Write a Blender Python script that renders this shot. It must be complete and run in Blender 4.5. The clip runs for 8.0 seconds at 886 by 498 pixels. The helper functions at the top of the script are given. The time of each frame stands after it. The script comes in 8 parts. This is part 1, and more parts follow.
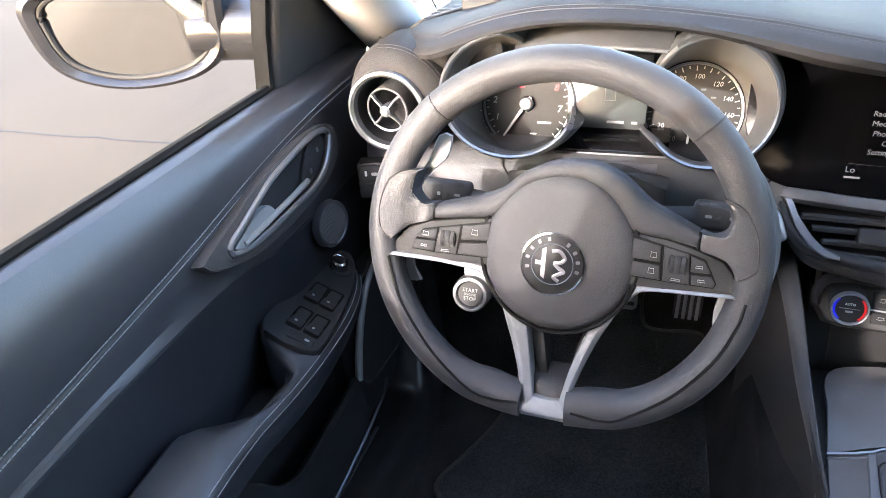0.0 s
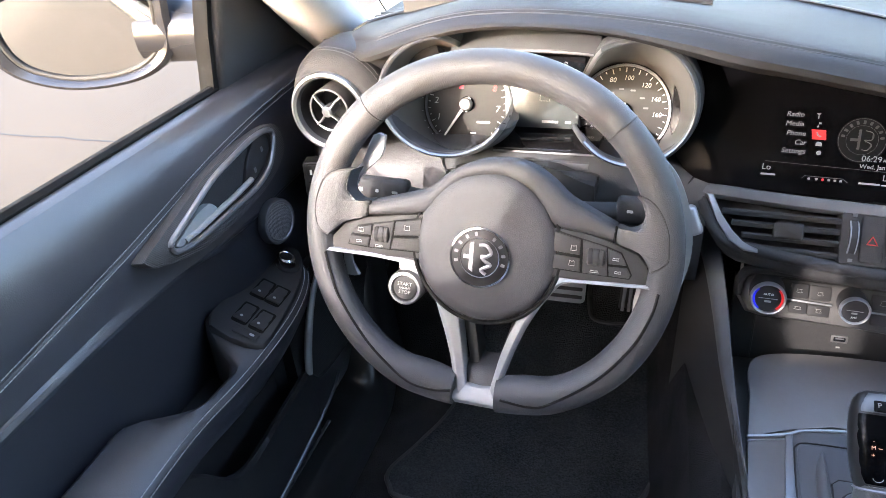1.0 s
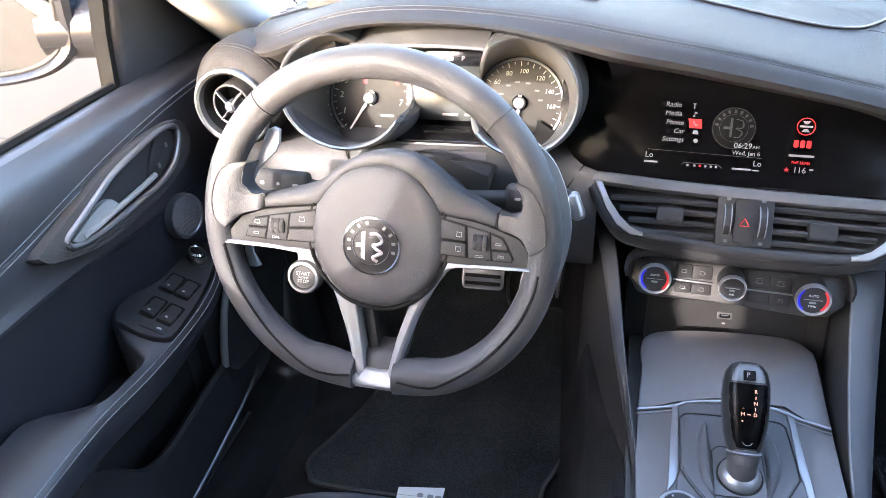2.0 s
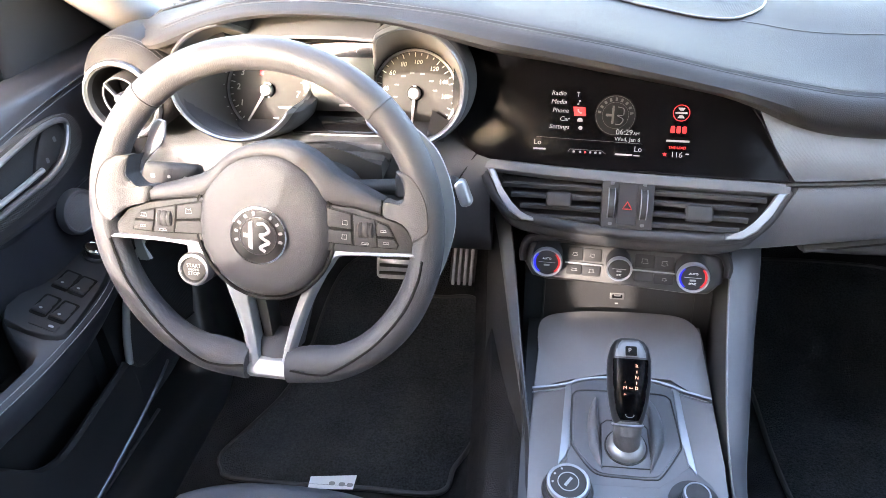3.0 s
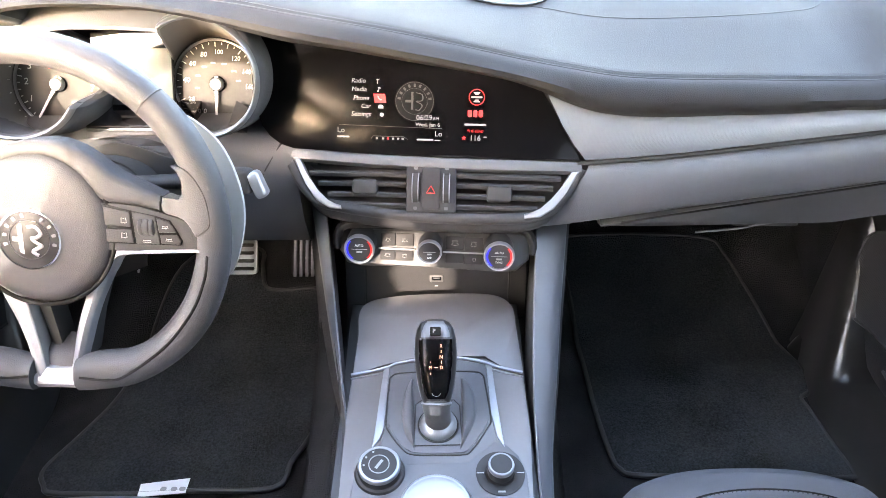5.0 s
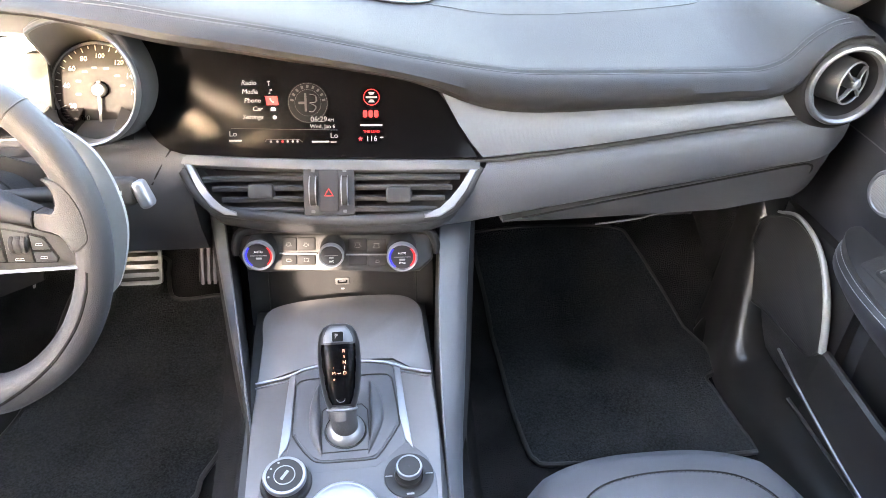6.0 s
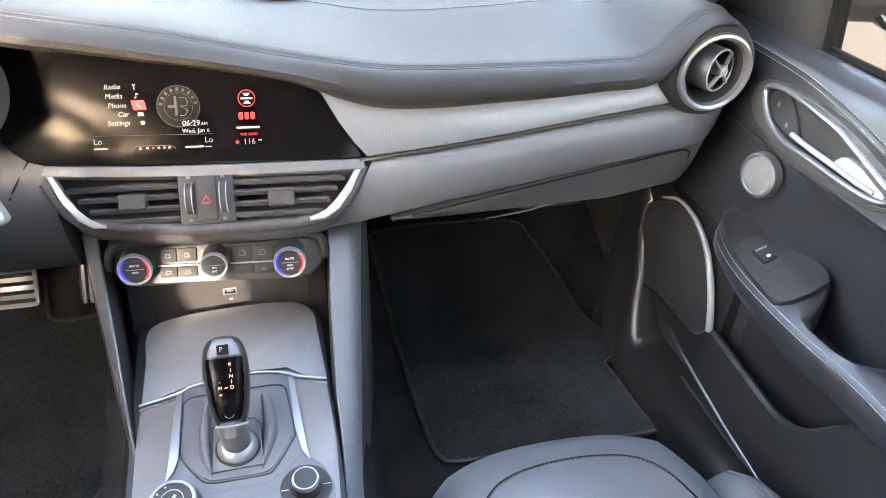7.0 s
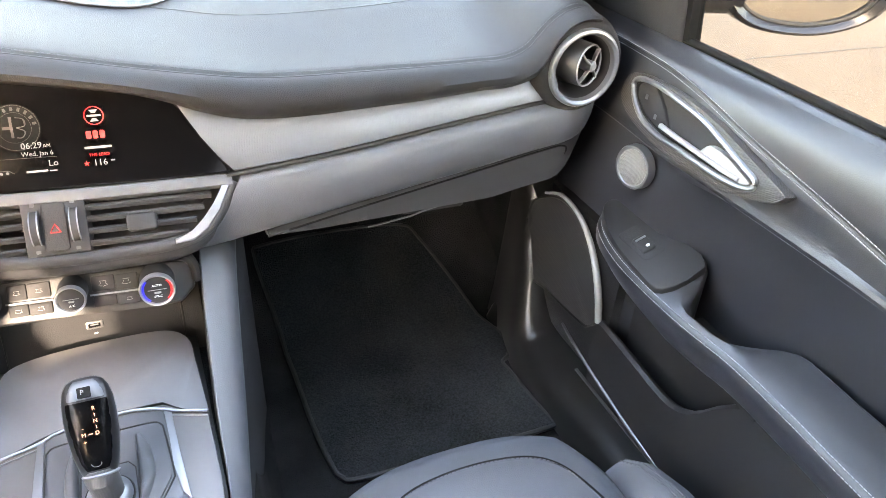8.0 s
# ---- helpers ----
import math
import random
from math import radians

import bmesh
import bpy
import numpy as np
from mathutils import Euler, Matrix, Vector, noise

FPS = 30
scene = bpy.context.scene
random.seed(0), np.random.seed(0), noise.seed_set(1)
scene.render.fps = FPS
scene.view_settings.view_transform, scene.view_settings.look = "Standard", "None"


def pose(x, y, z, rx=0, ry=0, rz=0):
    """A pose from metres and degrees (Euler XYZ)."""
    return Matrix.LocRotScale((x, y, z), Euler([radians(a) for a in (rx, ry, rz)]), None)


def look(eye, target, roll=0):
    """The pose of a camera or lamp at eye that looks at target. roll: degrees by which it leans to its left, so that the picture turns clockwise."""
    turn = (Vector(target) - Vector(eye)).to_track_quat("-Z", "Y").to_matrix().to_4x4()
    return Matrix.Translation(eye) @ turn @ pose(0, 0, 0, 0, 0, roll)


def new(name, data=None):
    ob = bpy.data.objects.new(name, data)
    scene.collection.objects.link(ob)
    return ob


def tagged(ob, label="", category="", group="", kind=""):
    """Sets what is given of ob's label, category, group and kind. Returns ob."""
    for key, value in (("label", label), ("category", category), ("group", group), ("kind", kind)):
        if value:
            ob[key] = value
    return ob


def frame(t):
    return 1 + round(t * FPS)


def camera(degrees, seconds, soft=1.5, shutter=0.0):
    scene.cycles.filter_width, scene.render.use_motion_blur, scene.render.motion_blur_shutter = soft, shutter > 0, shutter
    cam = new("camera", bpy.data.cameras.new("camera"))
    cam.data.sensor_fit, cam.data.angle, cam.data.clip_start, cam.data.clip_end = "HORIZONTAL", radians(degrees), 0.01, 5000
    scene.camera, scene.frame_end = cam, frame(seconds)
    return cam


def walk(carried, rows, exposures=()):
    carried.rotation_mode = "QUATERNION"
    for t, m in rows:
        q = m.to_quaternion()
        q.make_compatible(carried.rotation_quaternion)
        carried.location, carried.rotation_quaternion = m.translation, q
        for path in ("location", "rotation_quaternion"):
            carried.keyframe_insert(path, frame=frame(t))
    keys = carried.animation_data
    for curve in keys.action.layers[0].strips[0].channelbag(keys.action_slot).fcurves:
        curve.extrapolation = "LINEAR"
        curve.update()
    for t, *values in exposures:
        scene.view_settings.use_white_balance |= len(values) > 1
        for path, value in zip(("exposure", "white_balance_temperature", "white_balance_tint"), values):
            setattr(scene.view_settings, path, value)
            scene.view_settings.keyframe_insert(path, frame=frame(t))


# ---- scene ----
cam = camera(62.8, 8.0, soft=0.85)
PATH = [
    (0, (-0.269, 0.082, 0.99), (-0.884, 1.69, -0.027), -4.9),
    (0.5, (-0.256, 0.075, 0.996), (-0.844, 1.69, -0.027), -4.5),
    (1, (-0.221, 0.069, 0.999), (-0.771, 1.696, -0.026), -4.2),
    (1.5, (-0.188, 0.063, 1.003), (-0.685, 1.701, -0.031), -3.9),
    (2.8, (-0.108, 0.052, 1.007), (-0.403, 1.719, -0.058), -2.2),
    (3, (-0.098, 0.051, 1.006), (-0.366, 1.721, -0.062), -2.0),
    (3.5, (-0.076, 0.047, 1.007), (-0.278, 1.72, -0.07), -1.5),
    (4, (-0.048, 0.048, 1.007), (-0.178, 1.721, -0.081), -1.0),
    (4.5, (-0.023, 0.05, 1.005), (-0.079, 1.726, -0.085), -0.4),
    (4.7, (-0.011, 0.052, 1.005), (-0.038, 1.727, -0.088), -0.2),
    (5.8, (0.037, 0.06, 1.009), (0.199, 1.715, -0.1), 1.0),
    (6, (0.042, 0.062, 1.009), (0.247, 1.713, -0.101), 1.2),
    (6.5, (0.055, 0.066, 1.007), (0.36, 1.7, -0.104), 1.8),
    (7, (0.073, 0.07, 1.002), (0.51, 1.678, -0.104), 2.5),
    (7.5, (0.087, 0.08, 0.996), (0.653, 1.654, -0.101), 2.9),
    (8, (0.103, 0.091, 0.996), (0.798, 1.615, -0.097), 3.5),
]
walk(cam, [(t, look(eye, target, roll)) for t, eye, target, roll in PATH], [(0, 3.27, 6300, 20), (1.5, 3.56, 6300, 21), (3.5, 4.16, 6850, 22), (4.5, 4.38, 7100, 22), (6.0, 4.62, 7350, 22), (6.5, 4.62, 7450, 21), (8, 4.70, 7950, 20)])

# ---- world, sun, exposure ----
SUN = Vector((-0.40, -0.88, 0.30)).normalized()
world = bpy.data.worlds.new("sky")
scene.world = world
world.use_nodes = True
wn = world.node_tree.nodes
sky = wn.new("ShaderNodeTexSky")
sky.sky_type = "NISHITA"
sky.sun_disc = False
sky.sun_elevation = math.asin(SUN.z)
sky.sun_rotation = math.atan2(SUN.x, SUN.y)
sky.air_density, sky.dust_density = 1.2, 1.5
world.node_tree.links.new(sky.outputs[0], wn["Background"].inputs[0])
wn["Background"].inputs[1].default_value = 0.325
sun_data = bpy.data.lights.new("sun", "SUN")
sun_data.energy, sun_data.angle, sun_data.color = 1.00, radians(0.6), (1.0, 0.91, 0.77)
sun = new("sun", sun_data)
sun.matrix_world = look((-4, -9, 4), Vector((-4, -9, 4)) - SUN)


# ---- materials ----
def material(name, color, rough=0.5, metal=0.0, spec=0.5, bump=None, vary=0.0, vary_scale=6.0, rough_vary=0.0, coat=0.0, emit=None, glass=False, fine=0.35):
    """A node material: base colour with large and small variation, and bump=(kind, scale, distance, strength)."""
    m = bpy.data.materials.new(name)
    m.use_nodes = True
    nt = m.node_tree
    n, ln = nt.nodes, nt.links
    p = n["Principled BSDF"]
    p.inputs["Base Color"].default_value = (*color, 1)
    p.inputs["Roughness"].default_value = rough
    p.inputs["Metallic"].default_value = metal
    p.inputs["Specular IOR Level"].default_value = spec
    p.inputs["Coat Weight"].default_value = coat
    p.inputs["Coat Roughness"].default_value = 0.05
    if glass:
        p.inputs["Transmission Weight"].default_value = 1.0
        p.inputs["IOR"].default_value = 1.12
    if emit:
        p.inputs["Emission Color"].default_value = (*emit[0], 1)
        p.inputs["Emission Strength"].default_value = emit[1]
    tc = n.new("ShaderNodeTexCoord")
    if vary or rough_vary:
        big, small = n.new("ShaderNodeTexNoise"), n.new("ShaderNodeTexNoise")
        big.inputs["Scale"].default_value, small.inputs["Scale"].default_value = vary_scale, vary_scale * 37
        big.inputs["Detail"].default_value, small.inputs["Detail"].default_value = 6, 2
        mix = n.new("ShaderNodeMath")
        mix.operation = "MULTIPLY_ADD"
        mix.inputs[1].default_value = fine
        for tex in (big, small):
            ln.new(tc.outputs["Object"], tex.inputs["Vector"])
        ln.new(small.outputs["Fac"], mix.inputs[0])
        ln.new(big.outputs["Fac"], mix.inputs[2])
        if vary:
            ramp = n.new("ShaderNodeMapRange")
            ramp.inputs["From Min"].default_value, ramp.inputs["From Max"].default_value = 0.32 + fine * 0.23, 0.68 + fine * 0.77
            ramp.inputs["To Min"].default_value, ramp.inputs["To Max"].default_value = 1 - vary, 1 + vary
            ln.new(mix.outputs[0], ramp.inputs["Value"])
            mul = n.new("ShaderNodeVectorMath")
            mul.operation = "SCALE"
            mul.inputs[0].default_value = color
            ln.new(ramp.outputs[0], mul.inputs["Scale"])
            ln.new(mul.outputs[0], p.inputs["Base Color"])
        if rough_vary:
            rr = n.new("ShaderNodeMapRange")
            rr.inputs["From Min"].default_value, rr.inputs["From Max"].default_value = 0.4, 0.95
            rr.inputs["To Min"].default_value, rr.inputs["To Max"].default_value = rough - rough_vary, rough + rough_vary
            ln.new(mix.outputs[0], rr.inputs["Value"])
            ln.new(rr.outputs[0], p.inputs["Roughness"])
    if bump:
        kind, scale, dist, strength = bump
        bn = n.new("ShaderNodeBump")
        bn.inputs["Distance"].default_value, bn.inputs["Strength"].default_value = dist, strength
        if kind == "grain":
            tex = n.new("ShaderNodeTexVoronoi")
            tex.feature = "DISTANCE_TO_EDGE"
            tex.inputs["Scale"].default_value = scale
            src = tex.outputs["Distance"]
        elif kind == "dots":
            tex = n.new("ShaderNodeTexVoronoi")
            tex.inputs["Scale"].default_value = scale
            tex.inputs["Randomness"].default_value = 0.0
            src = tex.outputs["Distance"]
        elif kind == "lines":
            tex = n.new("ShaderNodeTexWave")
            tex.bands_direction = "DIAGONAL"
            tex.inputs["Scale"].default_value = scale
            src = tex.outputs["Fac"]
        else:
            tex = n.new("ShaderNodeTexNoise")
            tex.inputs["Scale"].default_value = scale
            tex.inputs["Detail"].default_value = 5
            src = tex.outputs["Fac"]
        ln.new(tc.outputs["Object"], tex.inputs["Vector"])
        ln.new(src, bn.inputs["Height"])
        ln.new(bn.outputs[0], p.inputs["Normal"])
    return m


# Lighter copy of the dash leatherette, so the sun strip on it shows.
ROLL = material("sunlit_roll_skin", (0.036, 0.0365, 0.039), 0.55, spec=0.16, bump=("grain", 560, 0.0007, 0.4), vary=0.12, rough_vary=0.05)
LEATHER = material("black_leather", (0.0130, 0.0138, 0.0172), 0.42, spec=0.62, bump=("grain", 460, 0.0006, 0.18), vary=0.2, rough_vary=0.04)
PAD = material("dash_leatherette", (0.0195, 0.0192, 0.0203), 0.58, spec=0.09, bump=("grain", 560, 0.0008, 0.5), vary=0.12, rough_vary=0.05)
RIM_LEATHER = material("wheel_leather", (0.0265, 0.0271, 0.0302), 0.56, spec=0.42, bump=("grain", 700, 0.0006, 0.5), vary=0.2, rough_vary=0.08)
PLASTIC = material("grained_plastic", (0.021, 0.021, 0.022), 0.42, spec=0.55, bump=("noise", 900, 0.0006, 0.5), vary=0.15, rough_vary=0.05)
LOWER = material("smooth_black_plastic", (0.0105, 0.0105, 0.0112), 0.40, spec=0.42, bump=("noise", 900, 0.0005, 0.4), vary=0.15, rough_vary=0.05)
KICK = material("gloss_dark_trim", (0.0105, 0.0103, 0.0101), 0.31, spec=0.48, bump=("noise", 300, 0.0001, 0.1), vary=0.15, rough_vary=0.04)
SOFT = material("soft_touch_plastic", (0.027, 0.027, 0.028), 0.66, spec=0.18, bump=("noise", 800, 0.0007, 0.6), vary=0.15, rough_vary=0.05)
HUB = material("airbag_cover", (0.0245, 0.0252, 0.0284), 0.60, spec=0.32, bump=("grain", 800, 0.0006, 0.5), vary=0.12, rough_vary=0.05)
DARK = material("dark_plastic", (0.010, 0.010, 0.011), 0.5, vary=0.2)
BUTTON = material("button_plastic", (0.016, 0.016, 0.017), 0.58, spec=0.35, vary=0.15, rough_vary=0.06)
BADGE = material("emblem_enamel", (0.010, 0.010, 0.011), 0.5, spec=0.15, vary=0.1)
SHIFT = material("dark_satin_plastic", (0.078, 0.080, 0.088), 0.45, spec=0.5, bump=("noise", 900, 0.0004, 0.4), vary=0.1, rough_vary=0.04)
KNOB = material("smooth_black_knob", (0.012, 0.012, 0.013), 0.30, spec=0.5, vary=0.1, rough_vary=0.03)
PARK = material("park_button_grey", (0.10, 0.103, 0.11), 0.4, metal=0.3, vary=0.06)
# Lighter and bluer than the top pad: sky reflection put into the colour.
LOWER_PAD = material("sky_tinted_dash_skin", (0.067, 0.071, 0.079), 0.46, spec=0.50, bump=("grain", 620, 0.0007, 0.35), vary=0.12, rough_vary=0.05)
# Darker copy of the lower dash skin; the lid's dimmer light is in the colour.
GLOVE = material("shaded_dash_skin", (0.036, 0.037, 0.039), 0.46, spec=0.40, bump=("grain", 620, 0.0006, 0.3), vary=0.12, rough_vary=0.05)
PIANO = material("gloss_black", (0.006, 0.006, 0.007), 0.06, coat=0.5, rough_vary=0.02)
GLASS_BLACK = material("display_glass", (0.0022, 0.0022, 0.0026), 0.19, spec=0.07, rough_vary=0.01)
SATIN = material("satin_silver", (0.21, 0.215, 0.226), 0.36, metal=0.9, rough_vary=0.04, vary=0.05)
TRIM = material("wheel_satin_trim", (0.205, 0.210, 0.224), 0.40, metal=0.40, rough_vary=0.04, vary=0.05)
HANDLE_TRIM = material("warm_grey_bezel", (0.055, 0.052, 0.050), 0.45, metal=0.25, bump=("lines", 230, 0.0005, 0.7), vary=0.1)
SILVER = material("silver_paint", (0.28, 0.282, 0.29), 0.36, metal=0.8, rough_vary=0.06, vary=0.06)
CHROME = material("chrome", (0.8, 0.8, 0.8), 0.09, metal=1.0)
GREY_SILVER = material("grey_metal", (0.20, 0.20, 0.21), 0.34, metal=0.8, vary=0.06, rough_vary=0.05)
FASCIA = material("woven_aluminium", (0.165, 0.174, 0.190), 0.40, metal=0.6, bump=("lines", 420, 0.0002, 0.35), vary=0.1, rough_vary=0.05)
PLATE = material("brown_grey_trim", (0.130, 0.124, 0.124), 0.42, metal=0.35, bump=("noise", 500, 0.0002, 0.12), vary=0.08, rough_vary=0.06)
CARPET = material("carpet", (0.020, 0.020, 0.021), 0.95, spec=0.1, bump=("noise", 450, 0.004, 1.0), vary=0.6, vary_scale=14)
VELOUR = material("velour_mat", (0.029, 0.033, 0.035), 0.95, spec=0.15, bump=("noise", 420, 0.006, 1.0), vary=0.9, vary_scale=9, fine=1.2)
BINDING = material("mat_binding", (0.021, 0.021, 0.022), 0.5, bump=("noise", 1200, 0.0006, 0.6))
RUBBER = material("rubber", (0.012, 0.012, 0.012), 0.65, vary=0.3)
THREAD = material("grey_thread", (0.27, 0.27, 0.275), 0.8)
SEAL = material("seal_rubber", (0.008, 0.008, 0.008), 0.85, spec=0.08, vary=0.2)
THREAD_DARK = material("dark_thread", (0.13, 0.13, 0.135), 0.8)
THREAD_BLACK = material("black_thread", (0.055, 0.055, 0.058), 0.8)
# Paler, bluer than the door leather: the sky's sheen is in the colour.
SEAT = material("sky_sheen_seat_leather", (0.078, 0.082, 0.091), 0.34, spec=0.9, bump=("grain", 420, 0.0008, 0.22), vary=0.15, rough_vary=0.05)
BEZEL = material("dark_woven_metal", (0.11, 0.11, 0.112), 0.42, metal=0.5, bump=("lines", 420, 0.0002, 0.5), vary=0.1)
MESH_CLOTH = material("speaker_mesh", (0.022, 0.022, 0.023), 0.65, spec=0.14, bump=("dots", 300, 0.0008, 0.6))
GRILLE = material("metal_grille", (0.21, 0.207, 0.202), 0.42, metal=0.8, bump=("dots", 520, 0.0014, 1.0))
HEADLINER = material("light_fabric_trim", (0.36, 0.365, 0.375), 0.85, spec=0.2, bump=("noise", 900, 0.0005, 0.5), vary=0.08)
PAINT = material("grey_car_paint", (0.026, 0.027, 0.031), 0.25, metal=0.3, coat=0.25)
MIRROR = material("mirror_glass", (0.56, 0.56, 0.54), 0.015, metal=1.0)
SCREEN_GLASS = material("windscreen_glass", (0.80, 0.82, 0.81), 0.0, spec=0.08, glass=True)
GLASS = material("window_glass", (0.92, 0.925, 0.905), 0.0, spec=0.08, glass=True)
# Same window glass, darkened on the passenger side to dim the bright ground.
DIMMING_GLASS = material("ground_dimming_glass", (0.40, 0.395, 0.37), 0.0, spec=0.08, glass=True)
WHITE = material("white_print", (0.75, 0.75, 0.75), 0.5)
GREYPRINT = material("grey_print", (0.26, 0.26, 0.26), 0.5)
DIAL = material("gauge_face", (0.044, 0.0435, 0.042), 0.75, spec=0.06, vary=0.1)
RED = material("red_print", (0.55, 0.02, 0.02), 0.5)
KNOB_RED = material("knob_red", (0.30, 0.010, 0.010), 0.5, emit=((1.0, 0.02, 0.02), 0.045))
KNOB_BLUE = material("knob_blue", (0.010, 0.010, 0.30), 0.5, emit=((0.01, 0.02, 1.0), 0.060))
# Brighter copy of the satin silver, for trim lying in shade.
SATIN_LIGHT = material("shade_lifted_satin", (0.28, 0.288, 0.305), 0.40, metal=0.75, rough_vary=0.04, vary=0.05)
DIAL_PRINT = material("dial_print", (0.50, 0.50, 0.50), 0.6)
# Bluish lift stands in for sky reflected on the wing strips.
WING = material("sky_tinted_leatherette", (0.064, 0.0685, 0.078), 0.40, spec=0.65, bump=("grain", 620, 0.0006, 0.3), vary=0.12, rough_vary=0.05)
RED_GLOW = material("red_lamp", (0.25, 0.01, 0.01), 0.5, emit=((1.0, 0.03, 0.03), 0.055))
WHITE_GLOW = material("lit_symbol", (0.08, 0.08, 0.08), 0.5, emit=((1.0, 1.0, 1.0), 0.030))
DISC_GLOW = material("dark_emblem", (0.0045, 0.0045, 0.0048), 0.6, spec=0.1, emit=((1.0, 1.0, 1.0), 0.00012))
DIM_GLOW = material("dim_symbol", (0.016, 0.016, 0.016), 0.5, emit=((1.0, 1.0, 1.0), 0.0011))
AMBER_GLOW = material("amber_symbol", (0.3, 0.15, 0.1), 0.5, emit=((1.0, 0.55, 0.35), 0.10))
WARNING = material("warning_red", (0.60, 0.015, 0.03), 0.5, emit=((1.0, 0.02, 0.05), 0.05))
POD = material("gauge_pod_plastic", (0.048, 0.0495, 0.0535), 0.55, spec=0.40, bump=("noise", 800, 0.0006, 0.5), vary=0.12, rough_vary=0.05)
LINER = material("hood_liner", (0.085, 0.083, 0.080), 0.42, spec=0.5, vary=0.08, rough_vary=0.04)
PADDLE = material("painted_silver", (0.26, 0.263, 0.262), 0.45, metal=0.25, vary=0.05, rough_vary=0.04)
CONCRETE = material("concrete", (0.064, 0.0415, 0.0215), 0.9, bump=("noise", 60, 0.01, 0.10), vary=0.22, vary_scale=0.7)
SEALANT = material("joint_filler", (0.035, 0.03, 0.025), 0.9, vary=0.3)
LCD = material("matrix_display", (0.043, 0.050, 0.051), 0.26, spec=0.5, vary=0.05)


# ---- building helpers ----
def hermite(pts):
    """A smooth function through (x, y) points."""
    xs, ys = np.array([p[0] for p in pts], float), np.array([p[1] for p in pts], float)
    d = np.diff(ys) / np.diff(xs)
    m = np.concatenate(([d[0]], (d[1:] + d[:-1]) / 2, [d[-1]]))

    def f(x):
        x = min(max(x, xs[0]), xs[-1])
        i = min(max(int(np.searchsorted(xs, x)) - 1, 0), len(xs) - 2)
        h = xs[i + 1] - xs[i]
        t = (x - xs[i]) / h
        return float((2 * t**3 - 3 * t**2 + 1) * ys[i] + (t**3 - 2 * t**2 + t) * h * m[i] + (-2 * t**3 + 3 * t**2) * ys[i + 1] + (t**3 - t**2) * h * m[i + 1])

    return f


def smooth_path(pts, n, closed=False):
    """n points along a Catmull-Rom curve through pts."""
    pts = [Vector(p) for p in pts]
    k = len(pts)
    segs = k if closed else k - 1
    out = []
    for s in range(n):
        u = s / (n if closed else n - 1) * segs
        i = min(int(u), segs - 1)
        t = u - i
        if closed:
            a, b, c, d = (pts[(i + j) % k] for j in (-1, 0, 1, 2))
        else:
            b, c = pts[i], pts[i + 1]
            a = pts[i - 1] if i else b * 2 - c
            d = pts[i + 2] if i + 2 < k else c * 2 - b
        out.append(0.5 * (2 * b + (c - a) * t + (2 * a - 5 * b + 4 * c - d) * t**2 + (3 * b - a - 3 * c + d) * t**3))
    return out


def plane(o, tilt=0, yaw=0, roll=0):
    """Pose whose x runs right, y up the face and z out of it, for a face turned to the rear and leant back by tilt."""
    t, w, r = radians(tilt), radians(yaw), radians(roll)
    right, ahead = Vector((math.cos(w), math.sin(w), 0)), Vector((-math.sin(w), math.cos(w), 0))
    up, out = ahead * math.sin(t) + Vector((0, 0, math.cos(t))), -ahead * math.cos(t) + Vector((0, 0, math.sin(t)))
    m = Matrix((right * math.cos(r) - up * math.sin(r), up * math.cos(r) + right * math.sin(r), out)).transposed().to_4x4()
    m.translation = o
    return m


def axis_pose(o, out, up=(0, 0, 1)):
    """Pose at o whose z runs along out."""
    z = Vector(out).normalized()
    x = Vector(up).cross(z).normalized()
    m = Matrix((x, z.cross(x), z)).transposed().to_4x4()
    m.translation = o
    return m


def loft(bm, rings, closed=True, caps=True, ends_closed=False):
    vs = [[bm.verts.new(p) for p in r] for r in rings]
    k = len(rings[0])
    for i in range(len(vs) if ends_closed else len(vs) - 1):
        a, b = vs[i], vs[(i + 1) % len(vs)]
        for j in range(k if closed else k - 1):
            q = (a[j], a[(j + 1) % k], b[(j + 1) % k], b[j])
            if len(set(q)) == 4:
                bm.faces.new(q)
    if closed and caps and not ends_closed:
        bm.faces.new(vs[0][::-1])
        bm.faces.new(vs[-1])
    return bm


def lathe(bm, prof, m=Matrix(), n=40, sweep=360, sx=1.0, sy=1.0):
    """prof: (radius, height) pairs, turned round z of m."""
    full = sweep == 360
    rings = []
    for s in range(n if full else n + 1):
        a = radians(sweep) * s / n
        rings.append([m @ Vector((r * math.cos(a) * sx, r * math.sin(a) * sy, h)) for r, h in prof])
    vs = [[bm.verts.new(p) for p in r] for r in rings]
    for i in range(len(vs) if full else len(vs) - 1):
        a, b = vs[i], vs[(i + 1) % len(vs)]
        for j in range(len(prof) - 1):
            bm.faces.new((a[j], b[j], b[j + 1], a[j + 1]))
    bmesh.ops.remove_doubles(bm, verts=bm.verts, dist=1e-6)
    return bm


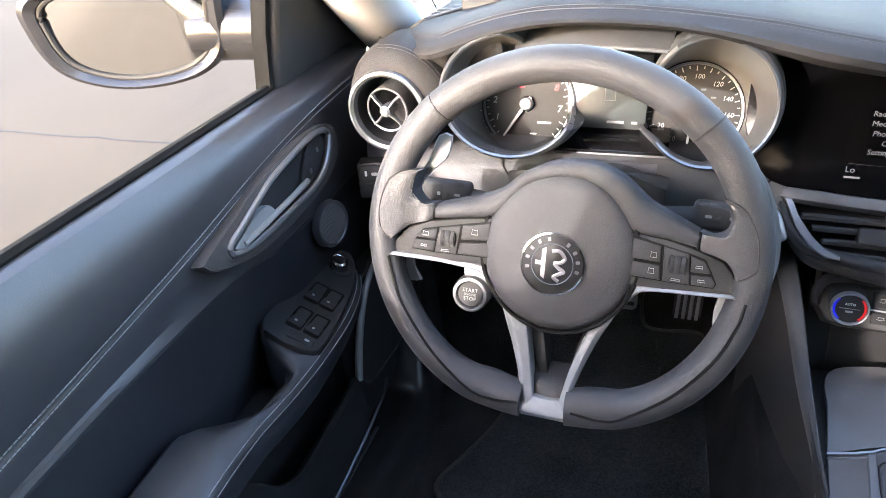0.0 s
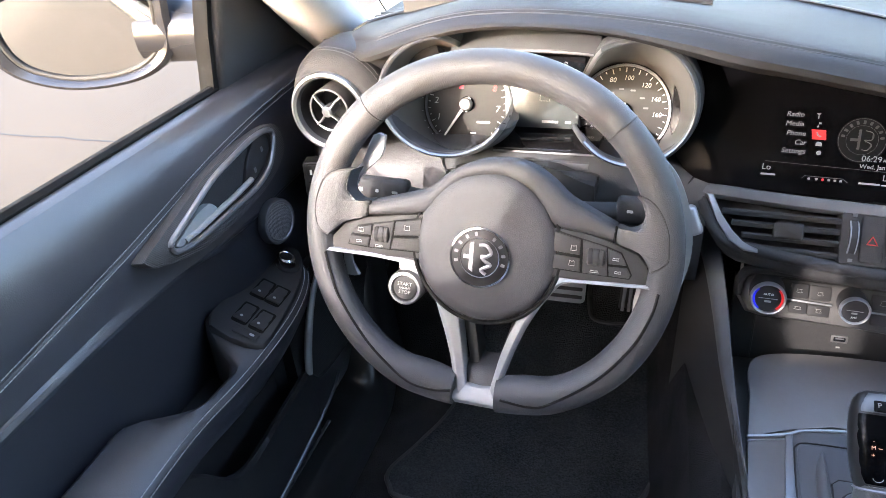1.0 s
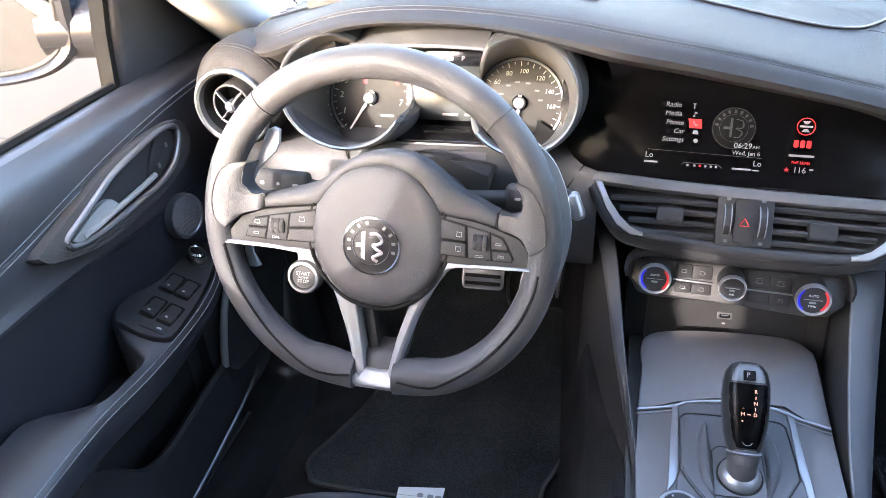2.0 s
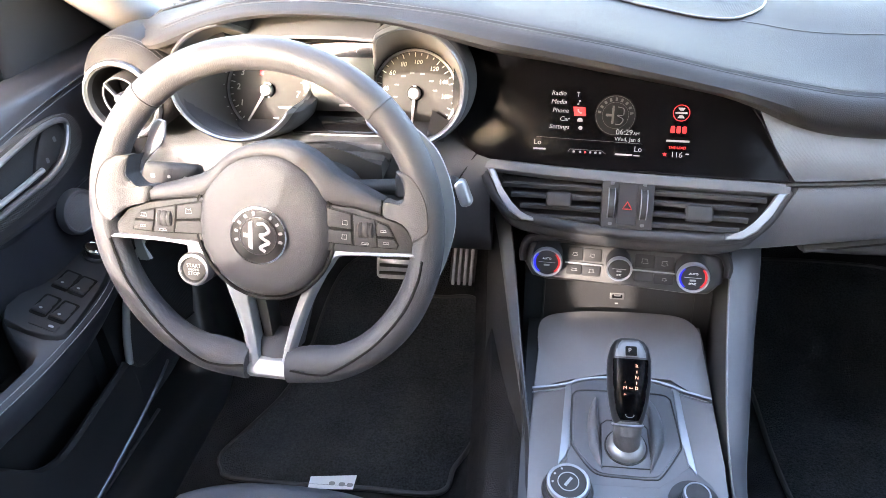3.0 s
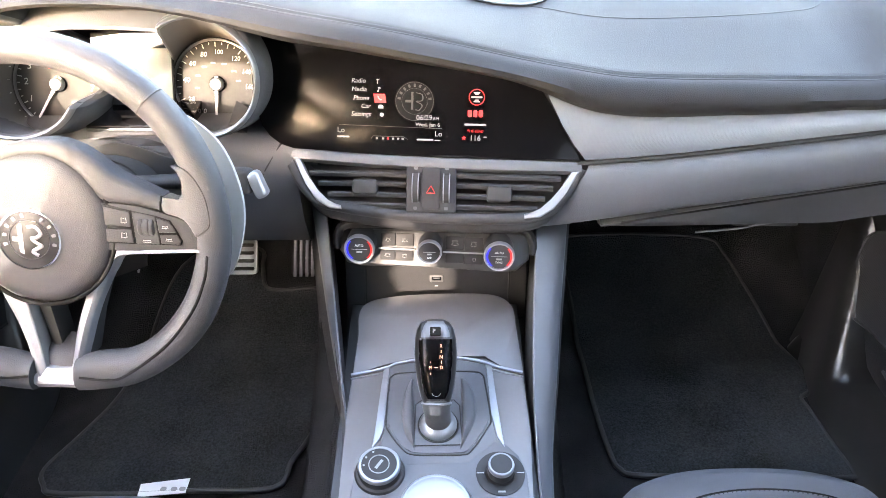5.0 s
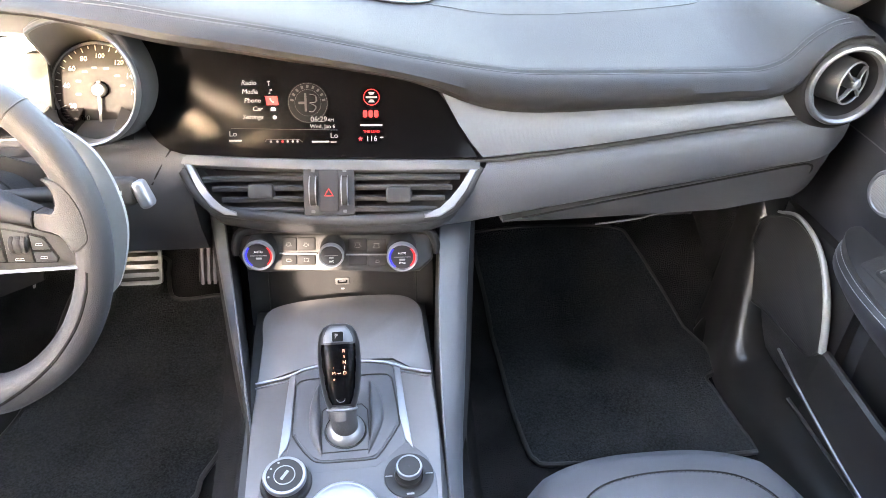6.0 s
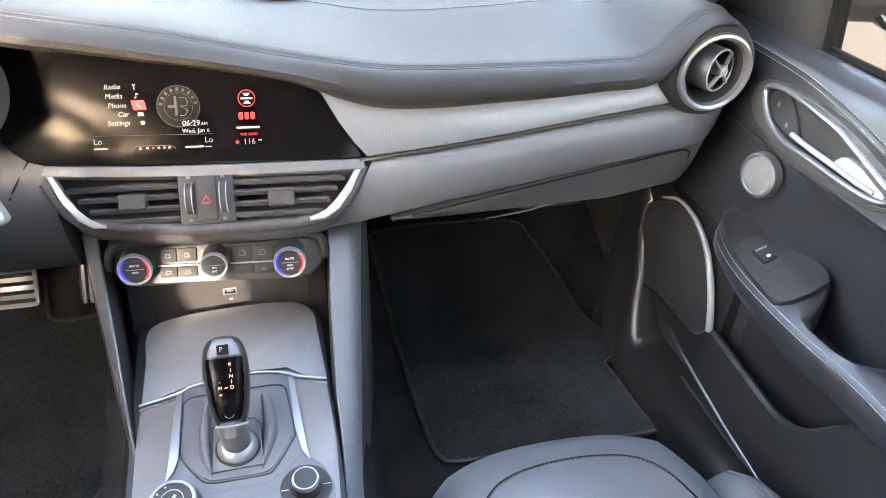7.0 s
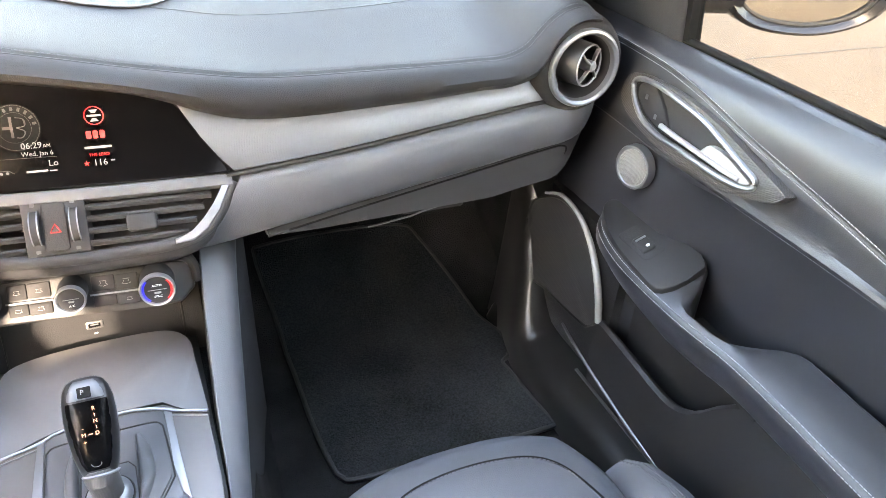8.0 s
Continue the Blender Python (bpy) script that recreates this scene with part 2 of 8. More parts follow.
def tube(bm, pts, r, n=10, closed=False, up=(0, 0, 1), flat=1.0):
    """A tube along pts; r a radius or a function of 0..1; flat squashes it along up."""
    pts = [Vector(p) for p in pts]
    k = len(pts)
    rings = []
    for i, p in enumerate(pts):
        a, b = (pts[(i - 1) % k], pts[(i + 1) % k]) if closed else (pts[max(i - 1, 0)], pts[min(i + 1, k - 1)])
        d = (b - a).normalized()
        s = d.cross(Vector(up))
        s = s.normalized() if s.length > 1e-6 else d.orthogonal().normalized()
        u = s.cross(d).normalized()
        rad = r(i / (k - 1)) if callable(r) else r
        rings.append([p + (s * math.cos(2 * math.pi * j / n) + u * math.sin(2 * math.pi * j / n) * flat) * rad for j in range(n)])
    return loft(bm, rings, ends_closed=closed)


def slab(bm, outline, z0, z1, m=Matrix(), bevel=0.0, segs=2):
    """A plate with the given outline (x, y) from height z0 to z1 of m, its upper edge rounded."""
    bottom = [bm.verts.new(m @ Vector((x, y, z0))) for x, y in outline]
    top = [bm.verts.new(m @ Vector((x, y, z1))) for x, y in outline]
    k = len(outline)
    bm.faces.new(bottom[::-1])
    lid = bm.faces.new(top)
    for i in range(k):
        bm.faces.new((bottom[i], bottom[(i + 1) % k], top[(i + 1) % k], top[i]))
    if bevel:
        bmesh.ops.bevel(bm, geom=list(lid.edges), offset=bevel, segments=segs, profile=0.5, affect="EDGES", clamp_overlap=True)
    return bm


def rounded(w, h, r, n=5, cx=0.0, cy=0.0):
    """Outline of a rounded rectangle, centred."""
    out = []
    for sx, sy, a0 in ((1, 1, 0), (-1, 1, 90), (-1, -1, 180), (1, -1, 270)):
        for i in range(n + 1):
            a = radians(a0 + 90 * i / n)
            out.append((cx + sx * (w / 2 - r) + r * math.cos(a), cy + sy * (h / 2 - r) + r * math.sin(a)))
    return out


def ellipse(a, b, n=40, cx=0.0, cy=0.0):
    return [(cx + a * math.cos(2 * math.pi * i / n), cy + b * math.sin(2 * math.pi * i / n)) for i in range(n)]


def block(bm, size, m=Matrix(), bevel=0.002, segs=2):
    """A rounded box centred on m."""
    geo = bmesh.ops.create_cube(bm, size=1.0, matrix=Matrix())
    vs = geo["verts"]
    for v in vs:
        v.co = Vector((v.co.x * size[0], v.co.y * size[1], v.co.z * size[2]))
    fs = {f for v in vs for f in v.link_faces}
    es = list({e for f in fs for e in f.edges})
    if bevel:
        made = bmesh.ops.bevel(bm, geom=es, offset=bevel, segments=segs, profile=0.5, affect="EDGES", clamp_overlap=True)
        vs = list({v for f in made["faces"] for v in f.verts} | {v for f in fs if f.is_valid for v in f.verts})
    for v in vs:
        v.co = m @ v.co
    return bm


def mirror_x(bm):
    for v in bm.verts:
        v.co.x = -v.co.x
    bmesh.ops.reverse_faces(bm, faces=bm.faces)
    return bm


def part(name, bm, mat, parent=None, label="", angle=38):
    """Links a bmesh in world places as one mesh object under a thing or a part."""
    bmesh.ops.recalc_face_normals(bm, faces=bm.faces)
    me = bpy.data.meshes.new(name)
    bm.to_mesh(me)
    bm.free()
    me.materials.append(mat)
    me.shade_smooth()
    me.set_sharp_from_angle(angle=radians(angle))
    ob = new(name, me)
    if parent:
        ob.parent = parent
        ob.matrix_parent_inverse = BASES.get(parent.name, Matrix()).inverted()
    return tagged(ob, label)


BASES = {}


def thing(name, base, label, category, group="", kind=""):
    """A top-level Empty at its base, whose parts are built in world places."""
    e = new(name)
    e.empty_display_size = 0.05
    e.matrix_world = Matrix.Translation(base)
    BASES[e.name] = Matrix.Translation(base)
    return tagged(e, label, category, group, kind)


def letters(name, text, size, m, mat, parent, align="CENTER", depth=0.0002, label="", shear=0.0):
    """Raised lettering in the built-in font, on the face of m."""
    cu = bpy.data.curves.new(name, "FONT")
    cu.body, cu.size, cu.align_x, cu.align_y, cu.extrude, cu.shear = text, size, align, "CENTER", depth, shear
    cu.resolution_u = 2
    tmp = new(name + "_tmp", cu)
    bpy.context.view_layer.update()
    me = bpy.data.meshes.new_from_object(tmp.evaluated_get(bpy.context.evaluated_depsgraph_get()))
    bpy.data.objects.remove(tmp)
    me.transform(m)
    me.materials.clear()
    me.materials.append(mat)
    me.name = name
    ob = new(name, me)
    ob.parent = parent
    ob.matrix_parent_inverse = BASES.get(parent.name, Matrix()).inverted()
    return tagged(ob, label)


def at(m, x, y, z=0.0, turn=0.0):
    return m @ Matrix.Translation((x, y, z)) @ Matrix.Rotation(radians(turn), 4, "Z")


def plate(name, outline, z0, z1, m, mat, parent, label="", bevel=0.0005):
    return part(name, slab(bmesh.new(), outline, z0, z1, m, bevel), mat, parent, label)


def stitches(name, pts, parent, mat=None, step=0.0045, length=0.0030, r=0.00042, label="", up=(0, 0, 1)):
    """A row of small thread stitches along pts."""
    mat = mat or THREAD
    pts = [Vector(p) for p in pts]
    bm = bmesh.new()
    carry = 0.0
    for a, b in zip(pts, pts[1:]):
        d = b - a
        ln = d.length
        if ln < 1e-7:
            continue
        d = d / ln
        s = d.cross(Vector(up)).normalized() * r
        u = s.cross(d).normalized() * r
        pos = carry
        while pos < ln:
            p, q = a + d * pos, a + d * (pos + length)
            ring = [[c + s * x + u * y for x, y in ((-1, -0.6), (1, -0.6), (0.6, 1), (-0.6, 1))] for c in (p, q)]
            loft(bm, ring)
            pos += step
        carry = pos - ln
    return part(name, bm, mat, parent, label)


# ---- dashboard ----
SEAM = hermite([(-0.70, 0.752), (-0.65, 0.762), (-0.597, 0.771), (-0.556, 0.779), (-0.515, 0.793), (-0.477, 0.804), (-0.44, 0.811), (-0.40, 0.814), (-0.348, 0.814), (-0.293, 0.81),
                (-0.24, 0.804), (-0.198, 0.798), (-0.156, 0.79), (-0.094, 0.779), (-0.033, 0.768), (0.029, 0.755), (0.092, 0.741), (0.153, 0.729), (0.215, 0.719),
                (0.27, 0.716), (0.34, 0.715), (0.41, 0.714), (0.478, 0.714), (0.520, 0.716), (0.545, 0.727), (0.566, 0.750), (0.587, 0.765), (0.61, 0.771), (0.65, 0.762), (0.70, 0.752)])
LIP = hermite([(-0.70, 0.735), (-0.65, 0.748), (-0.61, 0.758), (-0.56, 0.760), (-0.53, 0.768), (-0.50, 0.78), (-0.461, 0.792), (-0.43, 0.798), (-0.40, 0.801), (-0.345, 0.801), (-0.29, 0.797),
               (-0.255, 0.791), (-0.21, 0.779), (-0.155, 0.765), (-0.093, 0.756), (-0.032, 0.745), (0.03, 0.734), (0.092, 0.721), (0.125, 0.709), (0.157, 0.694), (0.189, 0.683), (0.22, 0.678),
               (0.28, 0.676), (0.34, 0.678), (0.407, 0.680), (0.477, 0.685), (0.530, 0.688), (0.552, 0.700), (0.570, 0.738), (0.59, 0.755), (0.62, 0.758), (0.65, 0.748), (0.70, 0.735)])
dashboard = thing("dashboard", (0, 1.0, 0.14), "black leatherette car dashboard with grey stitching and aluminium trim", "dashboard")


def pad_section(x):
    zs, zl = SEAM(x), LIP(x)
    under = max(0.0, min(1.0, (x + 0.30) / 0.25)) * max(0.0, min(1.0, (0.56 - x) / 0.06))
    zl -= 0.009 * under
    mid = (zs + zl) / 2
    edge = max(0.0, abs(x) - 0.60) * 0.5
    prof = [(1.46, 0.655), (1.40, 0.700), (1.30, 0.735), (1.20, 0.755 - edge), (1.08, 0.40 * zs + 0.60 * 0.775 - edge), (0.98, 0.68 * zs + 0.32 * 0.784 - edge), (0.90, zs + 0.005 - edge * 0.5),
            (0.860, zs + 0.0035), (0.8475, zs + 0.0012), (0.8450, zs - 0.0006), (0.842, zs - 0.0002), (0.831, zs - 0.005), (0.8205, mid + 0.25 * (zs - mid)), (0.8175 + 0.004 * under, mid - 0.2 * (mid - zl)), (0.821 + 0.018 * under, zl + 0.2 * (mid - zl)),
            (0.829 + 0.023 * under, zl + 0.0012), (0.845 + 0.022 * under, zl), (0.90, zl - 0.002), (1.05, zl - 0.02), (1.46, 0.62)]
    tuck = max(0.0, (abs(x) - 0.615) / 0.055)
    left = max(0.0, min(1.0, (-0.540 - x) / 0.05))
    left = left * left * (3 - 2 * left)
    prof = [(y + 0.030 * left * max(0.0, min(1.0, (0.95 - y) / 0.10)), z) for y, z in prof]
    return [Vector((x, y + 0.10 * tuck**2 * max(0.0, min(1.0, (1.0 - y) / 0.14)), z - 0.012 * tuck**2 * max(0.0, min(1.0, (1.1 - y) / 0.2)))) for y, z in prof]


bm = bmesh.new()
loft(bm, [pad_section(-0.672 + 1.344 * i / 150) for i in range(151)])
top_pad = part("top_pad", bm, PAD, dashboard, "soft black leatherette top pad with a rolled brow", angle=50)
xs = [-0.61 + 1.22 * i / 240 for i in range(241)]
part("seam", tube(bmesh.new(), [(x, 0.8447, SEAM(x) - 0.0004) for x in xs if x > -0.545], 0.0009, 6), RUBBER, dashboard)
stitches("stitching", [(x, 0.8505, SEAM(x) + 0.0022) for x in xs if -0.545 < x < 0.12], dashboard, THREAD_BLACK, r=0.00034, label="light grey stitching along the brow")
stitches("stitching", [(x, 0.8515, SEAM(x) + 0.0024) for x in xs if x > 0.12], dashboard, THREAD_BLACK)
def pad_height(x, y):
    sec = pad_section(x)[:9]
    for a, b in zip(sec, sec[1:]):
        if b.y <= y <= a.y:
            return a.z + (b.z - a.z) * (a.y - y) / (a.y - b.y)
    return sec[-1].z


# defroster and centre speaker grille, sunk into the pad
bm = bmesh.new()
outline = smooth_path([(-0.11, 1.095, 0), (-0.01, 1.030, 0), (0.060, 1.003, 0), (0.108, 1.004, 0), (0.140, 1.025, 0), (0.175, 1.075, 0), (0.18, 1.14, 0), (0.10, 1.21, 0), (-0.12, 1.21, 0), (-0.19, 1.15, 0)], 56, True)
ring = [Vector((p.x, p.y, pad_height(p.x, p.y) + 0.002)) for p in outline]
cen = sum(ring, Vector()) / len(ring)
loft(bm, [[p for p in ring], [p * 0.8 + cen * 0.2 + Vector((0, 0, 0.001)) for p in ring], [p * 0.35 + cen * 0.65 + Vector((0, 0, 0.002)) for p in ring], [p * 0.02 + cen * 0.98 + Vector((0, 0, 0.002)) for p in ring]], caps=False)
part("speaker_grille", bm, MESH_CLOTH, dashboard, "finely perforated speaker grille")
part("grille_edge", tube(bmesh.new(), ring, 0.0016, 6, closed=True), PLASTIC, dashboard)
# driver's windscreen vent: a frame with thin slats
vent_c = [(-0.640, 0.965), (-0.600, 0.952), (-0.520, 1.030), (-0.540, 1.050)]
for i in range(16):
    t = (i + 0.5) / 16
    a = Vector((*vent_c[0], 0)).lerp(Vector((*vent_c[3], 0)), t)
    b = Vector((*vent_c[1], 0)).lerp(Vector((*vent_c[2], 0)), t)
    za, zb = pad_height(a.x, a.y) + 0.002, pad_height(b.x, b.y) + 0.002
    part("defroster_slat", tube(bmesh.new(), [(a.x, a.y, za), (b.x, b.y, zb)], 0.0014, 6), PLASTIC, dashboard)
ring_v = [Vector((x, y, pad_height(x, y) + 0.001)) for x, y in vent_c]
part("defroster_frame", tube(bmesh.new(), [p for a, b in zip(ring_v, ring_v[1:] + ring_v[:1]) for p in (a, a * 0.5 + b * 0.5)], 0.0022, 6, closed=True), PLASTIC, dashboard)
# fine seam across the passenger half of the pad
pts = smooth_path([(0.122, 1.012, 0), (0.155, 1.008, 0), (0.20, 1.000, 0), (0.27, 0.998, 0), (0.36, 1.005, 0), (0.46, 1.020, 0), (0.51, 1.035, 0), (0.535, 1.07, 0), (0.545, 1.12, 0)], 60)
part("seam", tube(bmesh.new(), [(p.x, p.y, pad_height(p.x, p.y) - 0.0001) for p in pts], 0.0008, 6), RUBBER, dashboard)

# core behind everything
bm = bmesh.new()
core = []
for x in (-0.70, -0.63, -0.55, -0.3, 0.3, 0.55, 0.63, 0.70):
    core.append([Vector((x, y, z)) for y, z in ((1.46, 0.655), (1.46, 0.40), (1.05, 0.42), (1.0, 0.50), (0.99, 0.60), (0.985, 0.67))])
loft(bm, core)
part("core", bm, DARK, dashboard)

# aluminium fascia between screen and passenger vent
TRIM_LOW = hermite([(0.10, 0.614), (0.179, 0.6155), (0.269, 0.6225), (0.337, 0.630), (0.406, 0.639), (0.476, 0.648), (0.56, 0.658), (0.60, 0.661)])
bm = bmesh.new()
rows = []
for i in range(61):
    t = i / 60
    yt, yb = 0.856, 0.836
    row = []
    for k, inset in ((0, 0), (0.2, 0), (0.45, 0), (0.7, 0), (0.95, 0), (1.0, 0.004), (1.0, 0.03), (0, 0.03)):
        x = (0.128 + 0.058 * k) * (1 - t) + 0.590 * t
        zt, zb = LIP(min(x, 0.535)) + 0.002, TRIM_LOW(x)
        row.append(Vector((x, yt + (yb - yt) * k - 0.006 * math.sin(math.pi * k) + inset, zt + (zb - zt) * k)))
    rows.append(row)
loft(bm, rows)
part("fascia_trim", bm, FASCIA, dashboard, "grey woven aluminium trim strip")
part("fascia_gap", tube(bmesh.new(), [(0.175 + 0.40 * i / 40, 0.838, TRIM_LOW(0.175 + 0.40 * i / 40) - 0.0025) for i in range(41)], 0.0026, 8), RUBBER, dashboard)

# padded lower dash with the glove box
PAD_LOW = hermite([(0.10, 0.523), (0.16, 0.524), (0.208, 0.527), (0.258, 0.536), (0.352, 0.554), (0.425, 0.567), (0.499, 0.579), (0.574, 0.592), (0.62, 0.598), (0.70, 0.604)])
bm = bmesh.new()
rows = []
for i in range(70):
    t = i / 69
    x = 0.190 * (1 - t) + 0.70 * t
    zt, zb = TRIM_LOW(min(x, 0.60)) - 0.005, PAD_LOW(x)
    tuck = max(0.0, (x - 0.60) / 0.10) ** 2 * 0.09
    bulge = 0.011
    prof = [(0.875, zt), (0.846, zt), (0.8385, zt - 0.0015)]
    for k in (0.12, 0.3, 0.5, 0.7, 0.88):
        prof.append((0.836 - bulge * math.sin(math.pi * min(1, k * 0.9 + 0.06)), zt + (zb - zt) * k))
    prof += [(0.8325, zb + 0.003), (0.835, zb + 0.0006), (0.875, zb - 0.004)]
    low = [0.0, 0.0, 0.0, 0.10, 0.28, 0.5, 0.72, 0.92, 1.0, 1.0, 1.0]
    rows.append([Vector((x - 0.060 * k * (1 - t) ** 2, y + tuck, z)) for (y, z), k in zip(prof, low)])
loft(bm, rows)
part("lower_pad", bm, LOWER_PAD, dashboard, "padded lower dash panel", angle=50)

bm = bmesh.new()
rows = []
for i in range(60):
    x = 0.215 + 0.485 * i / 59
    zb = PAD_LOW(x)
    tuck = max(0.0, (x - 0.60) / 0.10) ** 2 * 0.09
    drop = min(1.0, (x - 0.205) / 0.07)
    face = 0.004 + 0.052 * max(0.0, min(1.0, (x - 0.215) / 0.30)) ** 0.8
    face *= 1.0 - 0.55 * max(0.0, min(1.0, (x - 0.600) / 0.06)) ** 2
    prof = [(0.846, zb - 0.001), (0.8405, zb - 0.0035), (0.8400, zb - 0.006), (0.8430, zb - 0.5 * face - 0.004), (0.8500, zb - face - 0.004), (0.8560, zb - face - 0.007), (0.900, zb - face - 0.018 * drop - 0.007), (1.0, zb - face - 0.040 * drop - 0.008), (1.08, zb - face - 0.045 * drop - 0.008), (1.08, zb - 0.002)]
    rows.append([Vector((x, y + tuck, z)) for y, z in prof])
loft(bm, rows)
glove_box = part("glove_box", bm, GLOVE, dashboard, "black glove box lid with a recessed pull")
m = axis_pose((0.440, 0.872, 0.5085), (0, -0.45, -0.89), up=(0, 1, 0))
part("pull", slab(bmesh.new(), rounded(0.085, 0.022, 0.009), -0.002, 0.004, m, 0.002), BUTTON, glove_box)
# Thin metal tube put in for the glint beside the pull.
part("pull_glint", tube(bmesh.new(), smooth_path([(0.345, 0.858, 0.5020), (0.40, 0.857, 0.5085), (0.425, 0.852, 0.5180), (0.47, 0.852, 0.5250), (0.495, 0.855, 0.5240)], 30), 0.0013, 8), BEZEL, glove_box)
# rounded inset panel line at the outer end
part("lid_edge", tube(bmesh.new(), smooth_path([(0.24, 0.8405, 0.5280), (0.352, 0.8400, 0.5480), (0.499, 0.8400, 0.5730), (0.590, 0.8400, 0.5885), (0.612, 0.8410, 0.5890), (0.620, 0.8450, 0.5800), (0.612, 0.8480, 0.5640), (0.590, 0.8500, 0.5480)], 60), 0.0013, 8), SEAL, glove_box)

# knee panel, driver side, and end panels
def knee_panel(sign, x0, x1, name):
    bm = bmesh.new()
    rows = []
    for i in range(24):
        x = x0 + (x1 - x0) * i / 23
        tuck = max(0.0, (x - 0.61) / 0.09) ** 2 * 0.09
        prof = [(0.96, 0.640), (0.895, 0.643), (0.872, 0.637), (0.858, 0.620), (0.850, 0.595), (0.852, 0.56), (0.862, 0.52), (0.885, 0.475), (0.94, 0.445), (1.02, 0.43), (1.02, 0.64)]
        rows.append([Vector((sign * x, y + tuck, z)) for y, z in prof])
    loft(bm, rows)
    return part(name, bm, POD, dashboard)


knee_panel(-1, 0.165, 0.70, "knee_panel")


# round vents
def round_vent(sign, swing):
    pod = bmesh.new()
    c = Vector((0.612 if sign > 0 else -0.606, 0.822, 0.7025))
    m = plane(c, 0) @ Matrix.Scale(0.92, 4)
    if sign < 0:
        lathe(pod, [(0.0530, -0.002), (0.062, -0.003), (0.0715, -0.008), (0.0775, -0.016), (0.0800, -0.030), (0.0805, -0.06), (0.078, -0.10), (0.050, -0.12), (0.044, -0.05), (0.045, -0.008), (0.0530, -0.002)], m, 56)
        inv = m.inverted()
        for v in pod.verts:
            p = inv @ v.co
            r = math.hypot(p.x, p.y)
            if r > 0.0531:
                g = max(0.0, min(1.0, 1.3 * math.cos(math.atan2(p.y, p.x) - radians(62))))
                k = (0.053 + (r - 0.053) * (0.22 + 0.78 * g)) / r
                v.co = m @ Vector((p.x * k, p.y * k, p.z))
        for r, h in ((0.0772, -0.0150), (0.0793, -0.0200)):
            stitches("stitching", [m @ Vector((r * math.cos(a), r * math.sin(a), h + 0.001)) for a in np.linspace(radians(12), radians(98), 52)], dashboard, THREAD_BLACK, up=(0, -1, 0), step=0.0040, r=0.00036)
    else:
        lathe(pod, [(0.0535, -0.002), (0.058, -0.003), (0.064, -0.010), (0.0685, -0.022), (0.0705, -0.045), (0.069, -0.10), (0.050, -0.12), (0.044, -0.05), (0.045, -0.008), (0.0535, -0.002)], m, 48)
    vent = part("round_vent", pod, PAD, dashboard, "round air vent in a padded pod")
    part("ring", lathe(bmesh.new(), [(0.0535, -0.004), (0.0535, 0.002), (0.0520, 0.0050), (0.0490, 0.0058), (0.0455, 0.0035), (0.0440, -0.004), (0.0430, -0.016), (0.050, -0.02)], m, 56), SATIN, vent, "satin silver ring")
    part("throat", lathe(bmesh.new(), [(0.0434, -0.004), (0.042, -0.03), (0.038, -0.062), (0.0005, -0.064)], m, 40), DARK, vent)
    inner = m @ Matrix.Translation((0, 0, -0.034)) @ Matrix.Rotation(radians(swing), 4, "Y") @ Matrix.Translation((0, 0, 0.030))
    part("barrel", lathe(bmesh.new(), [(0.0265, -0.002), (0.0280, 0.0), (0.0292, -0.002), (0.0305, -0.034), (0.0285, -0.036), (0.0265, -0.006)], inner, 40), PLASTIC, vent)
    part("barrel_edge", lathe(bmesh.new(), [(0.0264, 0.0), (0.0282, 0.0012), (0.0292, -0.0005), (0.0282, -0.002), (0.0264, 0.0)], inner, 40), SILVER, vent)
    part("hub", lathe(bmesh.new(), [(0.0, 0.009), (0.005, 0.0085), (0.0075, 0.006), (0.008, -0.004), (0.006, -0.02), (0.0, -0.02)], inner, 24), SATIN, vent, "chrome centre knob")
    for k in range(4):
        a = radians(45 + 90 * k)
        pts = [inner @ Vector((r * math.cos(a + tw), r * math.sin(a + tw), h)) for r, tw, h in ((0.006, 0, 0.003), (0.012, 0.05, 0.0015), (0.019, 0.06, 0.0008), (0.0275, 0.0, -0.0005))]
        part("spoke", tube(bmesh.new(), pts, 0.0016, 6, flat=2.2, up=m.col[2].to_3d()), SILVER, vent)
    return vent


# leather shoulder between the driver's vent and the gauges, under the brow
bm = bmesh.new()
rows = []
for i in range(20):
    x = -0.578 + 0.103 * i / 19
    zl = LIP(x)
    rows.append([Vector((x, y, zl + dz)) for y, dz in ((0.870, 0.004), (0.8465, 0.0045), (0.8440, 0.001), (0.8465, -0.005), (0.852, -0.014), (0.858, -0.026), (0.865, -0.040), (0.885, -0.040))])
loft(bm, rows)
part("pod_shoulder", bm, PAD, dashboard, "leather shoulder between vent and gauges", angle=60)
round_vent(-1, -5)
round_vent(1, 24)


# ---- screen ----
SCR = plane((0, 0.874, 0.681), 22.8, -3.4)
infotainment = thing("infotainment_screen", (0, 0.86, 0.61), "wide black glass infotainment screen, switched on, beside gauges", "screen")
screen = plate("display_glass", [(-0.195, -0.048), (-0.182, -0.0575), (-0.1655, -0.0625), (-0.089, -0.0655), (-0.0006, -0.0675), (0.1111, -0.0700), (0.1805, -0.0690), (0.1617, -0.0360), (0.1430, -0.0040), (0.1285, 0.0145),
                          (0.1018, 0.0252), (0.0369, 0.038), (-0.0291, 0.049), (-0.0962, 0.059), (-0.1647, 0.068), (-0.215, 0.076), (-0.215, 0.0), (-0.205, -0.035)], -0.012, 0.0, SCR, GLASS_BLACK, infotainment, "", 0.0012)
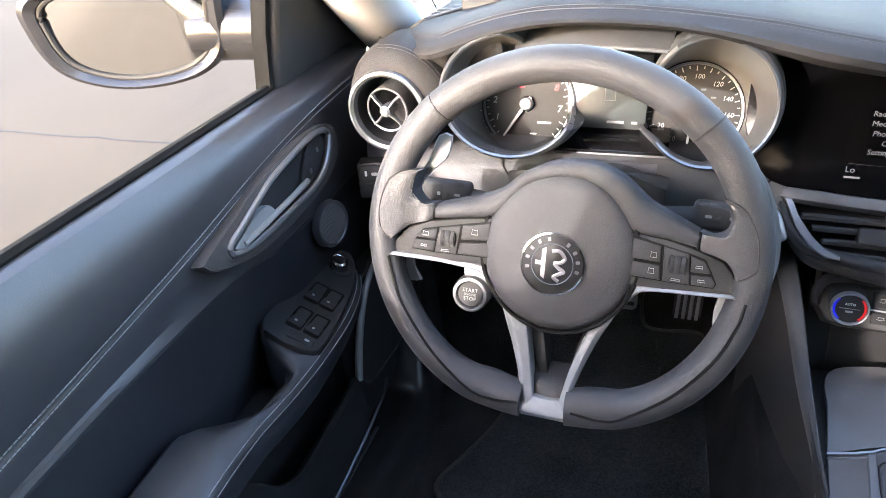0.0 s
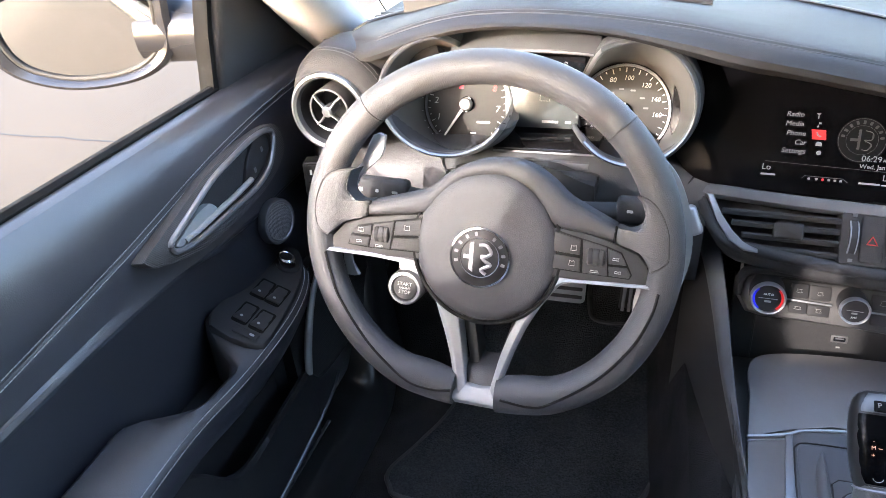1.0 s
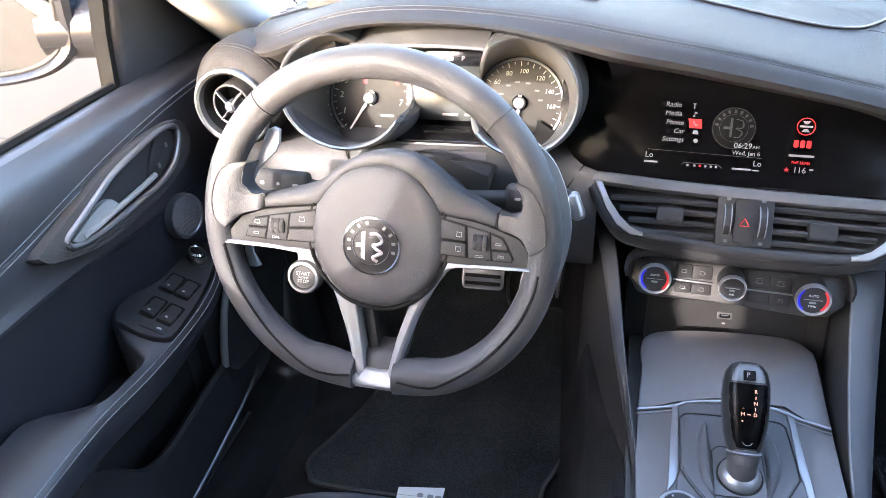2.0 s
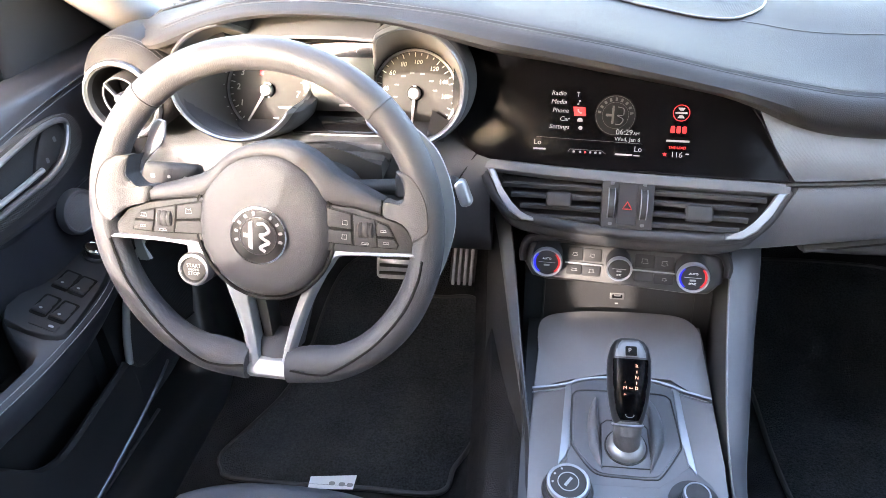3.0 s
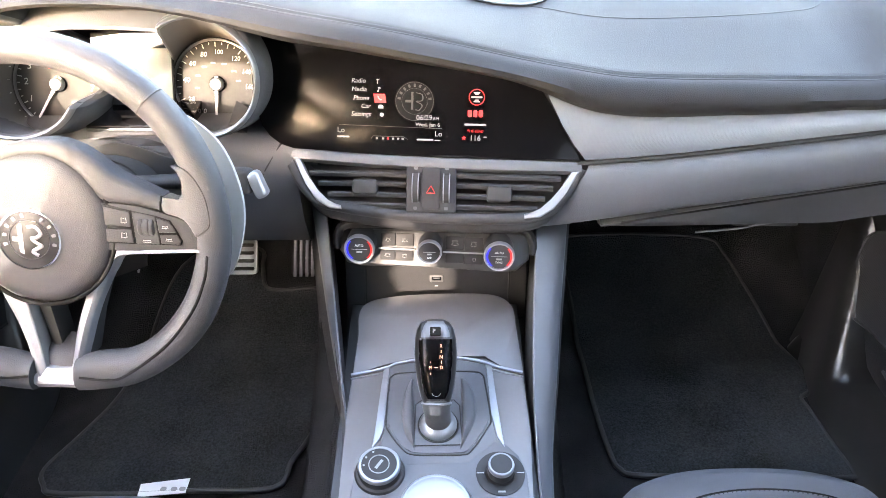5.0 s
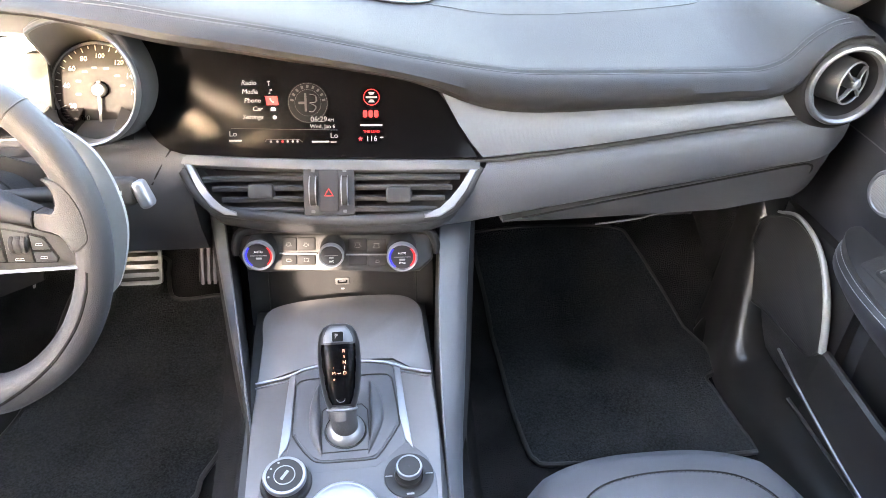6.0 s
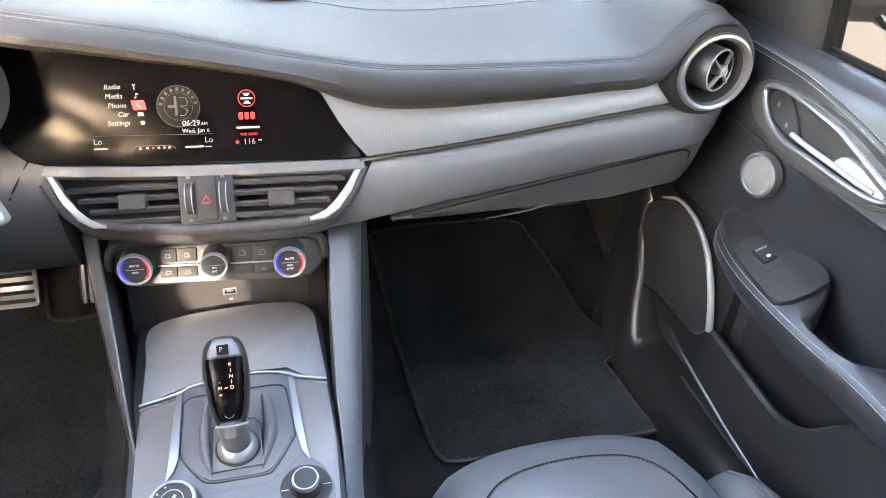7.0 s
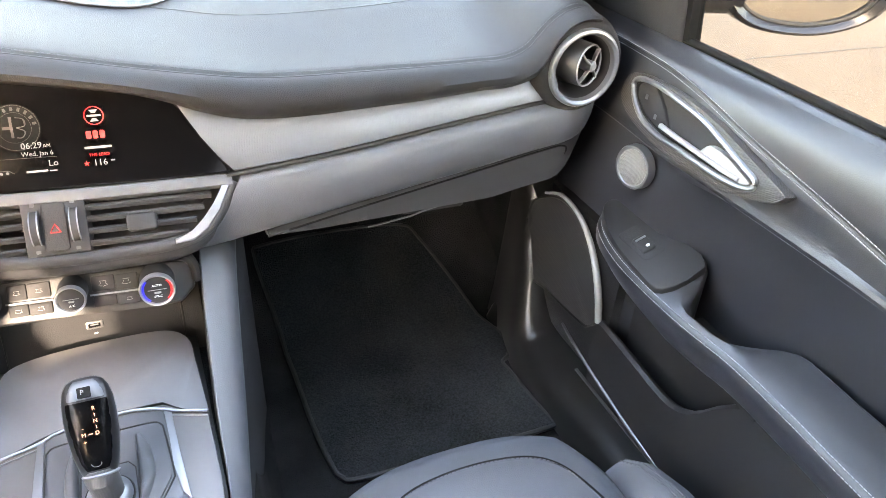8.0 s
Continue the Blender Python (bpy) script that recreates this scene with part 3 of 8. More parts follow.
part("screen_edge", tube(bmesh.new(), [SCR @ Vector((x, y, 0.0008)) for x, y in ((0.0, -0.0668), (0.1111, -0.0693), (0.1800, -0.0683), (0.1615, -0.0357), (0.1428, -0.0038), (0.1285, 0.0143), (0.1018, 0.0246), (0.0369, 0.0368), (-0.0962, 0.0572), (-0.16, 0.066))], 0.0008, 6), PIANO, screen)
for word, x, y in (("Radio", -0.0780, 0.0193), ("Media", -0.0770, 0.0094), ("Phone", -0.0740, -0.0007), ("Car", -0.0725, -0.0103), ("Settings", -0.0720, -0.0197)):
    letters("menu_word", word, 0.0076, at(SCR, x, y, 0.0006), WHITE_GLOW, screen, "RIGHT", shear=0.18)
letters("reading", "Lo", 0.0090, at(SCR, -0.108, -0.039, 0.0006), WHITE_GLOW, screen)
letters("reading", "Lo", 0.0090, at(SCR, 0.0095, -0.0415, 0.0006), WHITE_GLOW, screen)
letters("clock_reading", "06:29", 0.0088, at(SCR, 0.0020, -0.0226, 0.0006), WHITE_GLOW, screen, "RIGHT")
letters("clock_reading", "AM", 0.0050, at(SCR, 0.0025, -0.0236, 0.0006), WHITE_GLOW, screen, "LEFT")
letters("date_reading", "Wed, Jan 6", 0.0066, at(SCR, -0.0035, -0.0308, 0.0006), WHITE_GLOW, screen)
letters("programme_title", "THE LEAD", 0.0044, at(SCR, 0.0535, -0.0372, 0.0006), RED_GLOW, screen)
letters("channel_number", "116", 0.0092, at(SCR, 0.0535, -0.0455, 0.0006), WHITE_GLOW, screen)
for x, y, w, h, mat in ((0.0535, -0.0295, 0.026, 0.0024, WHITE_GLOW), (-0.1055, -0.0467, 0.015, 0.0020, WHITE_GLOW), (-0.0065, -0.0485, 0.020, 0.0020, WHITE_GLOW), (0.0085, -0.0490, 0.007, 0.0012, WHITE_GLOW),
                        (0.0530, -0.0165, 0.0048, 0.0082, RED_GLOW), (0.0465, -0.0165, 0.0050, 0.0082, RED_GLOW), (0.0595, -0.0165, 0.0050, 0.0082, RED_GLOW), (0.0655, -0.0440, 0.004, 0.0016, WHITE_GLOW)):
    plate("display_bar", rounded(w, h, min(w, h) * 0.3, 2, x, y), 0.0003, 0.0006, SCR, mat, screen, bevel=0)
for i, x in enumerate((-0.0645, -0.0570, -0.0510, -0.0450, -0.0390, -0.0335)):
    plate("page_dot", rounded(0.0026, 0.0026, 0.0009, 2, x, -0.0480), 0.0003, 0.0006, SCR, RED_GLOW if i == 2 else WHITE_GLOW, screen, bevel=0)
part("menu_line", tube(bmesh.new(), [SCR @ Vector(p) for p in ((-0.0715, -0.0483, 0.0005), (-0.0690, -0.0452, 0.0005), (-0.0320, -0.0455, 0.0005), (-0.0270, -0.0490, 0.0005))], 0.0004, 4), DIM_GLOW, screen)
part("menu_line", tube(bmesh.new(), [SCR @ Vector(p) for p in ((-0.110, -0.0325, 0.0004), (0.014, -0.0350, 0.0004))], 0.00025, 4), DIM_GLOW, screen)
plate("highlight", [(-0.0690, 0.0045), (-0.0550, 0.0045), (-0.0535, -0.0060), (-0.0672, -0.0060)], 0.0002, 0.0004, SCR, RED_GLOW, screen, "red menu highlight", 0)
for k, (x, y) in enumerate(((-0.0640, 0.0190), (-0.0625, 0.0092), (-0.0612, -0.0006), (-0.0600, -0.0105), (-0.0588, -0.0200))):
    if k == 0:
        icon = [(x - 0.0006, y - 0.003), (x + 0.0006, y - 0.003), (x + 0.0005, y + 0.0008), (x + 0.0022, y + 0.0026), (x - 0.0022, y + 0.0026), (x - 0.0005, y + 0.0008)]
    elif k == 1:
        icon = [(x - 0.002, y - 0.0028), (x, y - 0.0022), (x, y + 0.0014), (x + 0.0022, y + 0.001), (x + 0.0018, y + 0.003), (x - 0.0006, y + 0.003), (x - 0.0006, y - 0.0008), (x - 0.002, y - 0.001)]
    elif k == 2:
        icon = [(x - 0.0028, y + 0.0024), (x - 0.0012, y + 0.0026), (x - 0.0010, y + 0.0006), (x + 0.0006, y - 0.0010), (x + 0.0026, y - 0.0010), (x + 0.0024, y - 0.0026), (x + 0.0004, y - 0.0026), (x - 0.0022, y - 0.0002)]
    elif k == 3:
        icon = [(x - 0.003, y - 0.0022), (x + 0.003, y - 0.0022), (x + 0.003, y + 0.0004), (x + 0.0018, y + 0.0022), (x - 0.0018, y + 0.0022), (x - 0.003, y + 0.0004)]
    else:
        icon = ellipse(0.0024, 0.0024, 16, x, y)
    plate("menu_icon", icon, 0.0005, 0.0008, SCR, WHITE_GLOW, screen, bevel=0)
# round emblem picture, only faintly lit, as plain rings and bars
emb = at(SCR, -0.0197, -0.0035, 0)
part("emblem_disc", lathe(bmesh.new(), [(0.0003, 0.0002), (0.0232, 0.0002), (0.0235, 0.0001)], emb, 48), DISC_GLOW, screen, "dark round emblem picture")
for r0, r1 in ((0.0222, 0.0226), (0.0150, 0.0153)):
    part("emblem_ring", lathe(bmesh.new(), [(r0, 0.0003), (r0, 0.0005), (r1, 0.0005), (r1, 0.0003)], emb, 48), DIM_GLOW, screen)
for k in range(9):
    a = radians(10 + 20 * k)
    plate("emblem_bar", rounded(0.0026, 0.0038, 0.0006, 2), 0.0003, 0.0005, emb @ Matrix.Rotation(a - math.pi / 2, 4, "Z") @ Matrix.Translation((0, 0.0187, 0)), DIM_GLOW, screen, bevel=0)
plate("emblem_bar", [(-0.011, -0.0015), (-0.004, -0.0015), (-0.004, -0.010), (-0.0015, -0.010), (-0.0015, 0.011), (-0.004, 0.011), (-0.004, 0.0015), (-0.011, 0.0015)], 0.0003, 0.0005, emb, DIM_GLOW, screen, bevel=0)
part("emblem_curl", tube(bmesh.new(), [emb @ p for p in smooth_path([(0.002, 0.010, 0.0004), (0.009, 0.008, 0.0004), (0.009, 0.001, 0.0004), (0.002, 0.0, 0.0004), (0.009, -0.004, 0.0004), (0.006, -0.010, 0.0004), (0.001, -0.010, 0.0004)], 30)], 0.0010, 5, flat=0.3), DIM_GLOW, screen)
# round channel badge with plain bars
st = at(SCR, 0.0543, 0.0027, 0)
part("badge_ring", lathe(bmesh.new(), [(0.0086, 0.0003), (0.0086, 0.0006), (0.0096, 0.0006), (0.0096, 0.0003)], st, 40), RED_GLOW, screen)
plate("badge_bar", rounded(0.0135, 0.0022, 0.0008, 2), 0.0003, 0.0006, st, WHITE_GLOW, screen, bevel=0)
for y in (0.0048, -0.0048):
    plate("badge_bar", [(-0.0042, y * 1.25), (0.0042, y * 1.25), (0.0018, y * 0.55), (-0.0018, y * 0.55)], 0.0003, 0.0006, st, WHITE_GLOW, screen, bevel=0)
plate("star", [(0.0402 + (0.0030 if i % 2 == 0 else 0.0012) * math.sin(i * math.pi / 5), -0.0455 + (0.0030 if i % 2 == 0 else 0.0012) * math.cos(i * math.pi / 5)) for i in range(10)], 0.0003, 0.0006, SCR, RED_GLOW, screen, bevel=0)


# ---- centre vents ----
VEN = plane((0, 0.832, 0.583), 34, -3)


def bow(x):
    """How far the vent face bulges towards the cabin."""
    return 0.010 * (1 - (x / 0.18) ** 2)


def bowed(bm):
    inv = VEN.inverted()
    for v in bm.verts:
        p = inv @ v.co
        v.co = VEN @ Vector((p.x, p.y, p.z + bow(p.x)))
    return bm


TOPE = hermite([(-0.176, 0.043), (-0.0914, 0.0365), (0.0, 0.0330), (0.0843, 0.0318), (0.18, 0.0325)])
BOTE = hermite([(-0.169, 0.020), (-0.150, -0.010), (-0.136, -0.0235), (-0.1114, -0.0300), (-0.06, -0.037), (0.0026, -0.0415), (0.06, -0.0415), (0.1144, -0.0385), (0.138, -0.031), (0.151, -0.021), (0.163, -0.004), (0.178, 0.022)])
# ledge under the screen
bm = bmesh.new()
rows = []
for i in range(50):
    x = -0.174 + 0.354 * i / 49
    y = TOPE(x)
    rows.append([VEN @ Vector((x, y + dy, z + bow(x))) for dy, z in ((0.004, -0.020), (0.0035, 0.000), (0.002, 0.004), (-0.002, 0.0055), (-0.009, 0.004), (-0.0105, 0.001), (-0.0105, -0.02))])
loft(bm, rows)
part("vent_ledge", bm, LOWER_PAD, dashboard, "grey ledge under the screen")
# padded surround beneath the vents
bm = bmesh.new()
rows = []
span = [-0.172 + 0.352 * i / 79 for i in range(80)]
for x in span:
    yb = BOTE(x)
    slope = (BOTE(x + 0.002) - BOTE(x - 0.002)) / 0.004
    nrm = Vector((slope, -1, 0)).normalized()
    base = Vector((x, yb + 0.012, 0))
    rows.append([VEN @ (base + nrm * d + Vector((0, 0, z + bow(x)))) for d, z in ((0.0, -0.03), (0.0, -0.001), (0.0015, 0.002), (0.006, 0.0035), (0.011, 0.001), (0.0135, -0.006), (0.013, -0.018), (0.010, -0.045))])
loft(bm, rows)
part("vent_surround", bm, ROLL, dashboard, "padded black vent surround", angle=50)
# wider padded shoulders merging to the driver's side
bm = bmesh.new()
rows = []
for i in range(40):
    x = -0.245 + 0.42 * i / 39
    xx = max(-0.168, min(x, 0.175))
    lower = VEN @ Vector((x, BOTE(xx) + 0.004, -0.004 + bow(xx)))
    out = max(0.0, (-0.165 - x) / 0.08)
    rows.append([Vector((x, lower.y + dy + 0.012 * out, lower.z + dz + 0.05 * out * (dz > -0.001))) for dy, dz in ((0.05, 0.01), (0.006, 0.0), (-0.001, -0.006), (0.0, -0.014), (0.012, -0.026), (0.05, -0.036), (0.10, -0.03))])
loft(bm, rows)
part("lower_roll", bm, ROLL, dashboard, angle=50)
# chrome brackets at both ends
for side, pts in ((-1, [(-0.1700, 0.0335), (-0.1605, 0.0328), (-0.1498, 0.0110), (-0.1380, -0.0082), (-0.1250, -0.0200), (-0.1080, -0.0240), (-0.1080, -0.0285), (-0.1225, -0.0275), (-0.1395, -0.0175), (-0.1530, 0.0020)]),
                  (1, [(0.1785, 0.0235), (0.1680, 0.0235), (0.1568, 0.0045), (0.1452, -0.0128), (0.1326, -0.0242), (0.1120, -0.0295), (0.1120, -0.0350), (0.1310, -0.0330), (0.1480, -0.0225), (0.1620, -0.0030)])):
    part("bracket", bowed(slab(bmesh.new(), pts, -0.008, 0.0045, VEN, 0.0022, 3)), SATIN_LIGHT, dashboard, "satin chrome bracket round the vent end")
# dark cavity
part("vent_cavity", bowed(slab(bmesh.new(), [(-0.160, 0.030), (-0.145, 0.0), (-0.125, -0.022), (-0.05, -0.031), (0.05, -0.034), (0.125, -0.030), (0.15, -0.006), (0.168, 0.026)], -0.046, -0.034, VEN)), DARK, dashboard)


def slats(x0, x1, taper0, taper1):
    for k in range(4):
        y = 0.0175 - 0.0128 * k
        xa, xb = x0 + taper0 * k, x1 + taper1 * k
        if k == 0:
            y -= 0.001
        bm = bmesh.new()
        rows = []
        for i in range(14):
            x = xa + (xb - xa) * i / 13
            rows.append([VEN @ Vector((x, y + dy - 0.010 * (x + 0.09) * 0.3, z + bow(x))) for dy, z in ((0.0022, -0.003), (0.0016, 0.0002), (-0.0010, 0.0012), (-0.0042, -0.0006), (-0.0048, -0.004), (-0.0005, -0.028), (0.0012, -0.028))])
        loft(bm, rows)
        part("slat", bm, SOFT, dashboard)


slats(-0.149, -0.030, 0.0115, 0.0)
slats(0.029, 0.156, 0.0, -0.0095)
for x, y in ((-0.080, -0.0010), (0.082, -0.0065)):
    part("slider", bowed(slab(bmesh.new(), rounded(0.030, 0.019, 0.004, 4, x, y), -0.010, 0.0060, VEN, 0.003, 3)), BUTTON, dashboard, "vent slider tab")
hazard = part("hazard_panel", bowed(slab(bmesh.new(), [(-0.0300, 0.0275), (0.0300, 0.0255), (0.0300, -0.0300), (-0.0290, -0.0300)], -0.03, 0.0035, VEN, 0.0015)), BUTTON, dashboard, "hazard switch between two thumb wheels")
part("hazard_button", bowed(slab(bmesh.new(), rounded(0.0225, 0.050, 0.003, 4, 0.0, -0.0015), 0.003, 0.0052, VEN, 0.0012)), SOFT, hazard)
tri = [at(VEN, 0.0, -0.0045, 0.0157) @ Vector((0.0058 * math.sin(2 * math.pi * k / 3), 0.0058 * math.cos(2 * math.pi * k / 3), 0)) for k in range(3)]
part("hazard_symbol", tube(bmesh.new(), [p for a, b in zip(tri, tri[1:] + tri[:1]) for p in (a, a * 0.5 + b * 0.5)], 0.0008, 6, closed=True, up=(0, 0, 1)), RED, hazard, "red warning triangle")
for x in (-0.0185, 0.0185):
    wheel_m = VEN @ Matrix.Translation((x, -0.001, bow(x) - 0.006)) @ Matrix.Rotation(math.pi / 2, 4, "Y")
    part("thumb_wheel", lathe(bmesh.new(), [(0.0, -0.0040), (0.0175, -0.0040), (0.0195, -0.0032), (0.0195, 0.0032), (0.0175, 0.0040), (0.0, 0.0040)], wheel_m, 48), RUBBER, hazard)
    for s in (-1, 1):
        part("wheel_rim", lathe(bmesh.new(), [(0.0180, s * 0.0041), (0.0200, s * 0.0041), (0.0200, s * 0.0030), (0.0180, s * 0.0030)], wheel_m, 48), SATIN_LIGHT, hazard)
    for y in (0.0225, -0.0255):
        plate("symbol", rounded(0.0045, 0.0035, 0.0008, 2, x, y), bow(x) + 0.0034, bow(x) + 0.0040, VEN, PARK, hazard, bevel=0)


# ---- climate panel ----
CLI = plane((0, 0.813, 0.500), 35, -3)
climate_controls = thing("climate_controls", (0, 0.83, 0.47), "black climate control panel with three silver-ringed rotary knobs", "climate controls")
climate = part("panel", slab(bmesh.new(), [(-0.117, 0.030), (-0.119, 0.004), (-0.108, -0.013), (-0.090, -0.0165), (0.0, -0.0165), (0.085, -0.0205), (0.106, -0.019), (0.122, -0.004), (0.125, 0.022), (0.122, 0.029)], -0.05, -0.008, CLI, 0.004, 3), PLASTIC, climate_controls)
for x0, x1, y0, y1 in ((-0.066, -0.047, 0.0085, 0.0255), (-0.0465, -0.024, 0.0085, 0.0250), (0.0165, 0.0400, 0.0060, 0.0230), (0.0405, 0.0640, 0.0045, 0.0220), (-0.066, -0.047, -0.0090, 0.0035), (-0.0465, -0.024, -0.0095, 0.0030), (0.0165, 0.0400, -0.0110, 0.0010), (0.0405, 0.0640, -0.0125, 0.0000)):
    plate("button", rounded(x1 - x0, y1 - y0, 0.0018, 3, (x0 + x1) / 2, (y0 + y1) / 2), -0.010, -0.0055, CLI, BUTTON, climate_controls, bevel=0.0008)
for x0, x1, y in ((-0.068, -0.022, 0.0060), (0.014, 0.066, 0.0030)):
    plate("chrome_line", [(x0, y - 0.0011), (x1, y - 0.0021), (x1, y - 0.0002), (x0, y + 0.0008)], -0.009, -0.0045, CLI, SATIN_LIGHT, climate_controls, bevel=0.0004)
for x, y, w, h in ((-0.0565, 0.0165, 0.007, 0.004), (-0.035, 0.0160, 0.007, 0.004), (0.0285, 0.0140, 0.009, 0.006), (0.0520, 0.0130, 0.009, 0.006), (-0.0565, -0.0030, 0.008, 0.003), (-0.035, -0.0035, 0.007, 0.004), (0.0530, -0.0065, 0.006, 0.003)):
    part("symbol", tube(bmesh.new(), [CLI @ Vector((x + dx * w / 2, y + dy * h / 2, -0.0053)) for dx, dy in ((-1, -0.6), (0, -1), (1, -0.6), (0.5, 0.2), (0.8, 1), (-0.8, 1), (-0.5, 0.2))], 0.00028, 4, closed=True), GREYPRINT, climate_controls)


def knob(x, y, r, words, colours):
    m = at(CLI, x, y, 0.0125) @ Matrix.Rotation(radians(25), 4, "X") @ Matrix.Translation((0, 0, -0.0125))
    k = part("knob", lathe(bmesh.new(), [(r * 1.06, -0.024), (r * 1.04, -0.004), (r * 1.02, 0.0), (r * 1.03, 0.012), (r * 0.96, 0.0145), (r * 0.90, 0.0130), (0.0003, 0.0128)], m, 48), BUTTON, climate_controls)
    part("knob_ring", lathe(bmesh.new(), [(r * 1.045, 0.009), (r * 1.06, 0.0125), (r * 1.0, 0.0162), (r * 0.91, 0.0155), (r * 0.88, 0.0120)], m, 56), SATIN_LIGHT, k, "satin chrome ring")
    for a0, a1, mat in colours:
        arc = [(math.cos(radians(a)), math.sin(radians(a))) for a in np.linspace(a0, a1, 14)]
        plate("colour_arc", [(c * r * 0.885, s * r * 0.885) for c, s in arc] + [(c * r * 0.76, s * r * 0.80) for c, s in arc[::-1]], 0.0126, 0.0137, m, mat, k, bevel=0)
    for word, dy, size in words:
        letters("knob_word", word, size, at(m, 0, dy, 0.0133), WHITE, k)
    plate("knob_mark", rounded(r * 0.40, r * 0.13, r * 0.04, 2, 0.0, -r * 0.20), 0.0126, 0.0133, m, GREYPRINT, k, bevel=0)
    part("knob_line", tube(bmesh.new(), [m @ Vector((-r * 0.55, 0.0, 0.0132)), m @ Vector((r * 0.55, 0, 0.0132))], 0.0004, 4), GREYPRINT, k)
    return k


hot_cold = ((135, 235, KNOB_BLUE), (-50, 45, KNOB_RED))
knob(-0.0900, 0.0032, 0.0182, (("AUTO", 0.0050, 0.0038),), hot_cold)
knob(-0.0026, 0.0017, 0.0148, (("A/C", -0.0078, 0.0036),), ())
knob(0.0838, -0.0016, 0.0182, (("AUTO", 0.0050, 0.0038), ("SYNC", -0.0080, 0.0034)), hot_cold)
# hood curving round the panel's ends
hood = smooth_path([(-0.1205, 0.004, -0.006), (-0.121, 0.018, -0.004), (-0.112, 0.033, -0.001), (-0.08, 0.037, 0.0), (0.0, 0.036, 0.001), (0.085, 0.035, 0.0), (0.116, 0.031, -0.001), (0.1260, 0.016, -0.004), (0.1255, 0.002, -0.006)], 60)
part("hood", tube(bmesh.new(), [CLI @ p for p in hood], lambda t: 0.0062 - 0.002 * abs(2 * t - 1) ** 3, 12, up=CLI.col[2].to_3d(), flat=1.6), PAD, climate_controls)
bm = bmesh.new()
loft(bm, [[CLI @ Vector((x, y, z)) for y, z in ((0.030, -0.012), (0.040, -0.004), (0.052, -0.02), (0.052, -0.06), (0.030, -0.06))] for x in np.linspace(-0.118, 0.123, 12)])
part("upper_panel", bm, DARK, climate_controls)


# ---- instrument cluster ----
cluster = thing("instrument_cluster", (-0.37, 0.94, 0.60), "twin round gauges in hooded pods with a display between", "instruments")
DIAL_TILT = 20


def gauge(dial, ring_c, ra, rb, marks, words, needle_deg, name, open_deg, open_full, open_none):
    dm, rm = plane(dial, DIAL_TILT), plane(ring_c, 9)
    n = 64

    def circle(m, a, b, z=0.0):
        return [m @ Vector((a * math.cos(2 * math.pi * i / n), b * math.sin(2 * math.pi * i / n), z)) for i in range(n)]

    def hood(k, z):
        """A ring of the hood, cut back to the dial on the side of the display."""
        out = []
        for i, (p, q) in enumerate(zip(circle(rm, ra * k, rb * k, z), circle(dm, 0.0580 + (k - 0.95) * 0.05, 0.0580 + (k - 0.95) * 0.05, 0.012 + z * 0.3))):
            off = abs((math.degrees(2 * math.pi * i / n) - open_deg + 180) % 360 - 180)
            w = max(0.0, min(1.0, (open_none - off) / (open_none - open_full)))
            out.append(p.lerp(q, w * w * (3 - 2 * w)))
        return out

    bm = bmesh.new()
    loft(bm, [circle(dm, 0.0600, 0.0600, -0.02), hood(0.957, -0.016), hood(0.967, -0.001), hood(1.03, -0.003), hood(1.09, -0.02), hood(1.12, -0.05), circle(dm, 0.066, 0.066, -0.02)], ends_closed=True)
    pod = part(name, bm, POD, cluster, "black hooded gauge pod with a silver rim", angle=55)
    mouth, throat = hood(0.952, -0.002), circle(dm, 0.0575, 0.0575, 0.003)
    bm = bmesh.new()
    loft(bm, [[q.lerp(p, k) for p, q in zip(mouth, throat)] for k in (0.0, 0.10, 0.25, 0.45, 0.65, 0.85, 1.0)], caps=False)
    part("hood_liner", bm, LINER, pod, "smooth grey inside of the hood", angle=70)
    bm = bmesh.new()
    loft(bm, [hood(0.945, -0.006), hood(0.955, 0.0012), hood(0.985, 0.0032), hood(1.015, 0.0015), hood(1.045, -0.004), hood(0.99, -0.008)], ends_closed=True)
    part("rim", bm, SATIN, pod, "satin silver rim")
    face = part("dial_face", lathe(bmesh.new(), [(0.0003, 0.0), (0.058, 0.0), (0.058, -0.004)], dm, 64), DIAL, pod)
    part("dial_ring", lathe(bmesh.new(), [(0.0530, 0.0), (0.0536, 0.0026), (0.0555, 0.0030), (0.0562, 0.0)], dm, 64), SATIN, pod)
    for deg, long in marks:
        a = radians(90 - deg)
        r1, r0 = 0.0515, 0.0515 - (0.0055 if long else 0.003)
        part("tick", slab(bmesh.new(), [(-0.0005, r0), (0.0005, r0), (0.0005, r1), (-0.0005, r1)], 0.0002, 0.0006, dm @ Matrix.Rotation(a - math.pi / 2, 4, "Z")), DIAL_PRINT, pod)
    for word, deg, size, r, mat in words:
        a = radians(90 - deg)
        letters("numeral", word, size, at(dm, r * math.cos(a), r * math.sin(a), 0.0004), mat, pod, shear=0.15)
    a = radians(90 - needle_deg)
    turn = dm @ Matrix.Rotation(a - math.pi / 2, 4, "Z")
    part("needle", slab(bmesh.new(), [(-0.0022, -0.010), (0.0022, -0.010), (0.0011, 0.047), (0, 0.049), (-0.0011, 0.047)], 0.006, 0.0072, turn, 0.0004), DIAL_PRINT, pod, "white needle")
    part("needle_cap", lathe(bmesh.new(), [(0.0, 0.011), (0.0062, 0.0105), (0.0082, 0.0085), (0.0082, 0.001)], dm, 32), SATIN, pod)
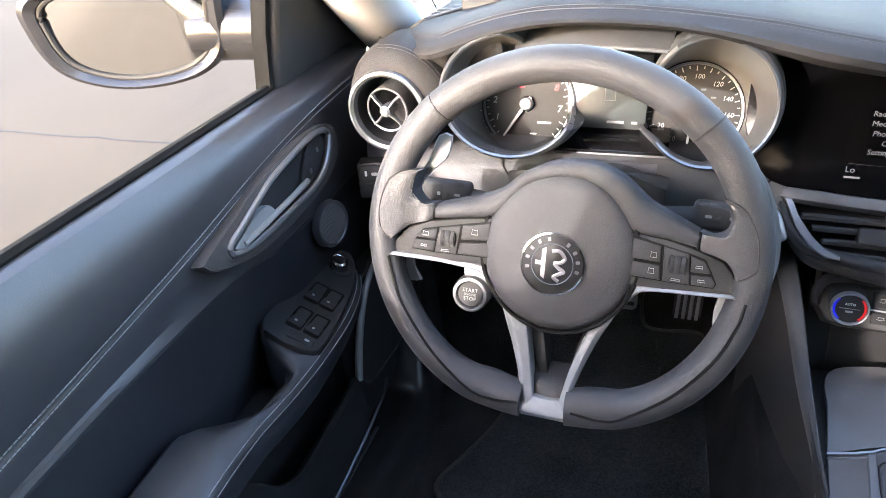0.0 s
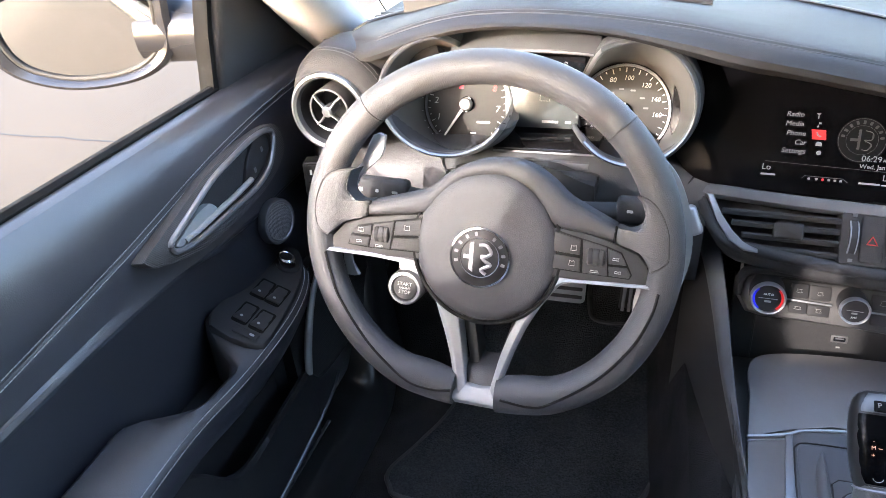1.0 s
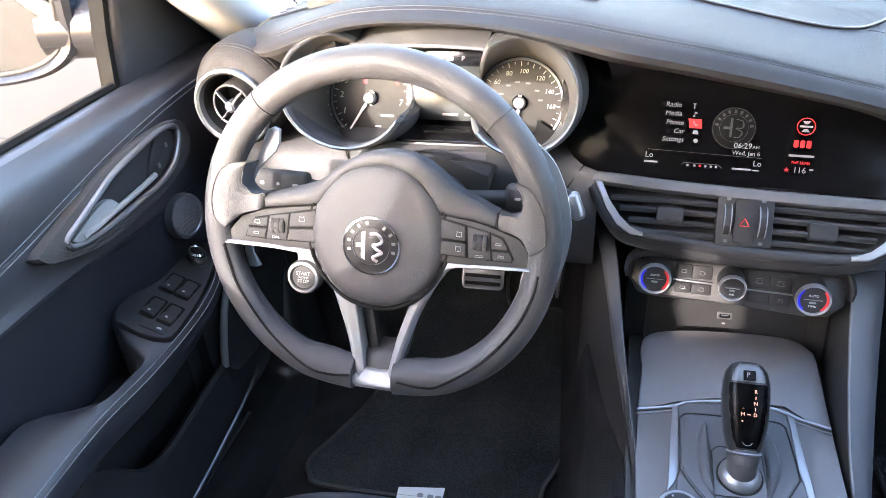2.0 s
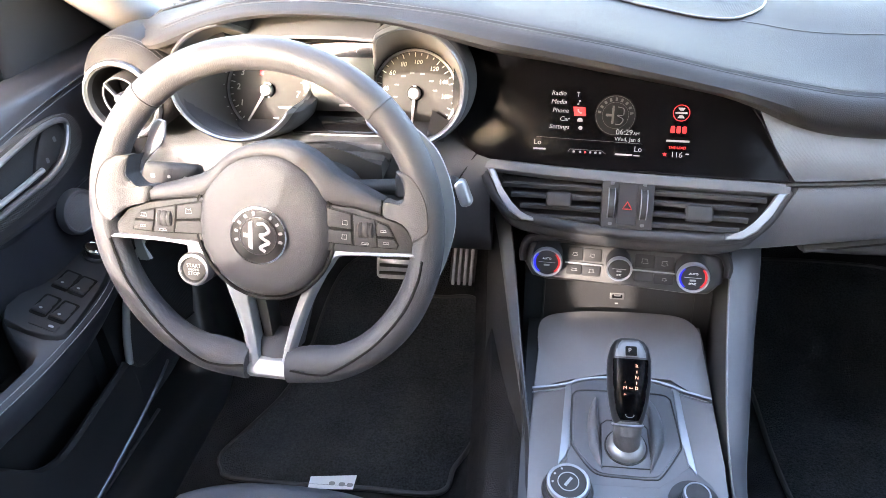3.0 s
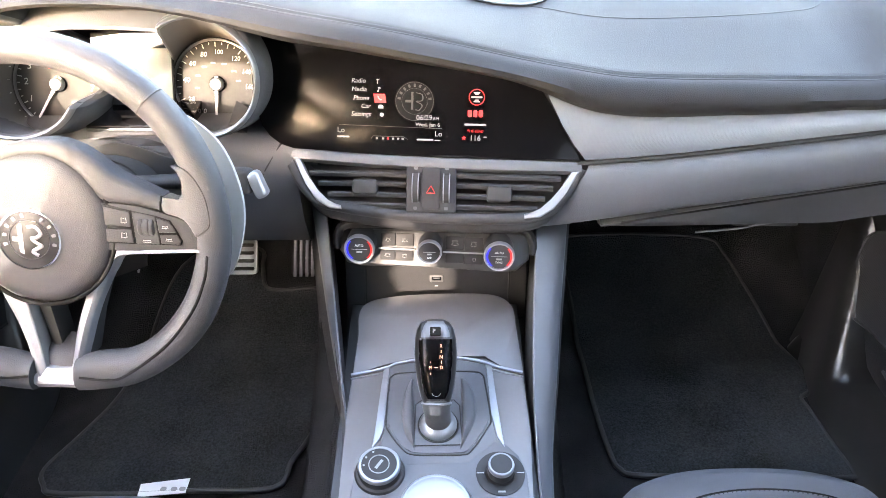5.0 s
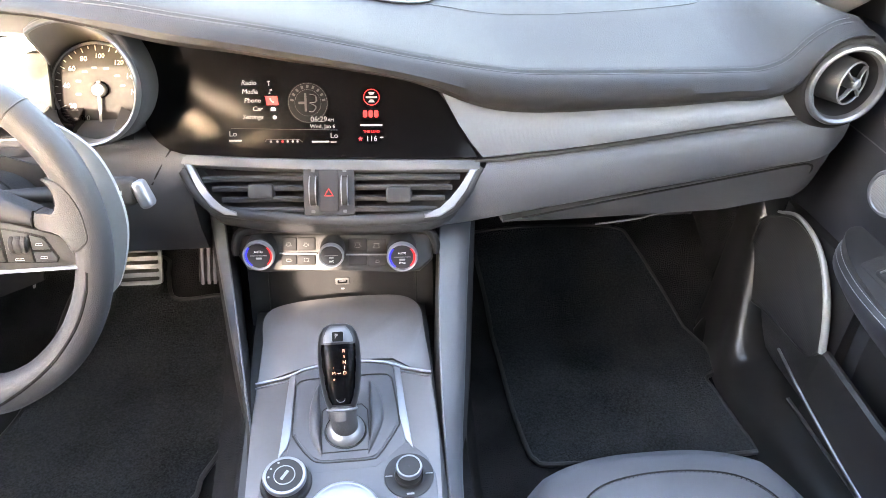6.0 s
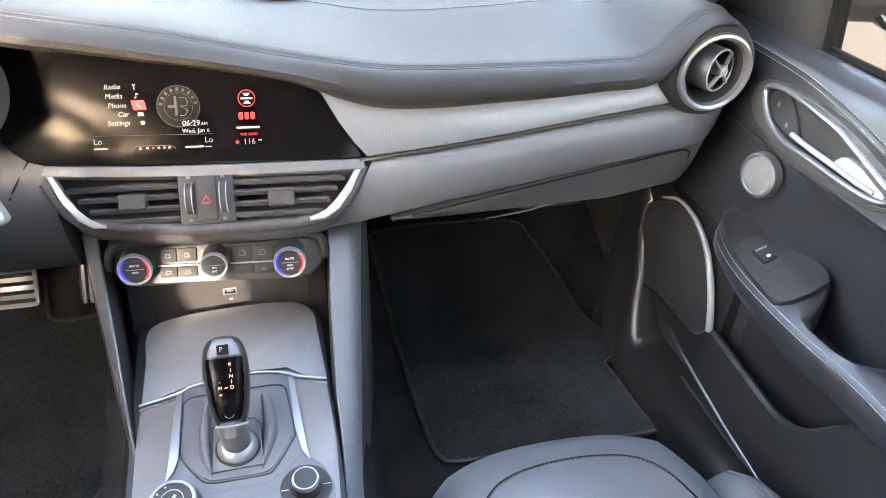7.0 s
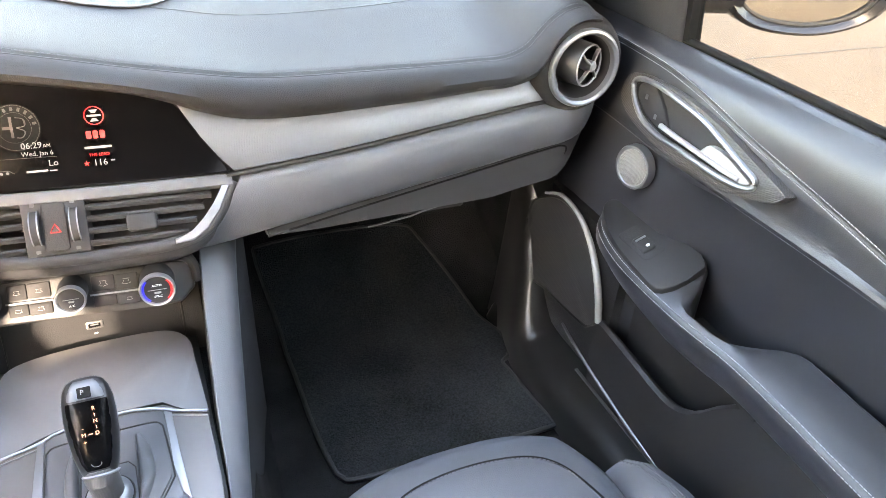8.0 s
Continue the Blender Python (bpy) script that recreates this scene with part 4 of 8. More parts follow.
    part("hub_recess", lathe(bmesh.new(), [(0.0080, 0.0004), (0.0100, 0.0006), (0.0100, 0.0002)], dm, 32), PIANO, pod)
    return pod, dm


tmarks = [(-155 + 310 * i / 32, i % 4 == 0) for i in range(33)]
words = [("2", -85, 0.0115, 0.041, DIAL_PRINT), ("3", -57, 0.0115, 0.041, DIAL_PRINT), ("4", -25, 0.0115, 0.041, DIAL_PRINT), ("5", 5, 0.0115, 0.041, DIAL_PRINT), ("6", 35, 0.0115, 0.041, DIAL_PRINT), ("8", 60, 0.0115, 0.041, RED), ("7", 97, 0.0115, 0.041, DIAL_PRINT), ("0", 178, 0.0115, 0.043, DIAL_PRINT), ("1", -115, 0.0115, 0.041, DIAL_PRINT)]
tacho, TD = gauge((-0.466, 0.932, 0.678), (-0.4596, 0.811, 0.7289), 0.0758, 0.0664, tmarks, words, 213, "tachometer", 32, 34, 62)
plate("warning_lamp", [(-0.0105, 0.019), (-0.0045, 0.019), (-0.0055, 0.0275), (-0.0095, 0.0275)], 0.0003, 0.0008, TD, WARNING, tacho, "red warning lamp", 0)
plate("maker_bar", rounded(0.018, 0.0030, 0.001, 2, 0.023, -0.022), 0.0003, 0.0006, TD, PARK, tacho, bevel=0)
for y in (-0.036, -0.041):
    plate("unit_bar", rounded(0.008, 0.0016, 0.0004, 2, 0.010, y), 0.0003, 0.0006, TD, WHITE, tacho, bevel=0)
arc = [TD @ Vector((0.058 * math.cos(a) - 0.004, 0.058 * math.sin(a), 0.010)) for a in np.linspace(radians(158), radians(232), 24)]
part("fuel_arc", tube(bmesh.new(), arc, 0.0005, 5), WHITE, tacho)
for k in (0, 5, 10, 14, 17, 20, 23):
    part("fuel_mark", block(bmesh.new(), (0.004, 0.0012, 0.0006), Matrix.Translation(arc[k] + Vector((0.004, 0, 0))), 0), WHITE, tacho)
smarks = [(-150 + 300 * i / 32, i % 2 == 0) for i in range(33)]
words = [(w, d, 0.0085 if len(w) < 3 else 0.0078, 0.0395, DIAL_PRINT) for w, d in (("10", -148, ), ("20", -118), ("40", -82), ("60", -50), ("80", -23), ("100", 5), ("120", 38), ("140", 68), ("160", 95))]
speedo, SD = gauge((-0.27, 0.939, 0.675), (-0.2537, 0.818, 0.7265), 0.0641, 0.0655, smarks, words, 184, "speedometer", 172, 22, 50)
for deg in (-100, -66, -36, -9, 21, 53, 81):
    a = radians(90 - deg)
    plate("small_numeral_bar", rounded(0.006, 0.0022, 0.0005, 2, 0.0265 * math.cos(a), 0.0265 * math.sin(a)), 0.0002, 0.0005, SD, PARK, speedo, bevel=0)

# display between the pods, its visor and ledge
MID = plane((-0.368, 0.925, 0.690), 18)
display = plate("display", [(-0.046, 0.052), (0.050, 0.052), (0.046, -0.034), (-0.046, -0.034)], -0.01, 0.0, MID, LCD, cluster, "grey driver display with small readings", 0.001)
plate("display_hood", [(-0.046, 0.052), (0.050, 0.052), (0.049, 0.034), (-0.046, 0.034)], 0.0002, 0.0016, MID, PIANO, display, bevel=0)
letters("gear_reading", "P", 0.0085, at(MID, 0.027, 0.043, 0.0022), WHITE_GLOW, display)
for x, y, w, h in ((0.010, 0.043, 0.009, 0.005), (0.012, -0.026, 0.020, 0.003), (0.034, -0.026, 0.007, 0.003), (-0.036, -0.026, 0.006, 0.003), (-0.036, -0.016, 0.003, 0.010)):
    plate("reading_bar", rounded(w, h, 0.0007, 2, x, y), 0.0002, 0.0021, MID, GREYPRINT, display, bevel=0)
part("reading_frame", tube(bmesh.new(), [MID @ Vector((0.004 + x, 0.006 + y, 0.0006)) for x, y in ((-0.006, -0.007), (0.006, -0.007), (0.006, 0.007), (-0.006, 0.007))], 0.0006, 4, closed=True), GREYPRINT, display)
bm = bmesh.new()
rows = []
for i in range(24):
    x = -0.420 + 0.128 * i / 23
    rows.append([Vector((x, y, z)) for y, z in ((0.935, 0.656), (0.900, 0.652), (0.882, 0.649), (0.878, 0.645), (0.880, 0.640), (0.90, 0.634), (0.935, 0.63))])
loft(bm, rows)
part("ledge", bm, PIANO, cluster)
part("ledge_trim", tube(bmesh.new(), [(-0.420 + 0.128 * i / 10, 0.8785, 0.6405) for i in range(11)], 0.0013, 6), SATIN, cluster)
bm = bmesh.new()
loft(bm, [[Vector((x, y, z)) for y, z in ((0.90, 0.637), (0.874, 0.6365), (0.867, 0.634), (0.864, 0.629), (0.866, 0.612), (0.90, 0.610))] for x in np.linspace(-0.418, -0.302, 8)])
part("shelf", bm, SHIFT, cluster, "grey shelf under the display")
# cowl joining both pods under the brow
bm = bmesh.new()
rows = []
for i in range(40):
    x = -0.462 + 0.167 * i / 39
    zl = LIP(x) - 0.008
    rows.append([Vector((x, y, z)) for y, z in ((0.965, zl + 0.002), (0.92, zl - 0.002), (0.885, zl - 0.008), (0.862, zl - 0.015), (0.854, zl - 0.020), (0.853, zl - 0.023), (0.860, zl - 0.025), (0.92, zl - 0.026), (0.965, zl - 0.028))])
loft(bm, rows)
part("cowl", bm, POD, cluster)
part("cowl_trim", tube(bmesh.new(), [(-0.452 + 0.152 * i / 30, 0.8535, LIP(-0.452 + 0.152 * i / 30) - 0.0305) for i in range(31)], 0.0016, 6), SATIN, cluster)
bm = bmesh.new()
loft(bm, [[Vector((x, y, z)) for y, z in ((0.985, 0.80), (0.985, 0.60), (1.0, 0.60), (1.0, 0.80))] for x in (-0.56, -0.18)])
part("back_plate", bm, DARK, cluster)

# steering column shroud and stalks
column = thing("steering_column", (-0.3725, 0.85, 0.60), "black steering column shroud with control stalks", "steering column")
WHL = plane((-0.3725, 0.6393, 0.6471), 17.4, 0, 2)


def shell(m, stations):
    """Rounded tube through (z, half width, half height, centre y) stations along z of m."""
    n = 36
    rings = []
    for z, a, b, cy in stations:
        ring = []
        for i in range(n):
            t = 2 * math.pi * i / n
            c, s = math.cos(t), math.sin(t)
            ring.append(m @ Vector((a * math.copysign(abs(c) ** 0.75, c), cy + b * math.copysign(abs(s) ** 0.75, s), z)))
        rings.append(ring)
    return loft(bmesh.new(), rings)


part("shroud", shell(WHL, [(-0.055, 0.046, 0.038, -0.004), (-0.062, 0.052, 0.044, -0.004), (-0.10, 0.058, 0.050, -0.004), (-0.16, 0.064, 0.052, -0.006), (-0.25, 0.060, 0.050, -0.008)]), SOFT, column)
part("shroud_gap", shell(WHL, [(-0.118, 0.0612, 0.0522, -0.004), (-0.121, 0.0614, 0.0524, -0.004)]), RUBBER, column)
# folded leather gaiter above the shroud
bm = bmesh.new()
rows = []
for i in range(14):
    t = i / 13
    wob = 0.004 * math.sin(i * 2.4)
    rows.append([Vector((-0.3725 + 0.085 * u, 0.80 + 0.09 * t, 0.668 - 0.014 * u * u * 4 * 0.25 + 0.004 * math.sin(5 * u + i) + wob - 0.012 - 0.034 * t)) for u in np.linspace(-1, 1, 16)] + [Vector((-0.3725 + 0.085, 0.80 + 0.09 * t, 0.62)), Vector((-0.3725 - 0.085, 0.80 + 0.09 * t, 0.62))])
loft(bm, rows)
part("gaiter", bm, RUBBER, column, "soft folded black gaiter")
for s in (-1, 1):
    m = WHL @ Matrix.Translation((s * 0.05, 0.017 if s < 0 else 0.025, -0.108))
    arm = [m @ Vector((s * d, y, z)) for d, y, z in ((0.0, 0.0, 0.0), (0.03, 0.001, 0.0), (0.06, 0.003, 0.002), (0.088, 0.005, 0.004))]
    stalk = part("stalk", tube(bmesh.new(), smooth_path(arm, 12), lambda t: 0.0075 + 0.005 * t, 14, flat=0.8), BUTTON, column, "control stalk")
    tip = m @ Matrix.Translation((s * 0.097, 0.006, 0.006))
    part("grip", block(bmesh.new(), (0.070, 0.029, 0.018), tip, 0.006, 3), SOFT, stalk)
    part("twist_band", block(bmesh.new(), (0.026, 0.0275, 0.0185), tip @ Matrix.Translation((-s * 0.012, 0, 0)), 0.006, 3), BUTTON, stalk)
    if s > 0:
        part("end_cap", block(bmesh.new(), (0.014, 0.030, 0.020), tip @ Matrix.Translation((0.040, -0.003, 0)) @ Matrix.Rotation(radians(24), 4, "Z"), 0.005, 3), SILVER, stalk)
    for k, (dx, w, h) in enumerate(((-0.016 * s, 0.011, 0.004), (0.0, 0.006, 0.005), (0.015 * s, 0.008, 0.006))):
        plate("symbol", rounded(w * 0.6, h * 0.7, 0.001, 2, dx * 1.3, 0.0), 0.0090, 0.0097, tip, GREYPRINT, stalk, bevel=0)


# ---- steering wheel ----
wheel = thing("steering_wheel", (-0.3725, 0.64, 0.48), "black leather three-spoke steering wheel with flattened bottom and satin trim", "steering wheel")


def rim_base(y):
    """How far the rim's centre line lies behind the hub's face."""
    return -0.0125 + 0.02 * y


def fuller(deg):
    """1 where the rim swells outward at its lower right."""
    return math.exp(-(((deg + 220) % 360 - 180) / 26) ** 2)


def rim_point(a):
    """Centre line of the rim at angle a from the right, counted upward."""
    x, y = -0.0042 + 0.1690 * math.cos(a), 0.0020 + (0.1630 if math.sin(a) > 0 else 0.1680) * math.sin(a)
    full = fuller(math.degrees(a))
    x, y = x + 0.0045 * full * math.cos(a), y + 0.0045 * full * math.sin(a)
    low = -0.1720
    if y < low + 0.022:
        over = (low + 0.022) - y
        y = (low + 0.022) - 0.022 * (1 - math.exp(-over / 0.022)) * 0.75
    return Vector((x, y, rim_base(y)))


RIM_LINE = [rim_point(2 * math.pi * i / 360) for i in range(360)]


def rim_size(deg):
    """Half width and half depth of the rim, fuller in the lower grips."""
    low = math.exp(-((deg % 360 - 252) / 12) ** 2) + math.exp(-((deg % 360 - 288) / 12) ** 2)
    return 0.0160 + 0.0040 * low + 0.0015 * fuller(deg), 0.0178


def rim_height(x, y, reach=0.0160):
    d = min(math.hypot(p.x - x, p.y - y) for p in RIM_LINE)
    inside = math.hypot((x + 0.0042) / 0.1690, (y - 0.002) / 0.1630) < 1.0
    return rim_base(y) + 0.0178 * math.sqrt(max(0.0, 1 - (d / (reach if inside else 0.0160)) ** 2))


def rim_ring(deg, k, grow=0.0):
    a = radians(deg)
    p = rim_point(a)
    t = (rim_point(a + 0.01) - rim_point(a - 0.01)).normalized()
    s = Vector((t.y, -t.x, 0))
    w, h = rim_size(deg)
    shift = w - 0.0160
    return [WHL @ (p - s * shift + s * (w + grow) * math.cos(2 * math.pi * j / k) + Vector((0, 0, (h + grow) * math.sin(2 * math.pi * j / k)))) for j in range(k)]


def rim_top(x, y):
    """Height of the rim's surface over the wheel's plane."""
    deg = min(range(360), key=lambda i: (RIM_LINE[i].x - x) ** 2 + (RIM_LINE[i].y - y) ** 2)
    a = radians(deg)
    t = (rim_point(a + 0.01) - rim_point(a - 0.01)).normalized()
    w, h = rim_size(deg)
    d = (x - RIM_LINE[deg].x) * t.y - (y - RIM_LINE[deg].y) * t.x + w - 0.0160
    return RIM_LINE[deg].z + h * math.sqrt(max(0.0, 1 - (d / w) ** 2))


rim = part("rim", loft(bmesh.new(), [rim_ring(d, 22) for d in np.linspace(278.6, 623.6, 176)]), RIM_LEATHER, wheel, "smooth black leather rim")
for deg in (46, 134):
    part("rim_seam", tube(bmesh.new(), rim_ring(deg, 26, -0.0001), 0.0009, 5, closed=True), RUBBER, rim)
for pts in (((0.162, -0.022), (0.1580, -0.0452), (0.1440, -0.0789), (0.1150, -0.1171), (0.0741, -0.1490), (0.0555, -0.1550), (0.0274, -0.1530)),
            ((-0.163, -0.026), (-0.157, -0.0473), (-0.145, -0.0763), (-0.1124, -0.1186), (-0.0731, -0.1490), (-0.0481, -0.1550), (-0.0236, -0.1530))):
    line = smooth_path([(x, y, 0) for x, y in pts], 60)
    part("rim_groove", tube(bmesh.new(), [WHL @ Vector((p.x, p.y, rim_top(p.x, p.y) - 0.0004)) for p in line], 0.0015, 6), SEAL, rim, "dark groove along the lower rim")


# thumb grips: leather pieces running from the rim on to the spokes
def thumb_grip(outer, inner):
    o = smooth_path([(x, y, 0) for x, y in outer], 30)
    i = smooth_path([(x, y, 0) for x, y in inner], 30)
    rows = []
    for p, q in zip(o, i):
        row = [Vector((p.x, p.y, rim_height(p.x, p.y) - 0.003))]
        for t in (0.0, 0.08, 0.25, 0.45, 0.65, 0.82, 0.94):
            c = p.lerp(q, t)
            row.append(Vector((c.x, c.y, max(-0.0022, rim_height(c.x, c.y, 0.034) + 0.0006 + 0.0012 * math.sin(math.pi * t)))))
        row.append(Vector((q.x, q.y, row[-1].z - 0.004)))
        row.append(Vector((q.x, q.y, -0.026)))
        rows.append([WHL @ v for v in row])
    grip = part("thumb_grip", loft(bmesh.new(), rows, closed=False), RIM_LEATHER, wheel, "shaped leather thumb grip", angle=60)
    part("rim_seam", tube(bmesh.new(), [WHL @ Vector((p.x, p.y, rim_height(p.x, p.y, 0.034) + 0.0004)) for p in o], 0.0009, 5), RUBBER, grip)
    stitches("stitching", [WHL @ Vector((q.x, q.y, max(-0.0022, rim_height(q.x, q.y, 0.034) + 0.0004))) for q in i[3:16]], grip, THREAD_BLACK, r=0.0004)


thumb_grip([(0.134, 0.0636), (0.1454, 0.0602), (0.1556, 0.0496), (0.1636, 0.0316), (0.1661, 0.0102), (0.1608, 0.0021), (0.1527, -0.0031)],
           [(0.1335, 0.0625), (0.1395, 0.056), (0.1423, 0.0456), (0.1400, 0.0343), (0.1301, 0.0295), (0.1196, 0.0315), (0.1191, 0.0181), (0.1344, 0.0154), (0.1442, 0.0094), (0.1520, -0.0026)])
thumb_grip([(-0.1366, 0.0604), (-0.1507, 0.0584), (-0.1647, 0.0477), (-0.1726, 0.0249), (-0.1718, 0.0055), (-0.167, -0.003), (-0.1595, -0.007)],
           [(-0.1360, 0.0600), (-0.1405, 0.050), (-0.1422, 0.0395), (-0.1360, 0.0310), (-0.1290, 0.0282), (-0.1196, 0.0290), (-0.1217, 0.0146), (-0.1340, 0.0105), (-0.1442, 0.0062), (-0.1585, -0.0062)])


# hub: airbag cover, a dome with a steeper shoulder
def dome(rx, ry, cy):
    nn = 64
    return [[WHL @ Vector((rx * r * math.cos(2 * math.pi * i / nn), cy + ry * r * math.sin(2 * math.pi * i / nn), z)) for i in range(nn)]
            for r, z in ((1.0, -0.034), (1.0, -0.0115), (0.992, -0.0080), (0.970, -0.0050), (0.92, -0.0020), (0.85, 0.0), (0.80, 0.0008), (0.70, 0.0014), (0.45, 0.0021), (0.2, 0.0024), (0.01, 0.0025))]


airbag = part("airbag_cover", loft(bmesh.new(), dome(0.0703, 0.0738, -0.0028), caps=False), HUB, wheel, "round black airbag cover")
part("hub_gap", tube(bmesh.new(), [WHL @ Vector((0.0722 * math.cos(a), -0.0028 + 0.0757 * math.sin(a), -0.0062)) for a in np.linspace(0, 2 * math.pi, 90, endpoint=False)], 0.0021, 8, closed=True, up=WHL.col[2].to_3d()), SEAL, airbag, "dark gap round the airbag cover")
# yoke: one crowned band from grip to grip over the airbag
top = smooth_path([(x, y, 0) for x, y in ((-0.1190, 0.0287), (-0.1031, 0.0334), (-0.0762, 0.0418), (-0.0581, 0.0507), (-0.0409, 0.0655), (-0.0213, 0.0762), (-0.0017, 0.0817), (0.0229, 0.0822), (0.0429, 0.0759), (0.0584, 0.0662), (0.0741, 0.0533), (0.0941, 0.0434), (0.1190, 0.0320))], 60)
bot = smooth_path([(x, y, 0) for x, y in ((-0.1212, 0.0150), (-0.0950, 0.0190), (-0.0641, 0.0240), (-0.0518, 0.0350), (-0.0351, 0.0545), (-0.0204, 0.0627), (-0.0007, 0.0678), (0.0193, 0.0664), (0.0400, 0.0552), (0.0539, 0.0394), (0.0640, 0.0265), (0.0921, 0.0232), (0.1185, 0.0185))], 60)
rows = []
for p, q in zip(top, bot):
    rows.append([WHL @ (q.lerp(p, t) + Vector((0, 0, z))) for t, z in ((0.0, -0.030), (0.0, -0.0075), (0.06, -0.0045), (0.25, -0.0028), (0.5, -0.0024), (0.75, -0.0036), (0.93, -0.0070), (1.0, -0.0120), (1.0, -0.030))])
part("yoke", loft(bmesh.new(), rows), HUB, wheel, "smooth black yoke joining hub and rim", angle=50)
for pts in (((0.1188, 0.0325), (0.1182, 0.0255), (0.1183, 0.0180)), ((-0.1192, 0.0292), (-0.1200, 0.0215), (-0.1213, 0.0146))):
    part("rim_seam", tube(bmesh.new(), [WHL @ Vector((x, y, -0.0030 - 0.004 * (k == 0))) for k, (x, y) in enumerate(pts)], 0.0013, 6), SEAL, wheel)
badge = part("badge", lathe(bmesh.new(), [(0.0, 0.0034), (0.0272, 0.0030), (0.0290, 0.0020), (0.0298, 0.0)], at(WHL, -0.0028, -0.0104, 0.0016), 56), BADGE, wheel, "round black emblem with a chrome rim")
bmx = at(WHL, -0.0028, -0.0104, 0.0050)
part("badge_rim", lathe(bmesh.new(), [(0.0272, -0.001), (0.0278, 0.0006), (0.0292, 0.0003), (0.0300, -0.0028)], bmx, 56), CHROME, badge)
part("badge_ring", lathe(bmesh.new(), [(0.0186, -0.001), (0.0186, 0.0004), (0.0193, 0.0004), (0.0193, -0.001)], bmx, 48), CHROME, badge)
for kk in range(10):
    a = radians(-12 + 204 * kk / 9)
    if kk in (4,):
        continue
    plate("badge_bar", rounded(0.0028, 0.0038, 0.0007, 2), -0.001, 0.0004, bmx @ Matrix.Rotation(a - math.pi / 2, 4, "Z") @ Matrix.Translation((0, 0.0232, 0)), PARK, badge, bevel=0)
plate("badge_bar", [(-0.0155, -0.0018), (-0.0100, -0.0018), (-0.0100, -0.0120), (-0.0062, -0.0145), (-0.0062, 0.0150), (-0.0100, 0.0130), (-0.0100, 0.0022), (-0.0155, 0.0022)], -0.001, 0.0004, bmx, GREY_SILVER, badge, bevel=0)
part("badge_curl", tube(bmesh.new(), [bmx @ p for p in smooth_path([(-0.001, 0.012, 0), (0.006, 0.0125, 0), (0.011, 0.006, 0), (0.007, 0.002, 0), (0.002, 0.001, 0), (0.006, -0.003, 0), (0.011, -0.006, 0), (0.006, -0.009, 0), (0.002, -0.012, 0), (0.007, -0.0155, 0)], 40)], 0.0017, 6, flat=0.4, up=WHL.col[2].to_3d()), GREY_SILVER, badge)
m = at(WHL, 0.003, -0.055, -0.0008)
part("airbag_mark", tube(bmesh.new(), [m @ Vector(p) for p in ((-0.016, -0.003, 0), (0.016, -0.003, -0.0005), (0.016, 0.0035, 0.0008), (-0.016, 0.0035, 0.0008))], 0.00045, 4, closed=True), SEAL, airbag)
for x in (-0.0095, -0.0040, 0.0015, 0.0070):
    plate("airbag_mark", rounded(0.0040, 0.0026, 0.0006, 2, x), -0.001, 0.0005, m, SEAL, airbag, bevel=0)
plate("airbag_mark", rounded(0.0046, 0.0032, 0.0014, 3, 0.0, -0.0105), -0.003, -0.0004, m, SEAL, airbag, bevel=0)


# side spokes with switches
def spoke(outline, field, keys, roller_frame, roller, marks):
    panel = plate("spoke_panel", outline, -0.030, -0.0046, WHL, SOFT, wheel, "spoke with control buttons", 0.0018)
    plate("key_gap", field, -0.010, -0.0041, WHL, SEAL, panel, bevel=0.0)
    for pts in keys:
        cx, cy = sum(p[0] for p in pts) / len(pts), sum(p[1] for p in pts) / len(pts)
        pts = [(cx + (x - cx) * 0.95, cy + (y - cy) * 0.92) for x, y in pts]
        plate("button", pts, -0.008, -0.0030, WHL, SOFT, panel, bevel=0.0007)
    plate("roller_frame", roller_frame, -0.008, -0.0034, WHL, SOFT, panel, bevel=0.0006)
    rm = WHL @ Matrix.Translation((roller[0], roller[1], -0.0085)) @ Matrix.Rotation(math.pi / 2, 4, "Y")
    part("roller_well", slab(bmesh.new(), rounded(0.0190, 0.0150, 0.003, 4, roller[0], roller[1]), -0.0036, -0.0031, WHL), RUBBER, panel)
    part("roller", lathe(bmesh.new(), [(0.0, -0.0078), (0.0080, -0.0078), (0.0094, -0.0066), (0.0096, -0.0040), (0.0090, -0.0030), (0.0096, -0.0020), (0.0096, 0.0020), (0.0090, 0.0030), (0.0096, 0.0040), (0.0094, 0.0066), (0.0080, 0.0078), (0.0, 0.0078)], rm, 30), SOFT, panel, "ribbed thumb roller")
    for x, y, w, h in marks:
        part("symbol", tube(bmesh.new(), [WHL @ Vector((x + dx * w / 2, y + dy * h / 2, -0.0028)) for dx, dy in ((-1, -1), (0, -1), (1, -1), (0.8, 1), (0, 0.6), (-0.8, 1))], 0.00035, 4, closed=True), GREYPRINT, panel)


